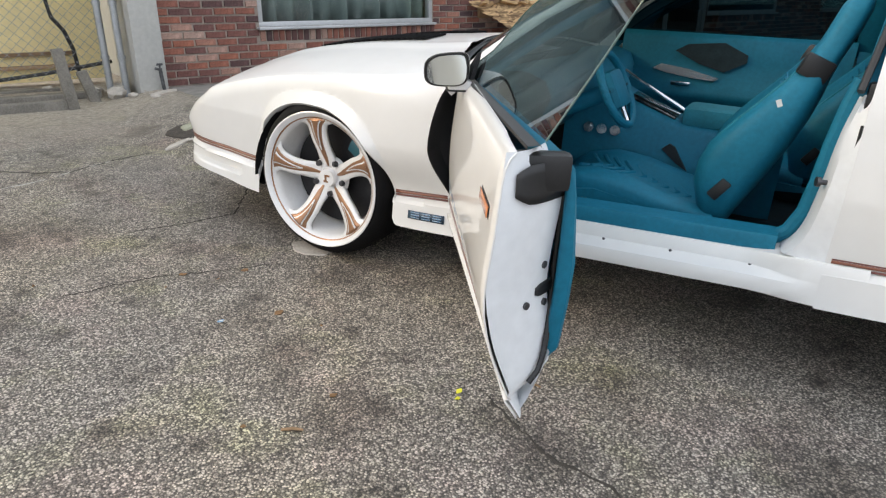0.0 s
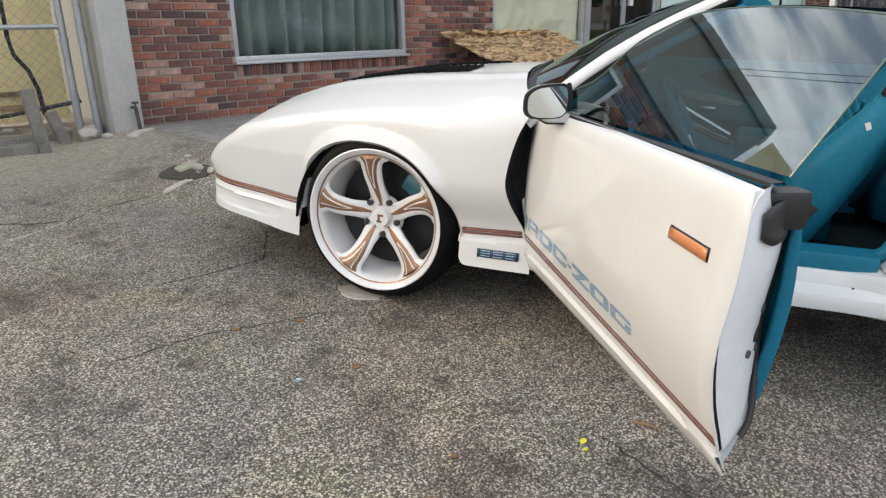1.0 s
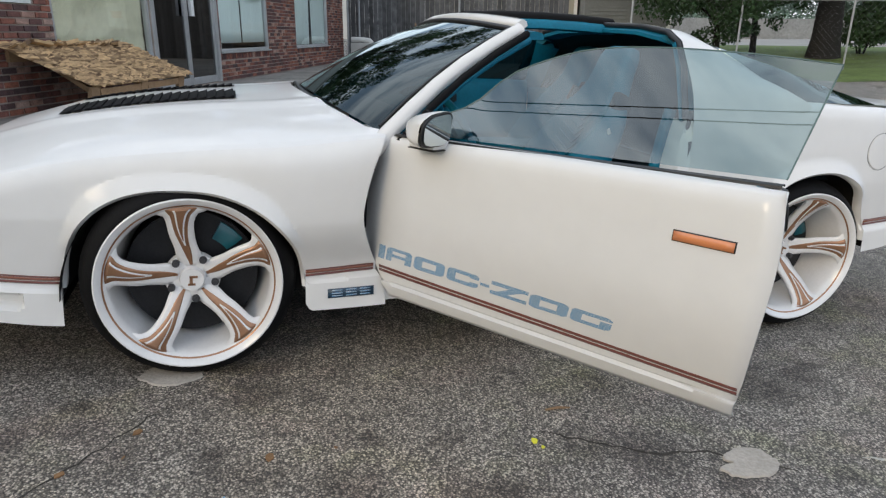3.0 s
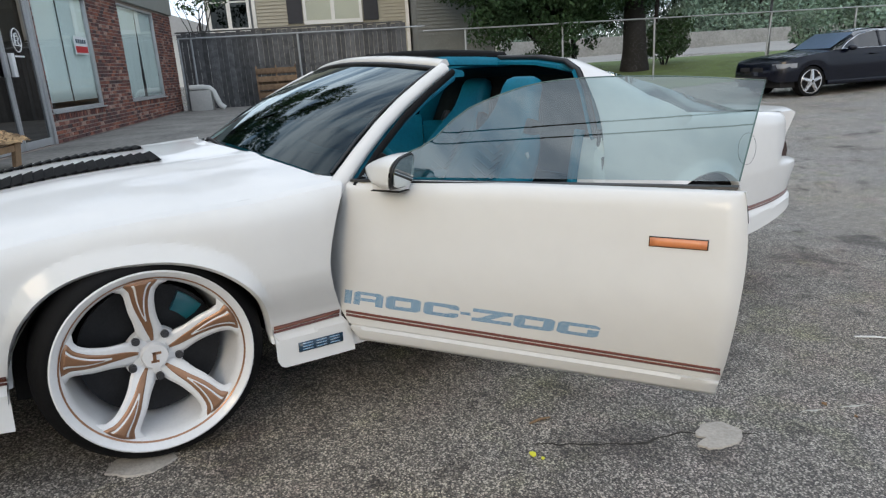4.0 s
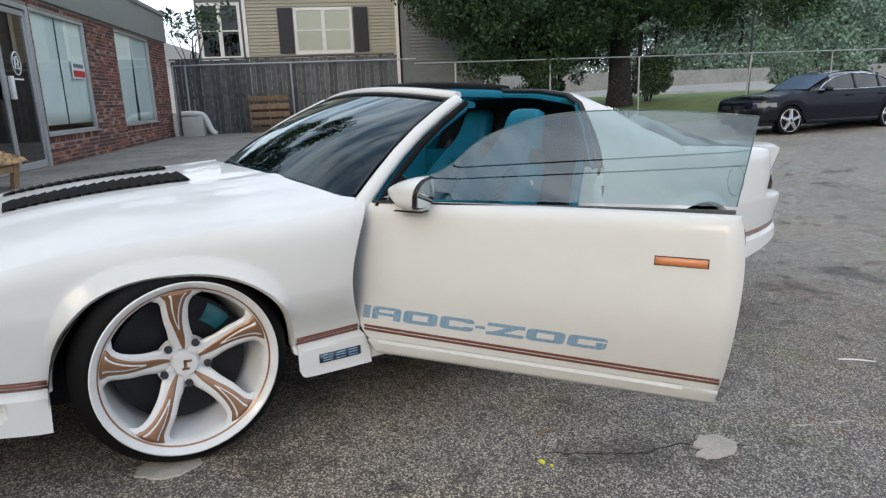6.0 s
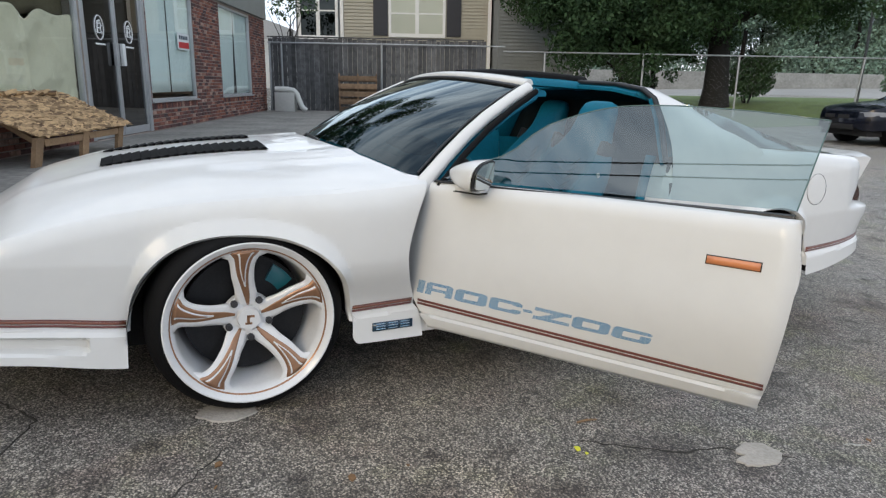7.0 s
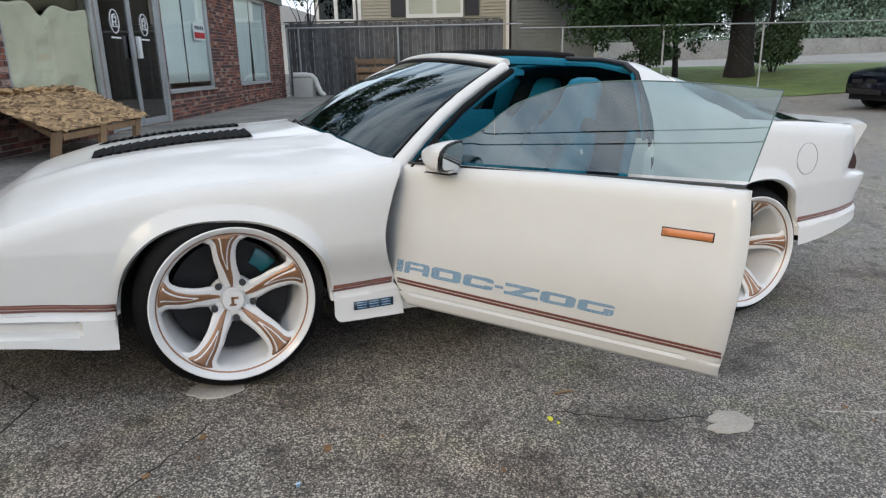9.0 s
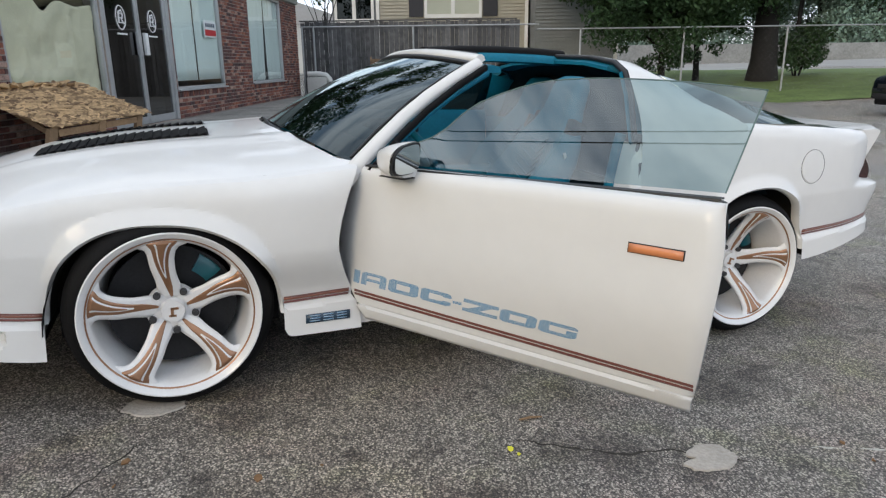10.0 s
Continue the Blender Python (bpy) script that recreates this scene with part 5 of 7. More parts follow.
rows = [[(u, y, 0.853 + 0.037 * u + z) for y, z in ((0.024, -0.004), (0.026, 0.002), (0.05, 0.004), (0.055, -0.002))] for u in (0.06 + 1.21 * i / 12 for i in range(13))]
v, f = grid(rows)
link("belt_seal", v, f, BLACK, door_ob, "black belt weatherstrip")
bm = bmesh.new()
tube(bm, [face_point(y, z, 0.001)[0] for y, z in ((0.078, 0.392), (0.098, 0.415), (0.110, 0.45), (0.118, 0.50), (0.121, 0.60), (0.120, 0.70), (0.117, 0.80), (0.115, 0.86))], 0.0065, 8)
part("edge_seal", bm, BLACK, door_ob, "black edge seal")

# frameless glass, leaning inwards
GLASS_TOP = [(0.27, 0.885), (0.33, 0.985), (0.42, 1.075), (0.52, 1.125), (0.66, 1.168), (0.84, 1.185), (1.05, 1.185), (1.20, 1.178), (1.298, 1.170)]
rows = []
for i in range(25):
    u = 0.10 + (1.27 - 0.10) * i / 24
    zb = 0.866 + 0.037 * u
    ut = 0.16 + (1.305 - 0.16) * i / 24
    zt = lerp([(0.10, 0.885), (0.20, 0.93), *GLASS_TOP[1:]], ut)
    row = []
    for k in range(7):
        s = k / 6
        z = zb + (zt - zb) * s
        row.append(Vector((u + (ut - u) * s, 0.035 + 0.545 * (z - 0.87) - 0.10 * (z - 0.87) ** 2, z)))
    rows.append(row)
v, f = grid(rows)
glass = link("door_glass", v, f, SIDE_GLASS, door_ob, "clear greenish frameless door glass", sharp=80)
glass.visible_shadow = False
bm = bmesh.new()
tube(bm, [r[-1] for r in rows] + [rows[-1][k] for k in range(5, -1, -1)], 0.0022, 5)
part("glass_edge", bm, GLASS_EDGE, door_ob, "dark green polished glass edge")

# amber marker with a dark bezel
door_ribbon("marker_bezel", 1.063, 1.215, 0.7145, 0.7430, BLACK, 0.002, 6, "dark bezel", slope=0.020)
door_ribbon("marker_lamp", 1.066, 1.212, 0.7172, 0.7403, AMBER, 0.006, 6, "amber side lamp", slope=0.020)
# mirror: white shell on the door corner with a black-rimmed glass
bm = bmesh.new()
rings = []
for i in range(13):
    t = i / 12
    u = 0.142 + 0.165 * t
    g = math.sin(math.pi / 2 * min(1, 0.10 + 0.90 * t)) ** 0.8
    hz, hy = 0.054 * g, 0.072 * g
    ring = []
    for k in range(24):
        a = 2 * math.pi * k / 24
        cy, cz = math.cos(a), math.sin(a)
        ring.append(Vector((u + 0.012 * cz * t, -0.030 - 0.025 * t + 0.060 * (1 - g) + hy * math.copysign(abs(cy) ** 0.6, cy), 0.900 + 0.006 * t + hz * math.copysign(abs(cz) ** 0.6, cz) * ((1 + 0.30 * cy) if cz > 0 else 1))))
    rings.append(ring)
vs = [[bm.verts.new(p) for p in r] for r in rings]
for a, b in zip(vs, vs[1:]):
    for k in range(24):
        bm.faces.new((a[k], a[(k + 1) % 24], b[(k + 1) % 24], b[k]))
bm.faces.new(vs[0])
mirror_ob = part("mirror", bm, PAINT, door_ob, "white wing mirror shell")
box_ob("mirror_foot", (0.195, -0.048, 0.842), (0.298, 0.030, 0.872), PAINT, door_ob, bevel=0.008)
box_ob("mirror_gasket", (0.193, -0.050, 0.838), (0.300, 0.032, 0.8415), BLACK, door_ob, "black mirror gasket", bevel=0.001)
for nm, scale, shift, m in (("mirror_rim", 0.955, 0.0, BLACK), ("mirror_glass", 0.86, 0.006, MIRROR)):
    c = sum(rings[-1], Vector()) / 24
    bm = bmesh.new()
    bm.faces.new([bm.verts.new(c + (p - c) * scale + Vector((0.002 + shift - (0.07 * (p.z - c.z) * (nm == "mirror_glass")), 0, 0))) for p in rings[-1]])
    r = bmesh.ops.extrude_face_region(bm, geom=list(bm.faces))
    bmesh.ops.translate(bm, verts=[g for g in r["geom"] if isinstance(g, bmesh.types.BMVert)], vec=(0.006, 0, 0))
    part(nm, bm, m, door_ob)
v, f = slab([(0.135, 0.868), (0.30, 0.878), (0.215, 0.930), (0.165, 0.950)], 0.012, lambda a, b, c: Vector((a, 0.03 + 0.5 * (b - 0.87) - 0.012 + c, b)))
link("sail_panel", v, f, LOUVRE, door_ob, "black triangular sail panel")


# the blue decal as a row of plain shapes
def filled(kind, a, h):
    """Whether a wide plain shape covers the point (a, h) of its unit box."""
    t, low, high = 0.27, 0.27, 0.73
    cut = min(a, 1 - a) * 1.5 + min(h, 1 - h) < 0.16
    hole = t < a < 1 - t and low < h < high
    if kind == "bar":
        return True
    if kind == "dash":
        return 0.36 < h < 0.60
    if kind == "ring":
        return not cut and not hole
    if kind == "open_ring":
        return not cut and not hole and not (a >= 1 - t and 0.36 < h < 0.64)
    if kind == "arch":
        return not (cut and h > 0.5) and not (0.22 < a < 0.74 and (0.55 < h < 0.77 or h < 0.30))
    if kind == "steps":
        return h > high or h < low or abs(a - (0.12 + 0.76 * h)) < 0.16
    return not cut and not hole and not (a >= 1 - t and 0.60 < h < 0.72)


# (shape, start, end) along the door; the row runs slightly uphill and flattens to the rear
for kind, u0, u1 in (("bar", 0.035, 0.066), ("arch", 0.075, 0.195), ("ring", 0.206, 0.342), ("open_ring", 0.353, 0.482), ("dash", 0.488, 0.524), ("steps", 0.530, 0.665), ("ring", 0.672, 0.802), ("hook", 0.811, 0.937)):
    bm = bmesh.new()
    NC, NR, seen = 40, 22, {}

    def corner(i, j):
        if (i, j) not in seen:
            h = j / NR
            a = u0 + (u1 - u0) * i / NC + 0.012 * (h - 0.5) * (kind != "dash")
            seen[i, j] = bm.verts.new(door_skin(a, 0.421 + 0.018 * a + (0.052 - 0.010 * a) * h, 0.0025))
        return seen[i, j]

    for i in range(NC):
        for j in range(NR):
            if filled(kind, (i + 0.5) / NC, (j + 0.5) / NR):
                bm.faces.new((corner(i, j), corner(i + 1, j), corner(i + 1, j + 1), corner(i, j + 1)))
    part("decal", bm, BLUE_DECAL, door_ob, "blue lined decal shape")


# ---- left yard: gate, yellow wall, posts, rubble ----
tagged(box_ob("yellow_wall", (-14, 5.0, 0.30), (0.30, 5.2, 4.2), YELLOW_WALL, bevel=0.01), "pale yellow panelled wall behind the gate", "wall", kind="structure")
for z in (0.42, 0.54):
    tagged(box_ob("wall_rail", (-14, 4.94, z), (0.02, 4.995, z + 0.035), TIMBER, bevel=0.006), "thin weathered rail along the yellow wall", "rail")
gate = empty("chain_link_gate", label="galvanised chain-link gate beside the shop corner", category="gate")
for x, y, top in ((0.120, 4.14, 2.6), (0.225, 4.02, 2.6)):
    bm = bmesh.new()
    rod(bm, (x, y, 0.1), (x, y, top), 0.03, 14)
    for z in (0.55, 1.0, 1.7):
        rod(bm, (x, y, z), (x, y, z + 0.03), 0.037, 14)
    part("post", bm, GALV, gate)
bm = bmesh.new()
rod(bm, (-9, 4.6, 1.10), (0.120, 4.14, 1.12), 0.02, 10)
part("rail", bm, GALV, gate)
bm = bmesh.new()
tube(bm, [(-9, 5.0, 0.34), (-0.7, 4.62, 0.37), (-0.3, 4.5, 0.42), (0.18, 4.2, 0.52)], 0.017, 8)
part("bottom_rail", bm, BLACK, gate, "black bottom rail")
bm = bmesh.new()
tube(bm, [(-0.20, 4.40, 1.9), (-0.22, 4.40, 1.05), (-0.20, 4.40, 0.90), (-0.12, 4.40, 0.78), (-0.07, 4.42, 0.62), (-0.05, 4.45, 0.40)], 0.018, 8)
part("hose", bm, BLACK, gate, "black hose")
bm = bmesh.new()
pitch = 0.085
for k in range(-40, 130):
    for s in (-1, 1):
        a = -k * pitch
        z0, z1 = 0.40, 2.4
        x0, x1 = a, a + s * (z1 - z0)
        lo, hi = min(x0, x1), max(x0, x1)
        if hi < -6.0 or lo > 0.0:
            continue
        t0 = t1 = None
        ends = []
        for t in (0, 1):
            x, z = x0 + (x1 - x0) * t, z0 + (z1 - z0) * t
            ends.append([x, z])
        for e, o2 in ((ends[0], ends[1]), (ends[1], ends[0])):
            if e[0] > 0.0:
                tt = (0.0 - o2[0]) / (e[0] - o2[0])
                e[0], e[1] = 0.0, o2[1] + (e[1] - o2[1]) * tt
            if e[0] < -6.0:
                tt = (-6.0 - o2[0]) / (e[0] - o2[0])
                e[0], e[1] = -6.0, o2[1] + (e[1] - o2[1]) * tt
        (xa, za), (xb, zb) = ends
        rod(bm, (xa + 0.11, 4.17 - 0.05 * xa + 0.002 * s, za), (xb + 0.11, 4.17 - 0.05 * xb + 0.002 * s, zb), 0.0016, 4)
tagged(part("wire_mesh", bm, GALV, gate, "diamond wire mesh"), kind="stuff")
for x, y, h, lean, m in ((-0.27, 3.74, 0.54, -5, OLD_POST), (-0.03, 4.02, 0.34, -15, OLD_POST)):
    tagged(box_ob("wood_post", (-0.042, -0.04, -0.15), (0.042, 0.04, h), m, bevel=0.01, m=pose(x, y, 0.14, 0, lean)), "short weathered grey wooden post in the ground", "post")
for x0, y0, x1, y1 in ((-7, 4.75, -0.2, 4.72), (-6, 4.22, 0.05, 4.24), (-5, 3.70, -0.32, 3.78)):
    bm = bmesh.new()
    d = math.degrees(math.atan2(y1 - y0, x1 - x0))
    box(bm, (0, -0.07, -0.10), (math.hypot(x1 - x0, y1 - y0), 0.07, 0.05), pose(x0, y0, 0.22, 0, 0, d), bevel=0.015)
    tagged(part("railway_sleeper", bm, OLD_POST), "weathered timber sleeper lying along the yard edge", "timber")


def rock(name, x, y, r, m, label, flat=0.6, seed=1):
    rnd = random.Random(seed)
    bm = bmesh.new()
    bmesh.ops.create_icosphere(bm, subdivisions=2, radius=1.0)
    for vv in bm.verts:
        n = noise.noise(vv.co * 1.3 + Vector((seed * 3.1, 0, 0)))
        vv.co = Vector((vv.co.x * r * (1 + 0.45 * n), vv.co.y * r * 0.75 * (1 + 0.45 * n), vv.co.z * r * flat * (1 + 0.3 * n)))
    bmesh.ops.rotate(bm, verts=bm.verts, cent=(0, 0, 0), matrix=Matrix.Rotation(rnd.uniform(0, 6), 3, "Z"))
    bmesh.ops.translate(bm, verts=bm.verts, vec=(x, y, lot_z(x, y) + r * flat * 0.35))
    return tagged(part(name, bm, m, sharp=30), label, "rock")


for k, (x, y, r) in enumerate(((0.215, 2.14, 0.045), (0.255, 2.02, 0.04), (0.10, 2.02, 0.03), (0.30, 2.46, 0.035), (0.12, 3.95, 0.10), (0.05, 4.3, 0.07), (-0.10, 4.3, 0.05), (0.22, 3.8, 0.045), (-0.3, 4.7, 0.06), (0.33, 3.5, 0.04))):
    rock("rubble", x, y, r, PALE_PATCH, "broken pale concrete lump on the asphalt", 0.35 if k in (2, 3) else 0.6, k + 3)
def slab_piece(name, x, y, w, d, h, turn, material, label, seed, category="rubble"):
    """A flat broken piece with a ragged outline."""
    q = random.Random(seed)
    bm = bmesh.new()
    ring = [(math.cos(2 * math.pi * k / 14), math.sin(2 * math.pi * k / 14), q.uniform(0.78, 1.08)) for k in range(14)]
    c, sn = math.cos(turn), math.sin(turn)
    low, top = [], []
    for a, b, r in ring:
        for lst, f2, hh in ((low, 1.05, -0.02), (top, 0.95, h)):
            px, py = a * r * w * f2 / 2, b * r * d * f2 / 2
            gx, gy = x + px * c - py * sn, y + px * sn + py * c
            lst.append(bm.verts.new((gx, gy, lot_z(gx, gy) + 0.004 + hh * q.uniform(0.8, 1.1))))
    bm.faces.new(top)
    for k in range(14):
        bm.faces.new((low[k], low[(k + 1) % 14], top[(k + 1) % 14], top[k]))
    return tagged(part(name, bm, material, sharp=30), label, category)


HOLE_DIRT = mat("damp_hole_dirt", (0.060, 0.050, 0.040), rough=0.95, vary=0.4, scale=25, bump=0.8, bump_scale=60)
CAP_PAINT = mat("dull_green_cap", (0.33, 0.33, 0.245), rough=0.8, vary=0.25, scale=20, bump=0.3, bump_scale=60)
for name, cx, cy, w, d, h, turn, m, words, cat in (
    ("ragged_hole", -1.96, 1.00, 0.46, 0.24, 0.003, -1.15, HOLE_DIRT, "ragged dirt-filled hole broken into the asphalt", "hole"),
    ("access_cap", -2.00, 1.05, 0.155, 0.15, 0.012, 0.3, CAP_PAINT, "round dull greenish cap set in a hole", "cap"),
    ("concrete_shard", -1.865, 0.80, 0.19, 0.06, 0.005, 0.1, PALE_PATCH, "flat pale broken concrete piece on the asphalt", "rubble"),
    ("concrete_shard", -3.19, 1.82, 0.30, 0.13, 0.010, 0.4, PALE_PATCH, "flat pale broken concrete slab on the asphalt", "rubble"),
    ("concrete_shard", -3.70, 1.78, 0.24, 0.15, 0.07, 1.2, PALE_PATCH, "broken pinkish concrete block beside the gate", "rubble"),
    ("concrete_shard", -3.45, 1.98, 0.40, 0.08, 0.015, 0.5, PALE_PATCH, "flat pale broken concrete slab on the asphalt", "rubble"),
):
    p = CAR @ Vector((cx, cy, 0))
    slab_piece(name, p.x, p.y, w, d, h, turn, m, words, int(1000 + 100 * cx + 10 * cy), cat)
bm = bmesh.new()
tube(bm, [(-2.4, 3.45, 0.13), (-0.9, 3.56, 0.13), (-0.3, 3.64, 0.135), (0.02, 3.80, 0.16), (0.22, 3.98, 0.19)], [0.06, 0.055, 0.05, 0.05, 0.03], 8)
tagged(part("edging", bm, PALE_PATCH), "rough pale concrete edging along the yard", "edging", kind="structure")
bm = bmesh.new()
tube(bm, [(0.50, 3.80, 0.15), (0.485, 3.80, 0.36), (0.475, 3.79, 0.47)], 0.016, 8)
rod(bm, (0.475, 3.79, 0.46), (0.43, 3.77, 0.475), 0.012, 8)
rod(bm, (0.475, 3.79, 0.47), (0.475, 3.79, 0.505), 0.008, 8)
rod(bm, (0.45, 3.79, 0.505), (0.50, 3.79, 0.505), 0.010, 8)
tagged(part("standpipe", bm, GREY_WOOD), "small dull standpipe tap beside the pilaster", "tap")

# ---- strand board ramp and pallet by the shop ----
A, B2 = Vector((4.15, 3.84, 1.00)), Vector((6.25, 3.84, 1.00))
C2, D = Vector((4.60, 3.16, 0.585)), Vector((6.60, 3.16, 0.585))
rnd = random.Random(4)
nrm = (B2 - A).cross(C2 - A).normalized()
if nrm.z < 0:
    nrm = -nrm
board = empty("strand_board", label="rough strand board sheet sloping from shop wall on timber legs", category="board")
v = [A, B2, D, C2, *(p - nrm * 0.02 for p in (A, B2, D, C2))]
link("sheet", v, [(0, 1, 2, 3), (7, 6, 5, 4), (0, 4, 5, 1), (1, 5, 6, 2), (2, 6, 7, 3), (3, 7, 4, 0)], OSB, board)
verts, faces = [], []
for k in range(2000):
    s, t = rnd.random(), rnd.random()
    p = A + (B2 - A) * s + (C2 - A) * t + nrm * rnd.uniform(0.001, 0.007)
    a = rnd.uniform(-0.5, 0.5)
    e1 = ((B2 - A).normalized() * math.cos(a) + (C2 - A).normalized() * math.sin(a)) * rnd.uniform(0.045, 0.12)
    e2 = nrm.cross(e1).normalized() * rnd.uniform(0.008, 0.022)
    lift = nrm * rnd.uniform(-0.003, 0.020)
    i = len(verts)
    verts += [p - e1 - e2, p + e1 - e2 + lift, p + e1 + e2 + lift, p - e1 + e2]
    faces.append((i, i + 1, i + 2, i + 3))
tagged(link("strand_layer", verts, faces, OSB, board, "pressed wood strands"), kind="stuff")


def pallet(name, w, h, d, label):
    root = empty(name, label=label, category="pallet")
    for k in range(5):
        box_ob("slat", (0, 0, k * h / 5 + 0.01), (w, 0.02, (k + 1) * h / 5 - 0.065), OLD_TIMBER, root, bevel=0.003)
    for x in (0.0, w / 2 - 0.02, w - 0.04):
        box_ob("bearer", (x, 0.021, 0), (x + 0.04, d - 0.021, h), OLD_TIMBER, root, bevel=0.003)
    for k in range(4):
        box_ob("slat", (0, d - 0.02, k * h / 4 + 0.04), (w, d, k * h / 4 + 0.14), OLD_TIMBER, root, bevel=0.003)
    return root


# timber frame under the board
FLOOR_Z = BASE - 0.012
for x, lean in ((4.55, -0.10), (5.50, -0.07), (6.42, -0.09)):
    bm = bmesh.new()
    v, f = slab([(x, 0.60), (x + 0.15, 0.60), (x + 0.13 + lean, FLOOR_Z), (x + lean, FLOOR_Z)], 0.045, lambda a, b, c: Vector((a, 3.175 + c, b - 0.025 + (0.025 if b < 0.4 else 0))))
    link("leg", v, f, TIMBER, board)
    v, f = slab([(3.22, 0.58), (3.22, 0.52), (3.82, 0.90), (3.82, 0.97)], 0.04, lambda a, b, c: Vector((x + 0.02 + c, a, b - 0.015)))
    link("bearer", v, f, TIMBER, board)
for x0, x1, z in ((4.70, 5.50, 0.475), (5.65, 6.42, 0.480)):
    box_ob("apron", (x0, 3.18, z), (x1, 3.21, z + 0.075), TIMBER, board, bevel=0.004)
box_ob("back_rail", (4.3, 3.83, 0.82), (6.5, 3.87, 0.93), TIMBER, board, bevel=0.004)
for k in range(9):
    bm = bmesh.new()
    s = (k + 0.6) / 9.5
    p = A + (B2 - A) * s
    box(bm, (-rnd.uniform(0.06, 0.16), -0.05, 0.004), (rnd.uniform(0.05, 0.14), 0.035, rnd.uniform(0.012, 0.05)), pose(p.x, p.y - rnd.uniform(0.05, 0.12), p.z - 0.03, -25 + rnd.uniform(-10, 20), rnd.uniform(-12, 12), rnd.uniform(-25, 25)), bevel=0.004)
    part("offcut", bm, OSB, board, "loose splintered offcut")
p2 = pallet("pallet", 1.15, 1.14, 0.13, "raw wooden pallet leaning upright against the board fence")
p2.matrix_world = pose(18.30, 1.73, 0.27, 5, 0, -90)

# ---- far side: board fence, pipe, house ----
fence = empty("board_fence", label="tall weathered grey board fence behind a steel rail", category="fence")
rnd = random.Random(2)
yb = 3.88
first = None
while yb > -2.65:
    w = rnd.choice((0.13, 0.14, 0.15))
    top = 2.42 + rnd.uniform(-0.02, 0.02)
    box_ob("board", (18.72 + rnd.uniform(0, 0.012), yb - w, 0.12), (18.745 + rnd.uniform(0, 0.012), yb - 0.008, top), GREY_WOOD, fence, bevel=0.004)
    yb -= w
for z in (0.5, 1.33, 2.2):
    box_ob("rail", (18.765, -2.65, z), (18.82, 3.88, z + 0.09), GREY_WOOD, fence)
box_ob("cap_rail", (18.70, -2.66, 2.44), (18.83, 3.9, 2.475), GREY_WOOD, fence)
link_fence = empty("chain_link_fence", label="low galvanised chain-link fence with top rail along the lot", category="fence")
bm = bmesh.new()
rod(bm, (18.55, 3.85, 2.28), (18.55, -3.3, 2.28), 0.022, 8)
part("rail", bm, GALV, link_fence)
bm = bmesh.new()
rod(bm, (18.95, -3.3, 2.16), (18.7, -30, 2.16), 0.022, 8)
part("rail", bm, GALV, link_fence)
for y, x, lean in ((3.80, 18.55, 0), (3.45, 18.55, 0), (0.45, 18.55, 0), (-4.6, 18.95, 0), (-7.7, 18.92, 0), (-10.75, 18.9, 0), (-14.6, 18.86, -5), (-17.8, 18.83, 0), (-21, 18.8, 0), (-24.2, 18.78, 0)):
    bm = bmesh.new()
    rod(bm, (x, y, 0.0), (x, y + math.tan(radians(lean)) * 2, 2.3 if y > 0 else 2.18), 0.03, 8)
    part("post", bm, GALV, link_fence)
bm = bmesh.new()
for k in range(0, 150):
    for s in (-1, 1):
        y0 = -3.3 - k * 0.18
        rod(bm, (18.9, y0, 0.25 if s > 0 else 2.15), (18.88, y0 - 1.9, 2.15 if s > 0 else 0.25), 0.0007, 3)
tagged(part("wire_mesh", bm, GALV, link_fence, "diamond wire mesh"), kind="stuff")
bm = bmesh.new()
pp = [(17.9, 3.55, 0.93), (17.9, 3.2, 0.93), (17.9, 3.02, 0.90), (17.9, 2.92, 0.80), (17.9, 2.86, 0.62), (17.9, 2.78, 0.42), (17.9, 2.66, 0.32)]
tube(bm, pp, 0.075, 14)
tagged(part("downpipe", bm, PVC), "fat white plastic pipe bending down to the ground", "pipe")
tagged(box_ob("utility_box", (17.75, 2.98, 0.2), (18.2, 3.55, 0.84), GREY_PAINT, bevel=0.015), "grey metal utility box beside the shop corner", "box")

house = empty("house", label="cream clapboard house with dark shutters behind the fence", category="house")


def clapboards(name, x, y0, y1, z0, z1, material, parent, step=0.14):
    rows, n = [], int((z1 - z0) / step)
    verts, faces = [], []
    for k in range(n):
        z = z0 + k * step
        i = len(verts)
        verts += [(x - 0.045, y0, z), (x - 0.045, y1, z), (x, y1, z + step), (x, y0, z + step), (x, y0, z), (x, y1, z)]
        faces += [(i, i + 1, i + 2, i + 3), (i, i + 1, i + 5, i + 4)]
    ob = link(name, verts, faces, material, parent)
    return tagged(ob, kind="stuff")


HX = 28.0
clapboards("clapboard", HX, -3.75, 2.60, 1.0, 7.0, SIDING, house)
box_ob("wall", (HX + 0.01, -3.75, 0.3), (HX + 7, 2.60, 7.0), SIDING, house)
clapboards("clapboard", HX + 0.03, 2.66, 4.62, 1.0, 7.0, GREY_SIDING, house)
box_ob("wall", (HX + 0.04, 2.66, 0.3), (HX + 7, 4.62, 7.0), GREY_SIDING, house)
for y in (-3.85, 2.57):
    box_ob("corner_board", (HX - 0.075, y, 0.3), (HX + 0.06, y + 0.14, 7.0), WHITE_TRIM, house)
clapboards("clapboard", HX - 2.0, -7.2, -3.95, 0.9, 5.1, GREY_SIDING, house)
box_ob("wall", (HX - 1.99, -7.2, 0.3), (HX + 4, -3.95, 5.1), GREY_SIDING, house)
box_ob("corner_board", (HX - 2.075, -7.3, 0.3), (HX - 1.95, -7.15, 5.1), WHITE_TRIM, house)
bm = bmesh.new()
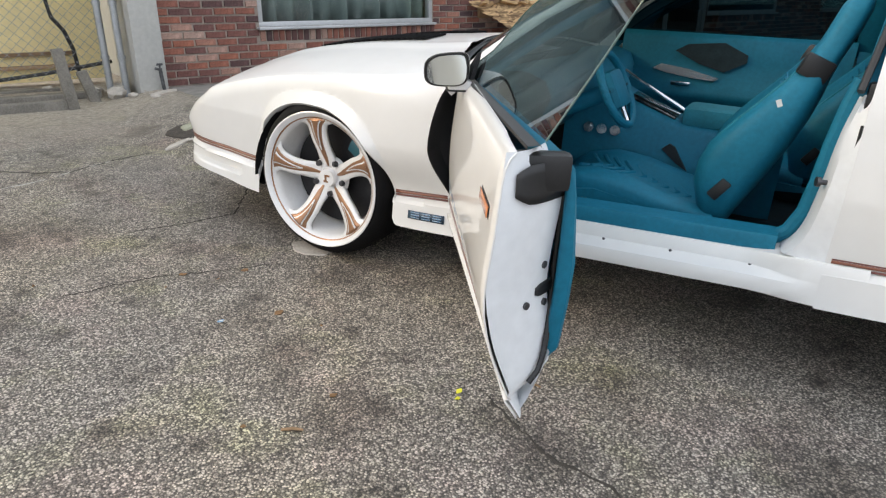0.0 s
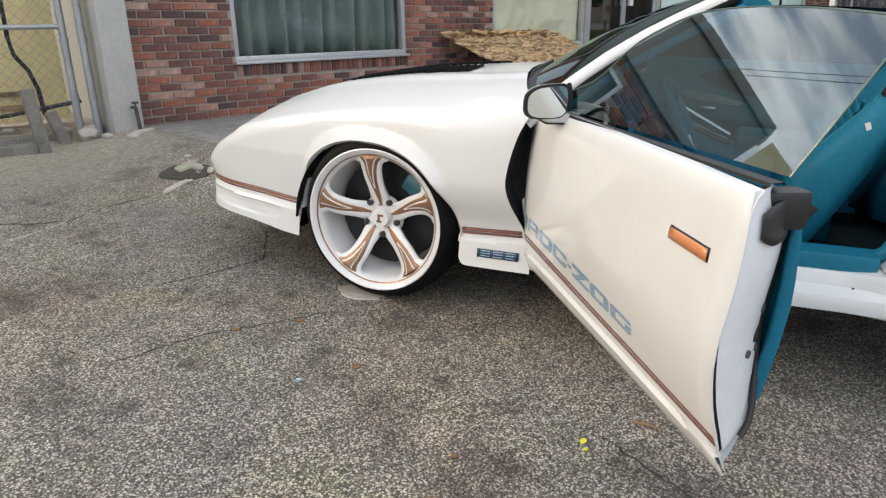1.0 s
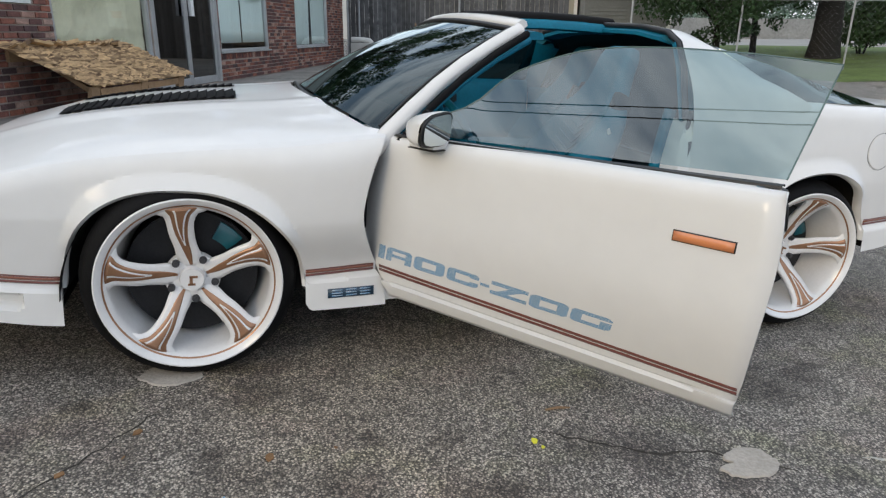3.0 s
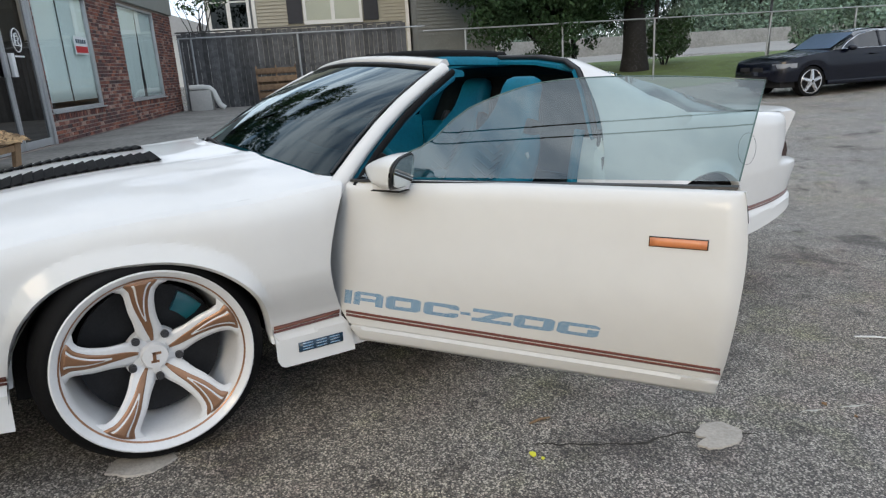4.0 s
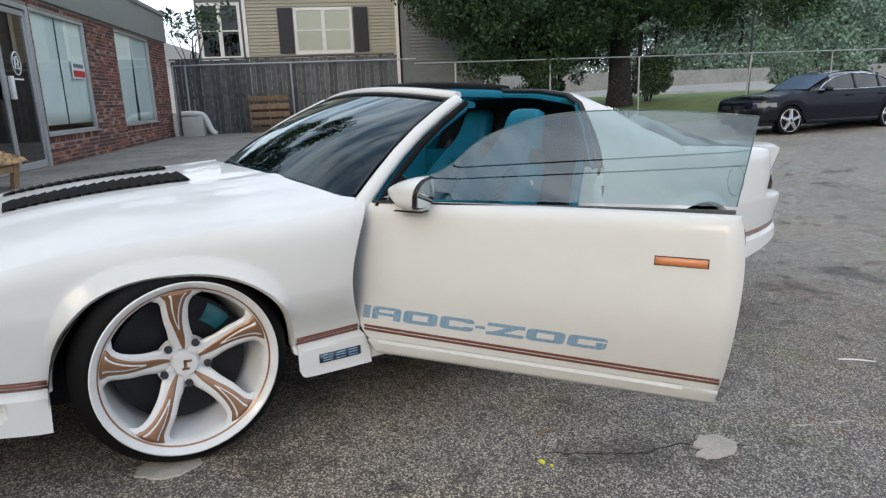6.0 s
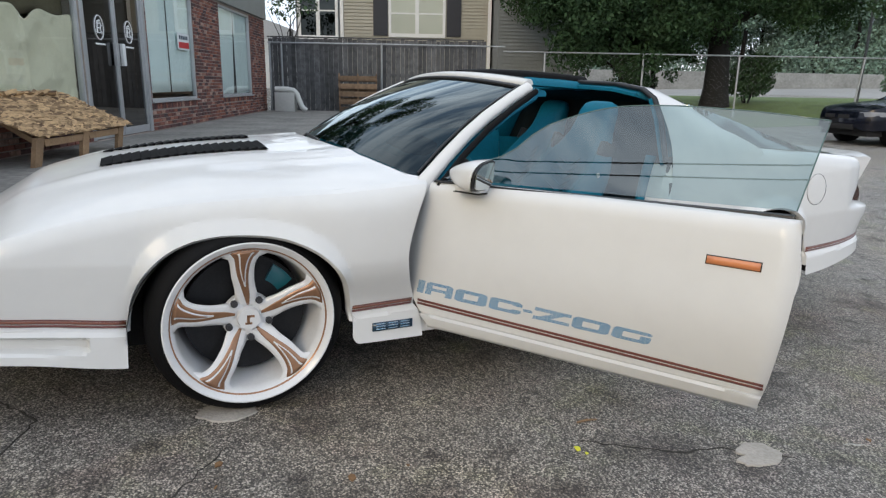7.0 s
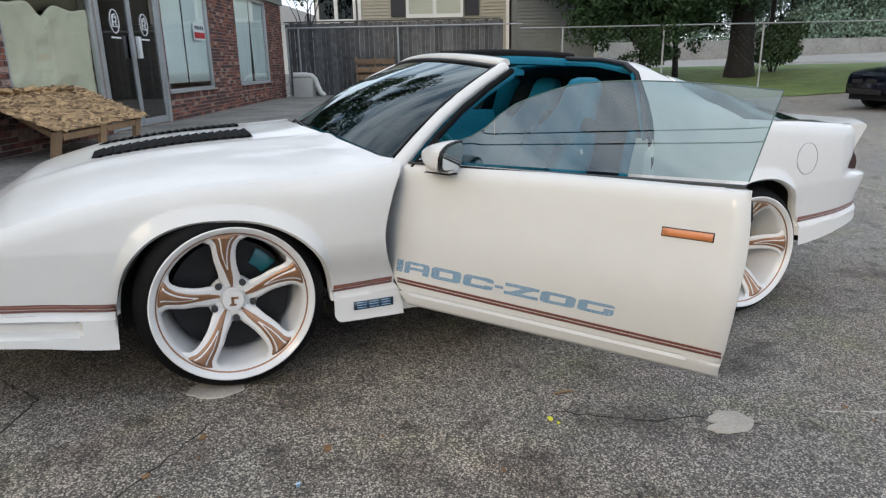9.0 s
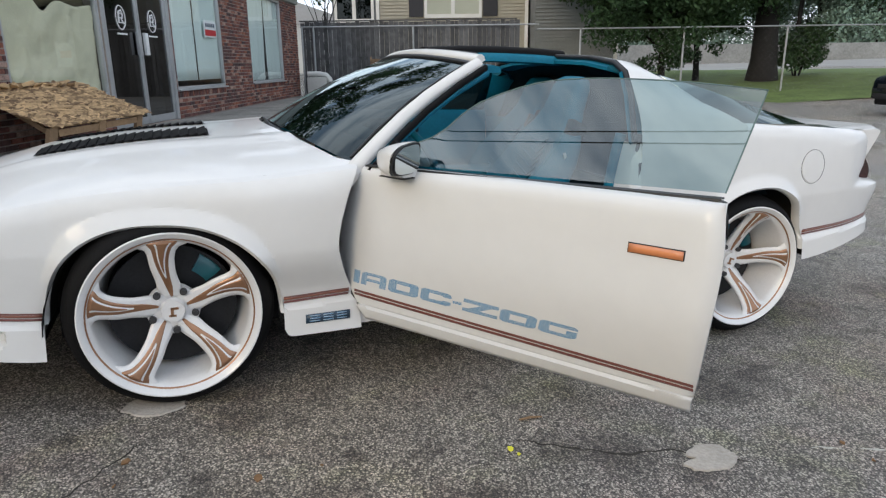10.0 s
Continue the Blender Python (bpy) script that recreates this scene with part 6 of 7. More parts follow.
v, f = slab([(-4.1, 7.0), (4.6, 7.0), (0.25, 9.2)], 7.6, lambda a, b, c: Vector((HX - 0.3 + c, a, b)))
link("roof", v, f, GREY_SIDING, house)
v, f = slab([(-7.5, 5.1), (-3.86, 5.1), (-3.86, 6.1)], 6.3, lambda a, b, c: Vector((HX - 2.3 + c, a, b)))
link("roof", v, f, GREY_SIDING, house)
for y0, y1, z0, z1, shutters in ((-1.85, 0.62, 3.15, 5.0, True), (2.80, 4.52, 3.0, 5.25, False)):
    w = box_ob("window", (HX - 0.10, y0, z0 - 0.06), (HX - 0.03, y1, z0 + 0.10), WHITE_TRIM, house)
    ym = (y0 + y1) / 2
    for nm, lo, hi in (("head", (HX - 0.10, y0, z1 - 0.12), (HX - 0.035, y1, z1)), ("jamb", (HX - 0.10, y0, z0 + 0.10), (HX - 0.035, y0 + 0.12, z1 - 0.12)), ("jamb", (HX - 0.10, y1 - 0.12, z0 + 0.10), (HX - 0.035, y1, z1 - 0.12)), ("mullion", (HX - 0.10, ym - 0.08, z0 + 0.10), (HX - 0.035, ym + 0.08, z1 - 0.12)), ("sash_bar", (HX - 0.09, y0 + 0.12, (z0 + z1) / 2 - 0.03), (HX - 0.03, ym - 0.08, (z0 + z1) / 2 + 0.03)), ("sash_bar", (HX - 0.09, ym + 0.08, (z0 + z1) / 2 - 0.03), (HX - 0.03, y1 - 0.12, (z0 + z1) / 2 + 0.03))):
        box_ob(nm, lo, hi, WHITE_TRIM, w)
    link("pane", [(HX - 0.07, y0 + 0.1, z0 + 0.1), (HX - 0.07, y0 + 0.1, z1 - 0.1), (HX - 0.07, y1 - 0.1, z1 - 0.1), (HX - 0.07, y1 - 0.1, z0 + 0.1)], [(0, 1, 2, 3)], SHOP_GLASS if shutters else DARK_GLASS, w)
    if shutters:
        box_ob("blind", (HX - 0.064, y0 + 0.1, z0 + 0.1), (HX - 0.046, y1 - 0.1, z1 - 0.1), HOUSE_BLIND, w, "pale blind")
        for y in (y0 - 0.68, y1 + 0.04):
            box_ob("shutter", (HX - 0.09, y, z0), (HX - 0.03, y + 0.62, z1), SHUTTER, house, "dark louvred shutter")
    else:
        # near-black panel stands in for the unlit room behind the pane
        box_ob("unlit_room_panel", (HX - 0.064, y0 + 0.1, z0 + 0.1), (HX - 0.046, y1 - 0.1, z1 - 0.1), DARK, w)
shed = empty("white_house", label="far white house with a low gable roof", category="house")
box_ob("wall", (40, 5.6, 0.3), (46, 13, 3.6), WHITE_TRIM, shed)
v, f = slab([(5.2, 3.6), (13.4, 3.6), (9.3, 5.0)], 6.4, lambda a, b, c: Vector((39.8 + c, a, b)))
link("roof", v, f, ALU, shed)


# ---- lawn, road, far wall ----
def draped(name, x0, x1, y0, y1, lift, material, label, category, nx=24, ny=40):
    rows = [[(x0 + (x1 - x0) * i / nx, y0 + (y1 - y0) * j / ny, ground_z(x0 + (x1 - x0) * i / nx, y0 + (y1 - y0) * j / ny) + lift) for i in range(nx + 1)] for j in range(ny + 1)]
    v, f = grid(rows)
    return tagged(link(name, v, f, material), label, category, kind="structure")


draped("lawn", 16.6, 34, -60, -3.0, 0.03, GRASS, "mown green lawn beyond the lot", "lawn")
draped("road", 34.2, 47, -90, 30, 0.02, ROAD, "pale concrete road beyond the lawn", "road")
tagged(box_ob("far_wall", (48, -120, 0.5), (48.6, -6, 2.35), WALL_CONCRETE, bevel=0.05), "long low concrete wall along the road", "wall", kind="structure")

# ---- trees ----
def leaf_cloud(name, clumps, per, size, material, parent, seed, kind_label="", flat=0.75):
    """Many small leaf quads gathered into clumps with gaps between."""
    g = np.random.default_rng(seed)
    V, F = [], []
    for (cx, cy, cz, r) in clumps:
        n = int(per * (r**2))
        d = g.normal(size=(n, 3))
        d /= np.linalg.norm(d, axis=1)[:, None]
        p = np.array([cx, cy, cz]) + d * (r * g.uniform(0.25, 1.0, (n, 1)) ** 0.6) * np.array([1, 1, flat])
        a = g.normal(size=(n, 3))
        a /= np.linalg.norm(a, axis=1)[:, None]
        b = np.cross(a, g.normal(size=(n, 3)))
        b /= np.linalg.norm(b, axis=1)[:, None]
        s = size * g.uniform(0.6, 1.4, (n, 1))
        quad = np.stack([p - a * s, p + b * s * 0.5, p + a * s, p - b * s * 0.5], 1).reshape(-1, 3)
        base = len(V)
        V.extend(map(tuple, quad))
        F.extend([(base + 4 * k, base + 4 * k + 1, base + 4 * k + 2, base + 4 * k + 3) for k in range(n)])
    me = bpy.data.meshes.new(name)
    me.from_pydata(V, [], F)
    me.materials.append(material)
    ob = new(name, me)
    ob.parent = parent
    if kind_label:
        ob["label"] = kind_label
    return ob


def tree(x, y, height, trunk_r, crown, label, seed, per=820, size=0.070, material=None, limbs=7, fork=0.35):
    z = ground_z(x, y)
    root = empty("tree", pose(x, y, z), label, "tree")
    rnd = random.Random(seed)
    bm = bmesh.new()
    pts, rad = [], []
    for k in range(9):
        t = k / 8
        pts.append((0.25 * math.sin(2.2 * t + seed) * t, 0.2 * math.sin(3 * t) * t, -0.3 + t * height * 0.8))
        rad.append(trunk_r * (1.25 if k == 0 else 1.0) * (1 - 0.75 * t))
    tube(bm, pts, rad, 14)
    for k in range(limbs):
        t0 = rnd.uniform(fork, 0.75)
        p0 = Vector(pts[int(t0 * 8)])
        c = rnd.choice(crown)
        p1 = Vector(c[:3]) - Vector((0, 0, 0.3))
        mid = p0.lerp(p1, 0.5) + Vector((rnd.uniform(-0.4, 0.4), rnd.uniform(-0.4, 0.4), 0.4))
        tube(bm, [p0, p0.lerp(mid, 0.6), mid, p1], [trunk_r * 0.4, trunk_r * 0.3, trunk_r * 0.22, trunk_r * 0.06], 8)
    part("trunk", bm, BARK, root, sharp=60)
    leaf_cloud("crown", crown, per, size, material or LEAF, root, seed)
    return root


rnd = random.Random(11)


def blob(cx, cy, cz, rx, ry, rz, n, r0, r1, seed):
    q = random.Random(seed)
    return [(cx + q.uniform(-rx, rx), cy + q.uniform(-ry, ry), cz + q.uniform(-rz, rz), q.uniform(r0, r1)) for _ in range(n)]


crown = blob(0, 1.0, 6.2, 4.0, 6.5, 2.6, 56, 0.9, 1.6, 5) + blob(-1.6, 3.6, 3.5, 2.0, 3.6, 0.9, 34, 0.5, 1.0, 6) + blob(-1, -3.0, 4.0, 2.5, 3.4, 0.9, 24, 0.5, 1.0, 7)
tree(21.8, -11.4, 10.0, 0.48, crown, "large shade tree with a dark spreading crown by the fence", 3)
crown = blob(0, 0, 3.4, 1.5, 2.2, 1.5, 28, 0.5, 1.0, 8) + blob(-0.5, 0.6, 2.3, 1.0, 1.6, 0.7, 16, 0.35, 0.7, 28) + blob(-0.3, 0.3, 1.3, 0.8, 1.3, 0.6, 12, 0.3, 0.6, 38)
tree(20.6, -7.6, 5.5, 0.13, crown, "slender dark tree growing along the fence", 5)
crown = blob(0, 0, 3.8, 1.4, 2.0, 1.6, 26, 0.5, 1.0, 9) + blob(-0.3, -0.2, 2.2, 0.9, 1.3, 0.6, 14, 0.3, 0.6, 29) + blob(-0.3, 0.6, 1.2, 0.8, 0.9, 0.5, 9, 0.25, 0.5, 39)
tree(22.6, -9.4, 6.0, 0.12, crown, "slender dark tree growing along the fence", 6)
crown = blob(0, 0, 3.7, 0.8, 1.2, 0.5, 7, 0.35, 0.6, 10)
tree(23.5, 4.0, 4.2, 0.07, crown, "thin sapling with a loose crown behind the fence", 7, per=420, size=0.075)

for k, (x, y) in enumerate(((25.0, 8.5), (31.0, 13.0), (22.0, 15.0))):
    crown = blob(0, 0, 12.5, 3.6, 3.8, 4.2, 34, 1.0, 1.9, 40 + k)
    tree(x, y, 16.0, 0.35, crown, "tall shade tree rising behind the shop roof", 50 + k, per=120, size=0.17)


def shrub(x, y, r, h, label, seed, material=None, size=0.06, per=700):
    z = ground_z(x, y)
    root = empty("shrub", pose(x, y, z), label, "shrub")
    bm = bmesh.new()
    for k in range(5):
        a = 2 * math.pi * k / 5
        tube(bm, [(0.05 * math.cos(a), 0.05 * math.sin(a), -0.1), (r * 0.4 * math.cos(a), r * 0.4 * math.sin(a), h * 0.5)], [0.03, 0.015], 6)
    part("stem", bm, BARK, root)
    leaf_cloud("crown", blob(0, 0, h * 0.55, r * 0.55, r * 0.55, h * 0.3, 12, r * 0.4, r * 0.6, seed), per, size, material or LEAF, root, seed)
    return root


shrub(22.5, -12.9, 1.0, 2.0, "rounded dark green shrub on the lawn", 12, None, 0.075, 1500)
shrub(21.0, -19.5, 1.5, 2.9, "pale flowering shrub behind the parked car", 13, HAZY_LEAF, 0.09, 300)
shrub(20.4, -17.3, 1.0, 1.8, "loose green shrub along the fence", 14, HAZY_LEAF, 0.08, 350)
woods = empty("woodland", label="dense green woodland behind the road", category="woods", kind="stuff")
g = random.Random(21)
cl = [(53 + g.uniform(0, 14), g.uniform(-95, 6), 1.2 + 11.5 * g.random() ** 0.8, g.uniform(1.4, 2.9)) for _ in range(900)]
leaf_cloud("woodland_leaves", cl, 150, 0.145, HAZY_LEAF, woods, 22)
bm = bmesh.new()
for k in range(60):
    x, y = 54 + g.uniform(0, 12), g.uniform(-90, 4)
    tube(bm, [(x, y, 0.8), (x + g.uniform(-0.5, 0.5), y, 6), (x + g.uniform(-1, 1), y, 12)], [0.22, 0.16, 0.06], 6)
part("woodland_trunks", bm, BARK, woods)
bm = bmesh.new()
rod(bm, (24.0, -18.17, 0.5), (24.0, -18.32, 8.5), 0.055, 10)
tagged(part("utility_pole", bm, GREY_WOOD), "slim pale grey utility pole standing beyond the fence", "pole")

# ---- wires beyond the yard ----
pole = empty("power_line", label="two thin black overhead wires strung between wooden poles", category="wire")
for x, y in ((3.49, 14.54), (-26.26, -31.72)):
    bm = bmesh.new()
    rod(bm, (x, y, ground_z(x, y) - 0.1), (x, y, 9.0), 0.13, 12, 0.10)
    part("post", bm, BARK, pole)
for off in (0.0, 0.13):
    bm = bmesh.new()
    tube(bm, [(3.49 - 29.75 * k / 40 - 0.84 * off, 14.54 - 46.26 * k / 40 + 0.54 * off, 8.8 - 0.30 * math.sin(math.pi * k / 40)) for k in range(41)], 0.006, 6)
    part("wire", bm, BLACK, pole)

sign2 = empty("roadside_sign", label="white and orange sign board standing beyond the lawn", category="sign")
z0 = ground_z(33, -11.6)
box_ob("panel", (33.0, -12.2, z0 + 0.55), (33.08, -11.0, z0 + 1.75), WHITE_BOARD, sign2)
box_ob("orange_band", (32.985, -12.0, z0 + 1.0), (32.996, -11.2, z0 + 1.35), AMBER, sign2, "orange band")
for yy in (-12.05, -11.15):
    bm = bmesh.new()
    rod(bm, (33.1, yy, z0 - 0.1), (33.1, yy, z0 + 1.75), 0.04, 8)
    part("post", bm, GALV, sign2)


# ---- cabin ----
def loops(name, rings, material, parent, label="", sharp=60, caps=True):
    """A closed skin through rings of equal length."""
    n = len(rings[0])
    v = [p for r in rings for p in r]
    f = [(i * n + k, i * n + (k + 1) % n, (i + 1) * n + (k + 1) % n, (i + 1) * n + k) for i in range(len(rings) - 1) for k in range(n)]
    if caps:
        f += [tuple(range(n)), tuple(range(len(v) - n, len(v)))]
    return link(name, v, f, material, parent, label, sharp)


box_ob("cabin_floor", (0.62, 0.10, 0.27), (2.12, 1.64, 0.30), CARPET, car, "dark carpet")
box_ob("firewall", (0.50, 0.06, 0.30), (0.60, 1.68, 0.84), DARK, car)
rows = [[(x, y, z) for x, z in ((0.66, 0.845), (0.74, 0.86), (0.85, 0.868), (0.93, 0.84), (0.96, 0.78), (0.92, 0.69), (0.84, 0.60), (0.70, 0.52))] for y in (0.14 + 1.46 * i / 16 for i in range(17))]
rows = [[(x - 0.10 * abs(y - MID) ** 2 + 0.02 * math.sin(y * 7), y, z + (0.035 * math.exp(-((y - 0.45) / 0.16) ** 2) if 0.75 < x else 0)) for x, y, z in r] for r in rows]
v, f = grid(rows)
link("dashboard", v, f, TEAL, car, "teal leather dashboard", sharp=70)
# console with armrest, shifter plate and three round dials
rings = []
for x, w, top in ((0.80, 0.14, 0.83), (0.95, 0.145, 0.775), (1.12, 0.14, 0.705), (1.30, 0.13, 0.645), (1.48, 0.13, 0.635), (1.66, 0.13, 0.62), (1.72, 0.12, 0.58)):
    rings.append([(x, MID + dy, z) for dy, z in ((-w, 0.30), (-w, top - 0.03), (-w + 0.03, top), (w - 0.03, top), (w, top - 0.03), (w, 0.30))])
console = loops("console", rings, TEAL, car, "teal leather centre console")
bm = bmesh.new()
box(bm, (1.30, MID - 0.11, 0.635), (1.68, MID + 0.11, 0.715), bevel=0.025)
part("armrest", bm, TEAL_SUEDE, console)
bm = bmesh.new()
box(bm, (-0.11, -0.105, 0.0), (0.11, 0.04, 0.012), pose(1.17, MID, 0.690, 0, 19), bevel=0.005)
part("shifter_plate", bm, GLOSS_BLACK, console, "dark shifter plate")
bm = bmesh.new()
tube(bm, [(0.985, MID + 0.105, 0.815), (1.12, MID + 0.105, 0.745), (1.279, MID + 0.105, 0.668)], 0.008, 8)
part("chrome_strip", bm, CHROME, console)
for x in (0.92, 0.98, 1.04):
    bm = bmesh.new()
    rod(bm, (x, MID - 0.165, 0.585), (x, MID - 0.135, 0.585), 0.023, 18)
    rod(bm, (x, MID - 0.168, 0.585), (x, MID - 0.16, 0.585), 0.014, 18)
    part("dial", bm, CHROME, console, "chrome ringed dial")
v, f = slab([(1.247, 0.532), (1.277, 0.558), (1.300, 0.548), (1.365, 0.452), (1.317, 0.477)], 0.012, lambda a, b, c: Vector((a, MID - 0.132 - c, b)))
link("belt_buckle", v, f, BLACK, console, "black belt buckle")


def seat(y0, near, back=0.0):
    TOPS = [(0.90, 0.450), (0.95, 0.492), (1.08, 0.528), (1.22, 0.512), (1.38, 0.466), (1.54, 0.440)]
    rings = []
    for x, w, bot in ((0.90, 0.16, 0.40), (0.92, 0.20, 0.385), (0.97, 0.228, 0.375), (1.08, 0.242, 0.37), (1.22, 0.248, 0.37), (1.38, 0.248, 0.37), (1.54, 0.235, 0.37)):
        top = lerp(TOPS, x)
        r = []
        for k in range(36):
            a = 2 * math.pi * k / 36
            cy, cz = math.cos(a), math.sin(a)
            yy = w * math.copysign(abs(cy) ** 0.5, cy)
            zz = (top + bot) / 2 + (top - bot) / 2 * math.copysign(abs(cz) ** 0.55, cz)
            if cz > 0:
                zz -= 0.040 * (1 - min(1.0, abs(yy) / 0.16) ** 4)
            r.append((x, y0 + yy, zz))
        rings.append(r)
    cushion = loops("seat", rings, TEAL, car, "teal leather sport seat", 70)
    for k in range(9):
        x = 1.06 + 0.046 * k
        bm = bmesh.new()
        zc = lerp(TOPS, x) - 0.040
        tube(bm, [(x - 0.06, y0 - 0.105, zc + 0.012), (x - 0.03, y0 - 0.05, zc + 0.002), (x, y0, zc), (x - 0.03, y0 + 0.05, zc + 0.002), (x - 0.06, y0 + 0.105, zc + 0.012)], 0.009, 6)
        part("quilting", bm, TEAL, cushion)
    # wrapped back: bolsters forward, narrow one-piece head
    SPINE = [(0.40, 1.545, 0.045, 0.20, 0.0), (0.44, 1.535, 0.070, 0.232, 0.02), (0.53, 1.542, 0.108, 0.252, 0.07), (0.60, 1.560, 0.124, 0.260, 0.09), (0.67, 1.588, 0.128, 0.263, 0.095), (0.74, 1.628, 0.118, 0.262, 0.085), (0.81, 1.672, 0.100, 0.256, 0.06), (0.88, 1.712, 0.078, 0.240, 0.035), (0.94, 1.742, 0.060, 0.212, 0.02), (0.99, 1.766, 0.050, 0.176, 0.012), (1.04, 1.788, 0.047, 0.148, 0.008), (1.09, 1.806, 0.048, 0.134, 0.006), (1.15, 1.824, 0.046, 0.126, 0.004), (1.185, 1.834, 0.036, 0.110, 0.002), (1.20, 1.838, 0.016, 0.07, 0.0)]
    rings = []
    for i, (z, x, d, w, dip) in enumerate(SPINE):
        p0, p1 = SPINE[max(0, i - 1)], SPINE[min(len(SPINE) - 1, i + 1)]
        t = Vector((p1[1] - p0[1], 0, p1[0] - p0[0])).normalized()
        nrm = Vector((-1, 0, 0.10)).normalized()
        r = []
        for k in range(40):
            a = 2 * math.pi * k / 40
            cy, cd = math.cos(a), math.sin(a)
            yy = w * math.copysign(abs(cy) ** 0.55, cy)
            dd = d * math.copysign(abs(cd) ** 0.6, cd)
            if cd > 0:
                dd -= 1.3 * dip * (1 - min(1.0, abs(yy) / (0.70 * w)) ** 3)
            r.append(Vector((x, y0 + yy, z)) + nrm * dd)
        rings.append(r)
    loops("backrest", rings, TEAL, cushion, "", 70)
    for sd in (-1, 1):
        bm = bmesh.new()
        tube(bm, [(x - d * 0.72 * 0.9, y0 + sd * w * 0.80, z + d * 0.30) for z, x, d, w, dip in SPINE[2:9]], 0.0045, 6)
        part("welt", bm, TEAL_SUEDE, cushion)
    for k in range(10):
        z = 0.56 + 0.034 * k
        x, d, dip = lerp([(q[0], q[1]) for q in SPINE], z), lerp([(q[0], q[2]) for q in SPINE], z), lerp([(q[0], q[4]) for q in SPINE], z)
        xf = x - (d - 1.3 * dip) * 0.92
        bm = bmesh.new()
        tube(bm, [(xf - 0.012, y0 - 0.10, z + 0.05), (xf, y0, z), (xf - 0.012, y0 + 0.10, z + 0.05)], 0.0045, 6)
        part("quilting", bm, TEAL, cushion)
    for sd in (-1, 1):
        bm = bmesh.new()
        box(bm, (-0.050, -0.022, -0.034), (0.046, 0.022, 0.040), pose(1.748, y0 + sd * 0.190, 0.960, 0, 22, -12 * sd), bevel=0.012)
        part("belt_slot", bm, BLACK, cushion, "black belt slot")
        bm = bmesh.new()
        box(bm, (-0.040, -0.012, -0.020), (0.040, 0.012, 0.020), pose(1.545, y0 + sd * 0.250, 0.535, 0, -55), bevel=0.007)
        part("side_lever", bm, BLACK, cushion, "black recliner lever")
        v, f = slab([(0.99, 0.43), (1.10, 0.452), (1.22, 0.435), (1.34, 0.402), (1.56, 0.392), (1.575, 0.37), (1.30, 0.345), (1.0, 0.345)], 0.022, lambda a, b, c: Vector((a, y0 + sd * (0.228 + c), b)))
        link("side_trim", v, f, TEAL, cushion)
        for x in (1.06, 1.13, 1.17):
            box_ob("switch", (x, y0 + sd * 0.253 - 0.004, 0.398), (x + 0.026, y0 + sd * 0.253 + 0.004, 0.412), BLACK, cushion, "small black seat switch", bevel=0.002)
    if near:
        box_ob("tag", (-0.008, -0.002, -0.012), (0.008, 0.002, 0.012), WHITE_TRIM, cushion, "small white tag", m=pose(1.668, y0 - 0.248, 0.850, 0, -25, 10))
    bm = bmesh.new()
    box(bm, (0.98, y0 - 0.20, 0.30), (1.58, y0 + 0.20, 0.38), bevel=0.02)
    part("seat_base", bm, CARPET, cushion)
    cushion.location.x = back
    return cushion


seat(0.47, True)
seat(2 * MID - 0.47, False, 0.28)
# steering wheel
WHEEL_M = pose(1.075, 0.47, 0.80, 0, 62, 0)
bm = bmesh.new()
pts = [WHEEL_M @ Vector((0.150 * math.cos(2 * math.pi * k / 40), 0.165 * math.sin(2 * math.pi * k / 40), 0)) for k in range(41)]
tube(bm, pts, 0.016, 10)
sw = part("steering_wheel", bm, TEAL, car, "teal leather steering wheel")
bm = bmesh.new()
box(bm, (-0.075, -0.085, -0.03), (0.08, 0.085, 0.025), WHEEL_M, bevel=0.028)
part("wheel_pad", bm, TEAL, sw)
for a in (0.0, math.pi, math.pi / 2 * 1.0):
    bm = bmesh.new()
    d = Vector((math.sin(a) if a == math.pi / 2 else 0, math.cos(a) if a != math.pi / 2 else 0, 0))
    tube(bm, [WHEEL_M @ (d * 0.05), WHEEL_M @ (d * 0.10), WHEEL_M @ (d * 0.145)], [0.016, 0.011, 0.012], 8)
    part("wheel_spoke", bm, CHROME, sw)
bm = bmesh.new()
rod(bm, WHEEL_M @ Vector((0, 0, -0.02)), WHEEL_M @ Vector((0, 0, -0.22)), 0.035, 14)
part("steering_column", bm, TEAL, sw)

# far side: door skin, door card, window
rows = []
for i in range(25):
    x = 0.60 + 1.30 * i / 24
    top = lerp(SHOULDER, x)
    rows.append([skin(x, 0.31 + (top - 0.31) * j / 14) for j in range(15)])
v, f = grid(mirrored(rows))
far_door = link("far_door", v, f, PAINT, car, "closed white passenger door")
sol = far_door.modifiers.new("thickness", "SOLIDIFY")
sol.thickness, sol.offset = 0.006, 0
rows = []
for i in range(25):
    x = 0.80 + 1.12 * i / 24
    rows.append([(x, y, z + 0.02 * (x - 0.64)) for y, z in ((1.66, 0.345), (1.625, 0.37), (1.61, 0.59), (1.56, 0.625), (1.55, 0.665), (1.60, 0.70), (1.615, 0.82), (1.625, 0.92), (1.645, 0.955), (1.70, 0.955))])
v, f = grid(rows)
link("door_card", v, f, TEAL, far_door, "teal leather door card", sharp=70)
v, f = slab([(1.09, 0.872), (1.15, 0.91), (1.33, 0.93), (1.45, 0.878), (1.45, 0.84), (1.35, 0.785), (1.22, 0.815)], 0.008, lambda a, b, c: Vector((a, 1.607 + 0.10 * (b - 0.85) - c, b)))
link("speaker_patch", v, f, CARPET, far_door, "dark speaker cloth")
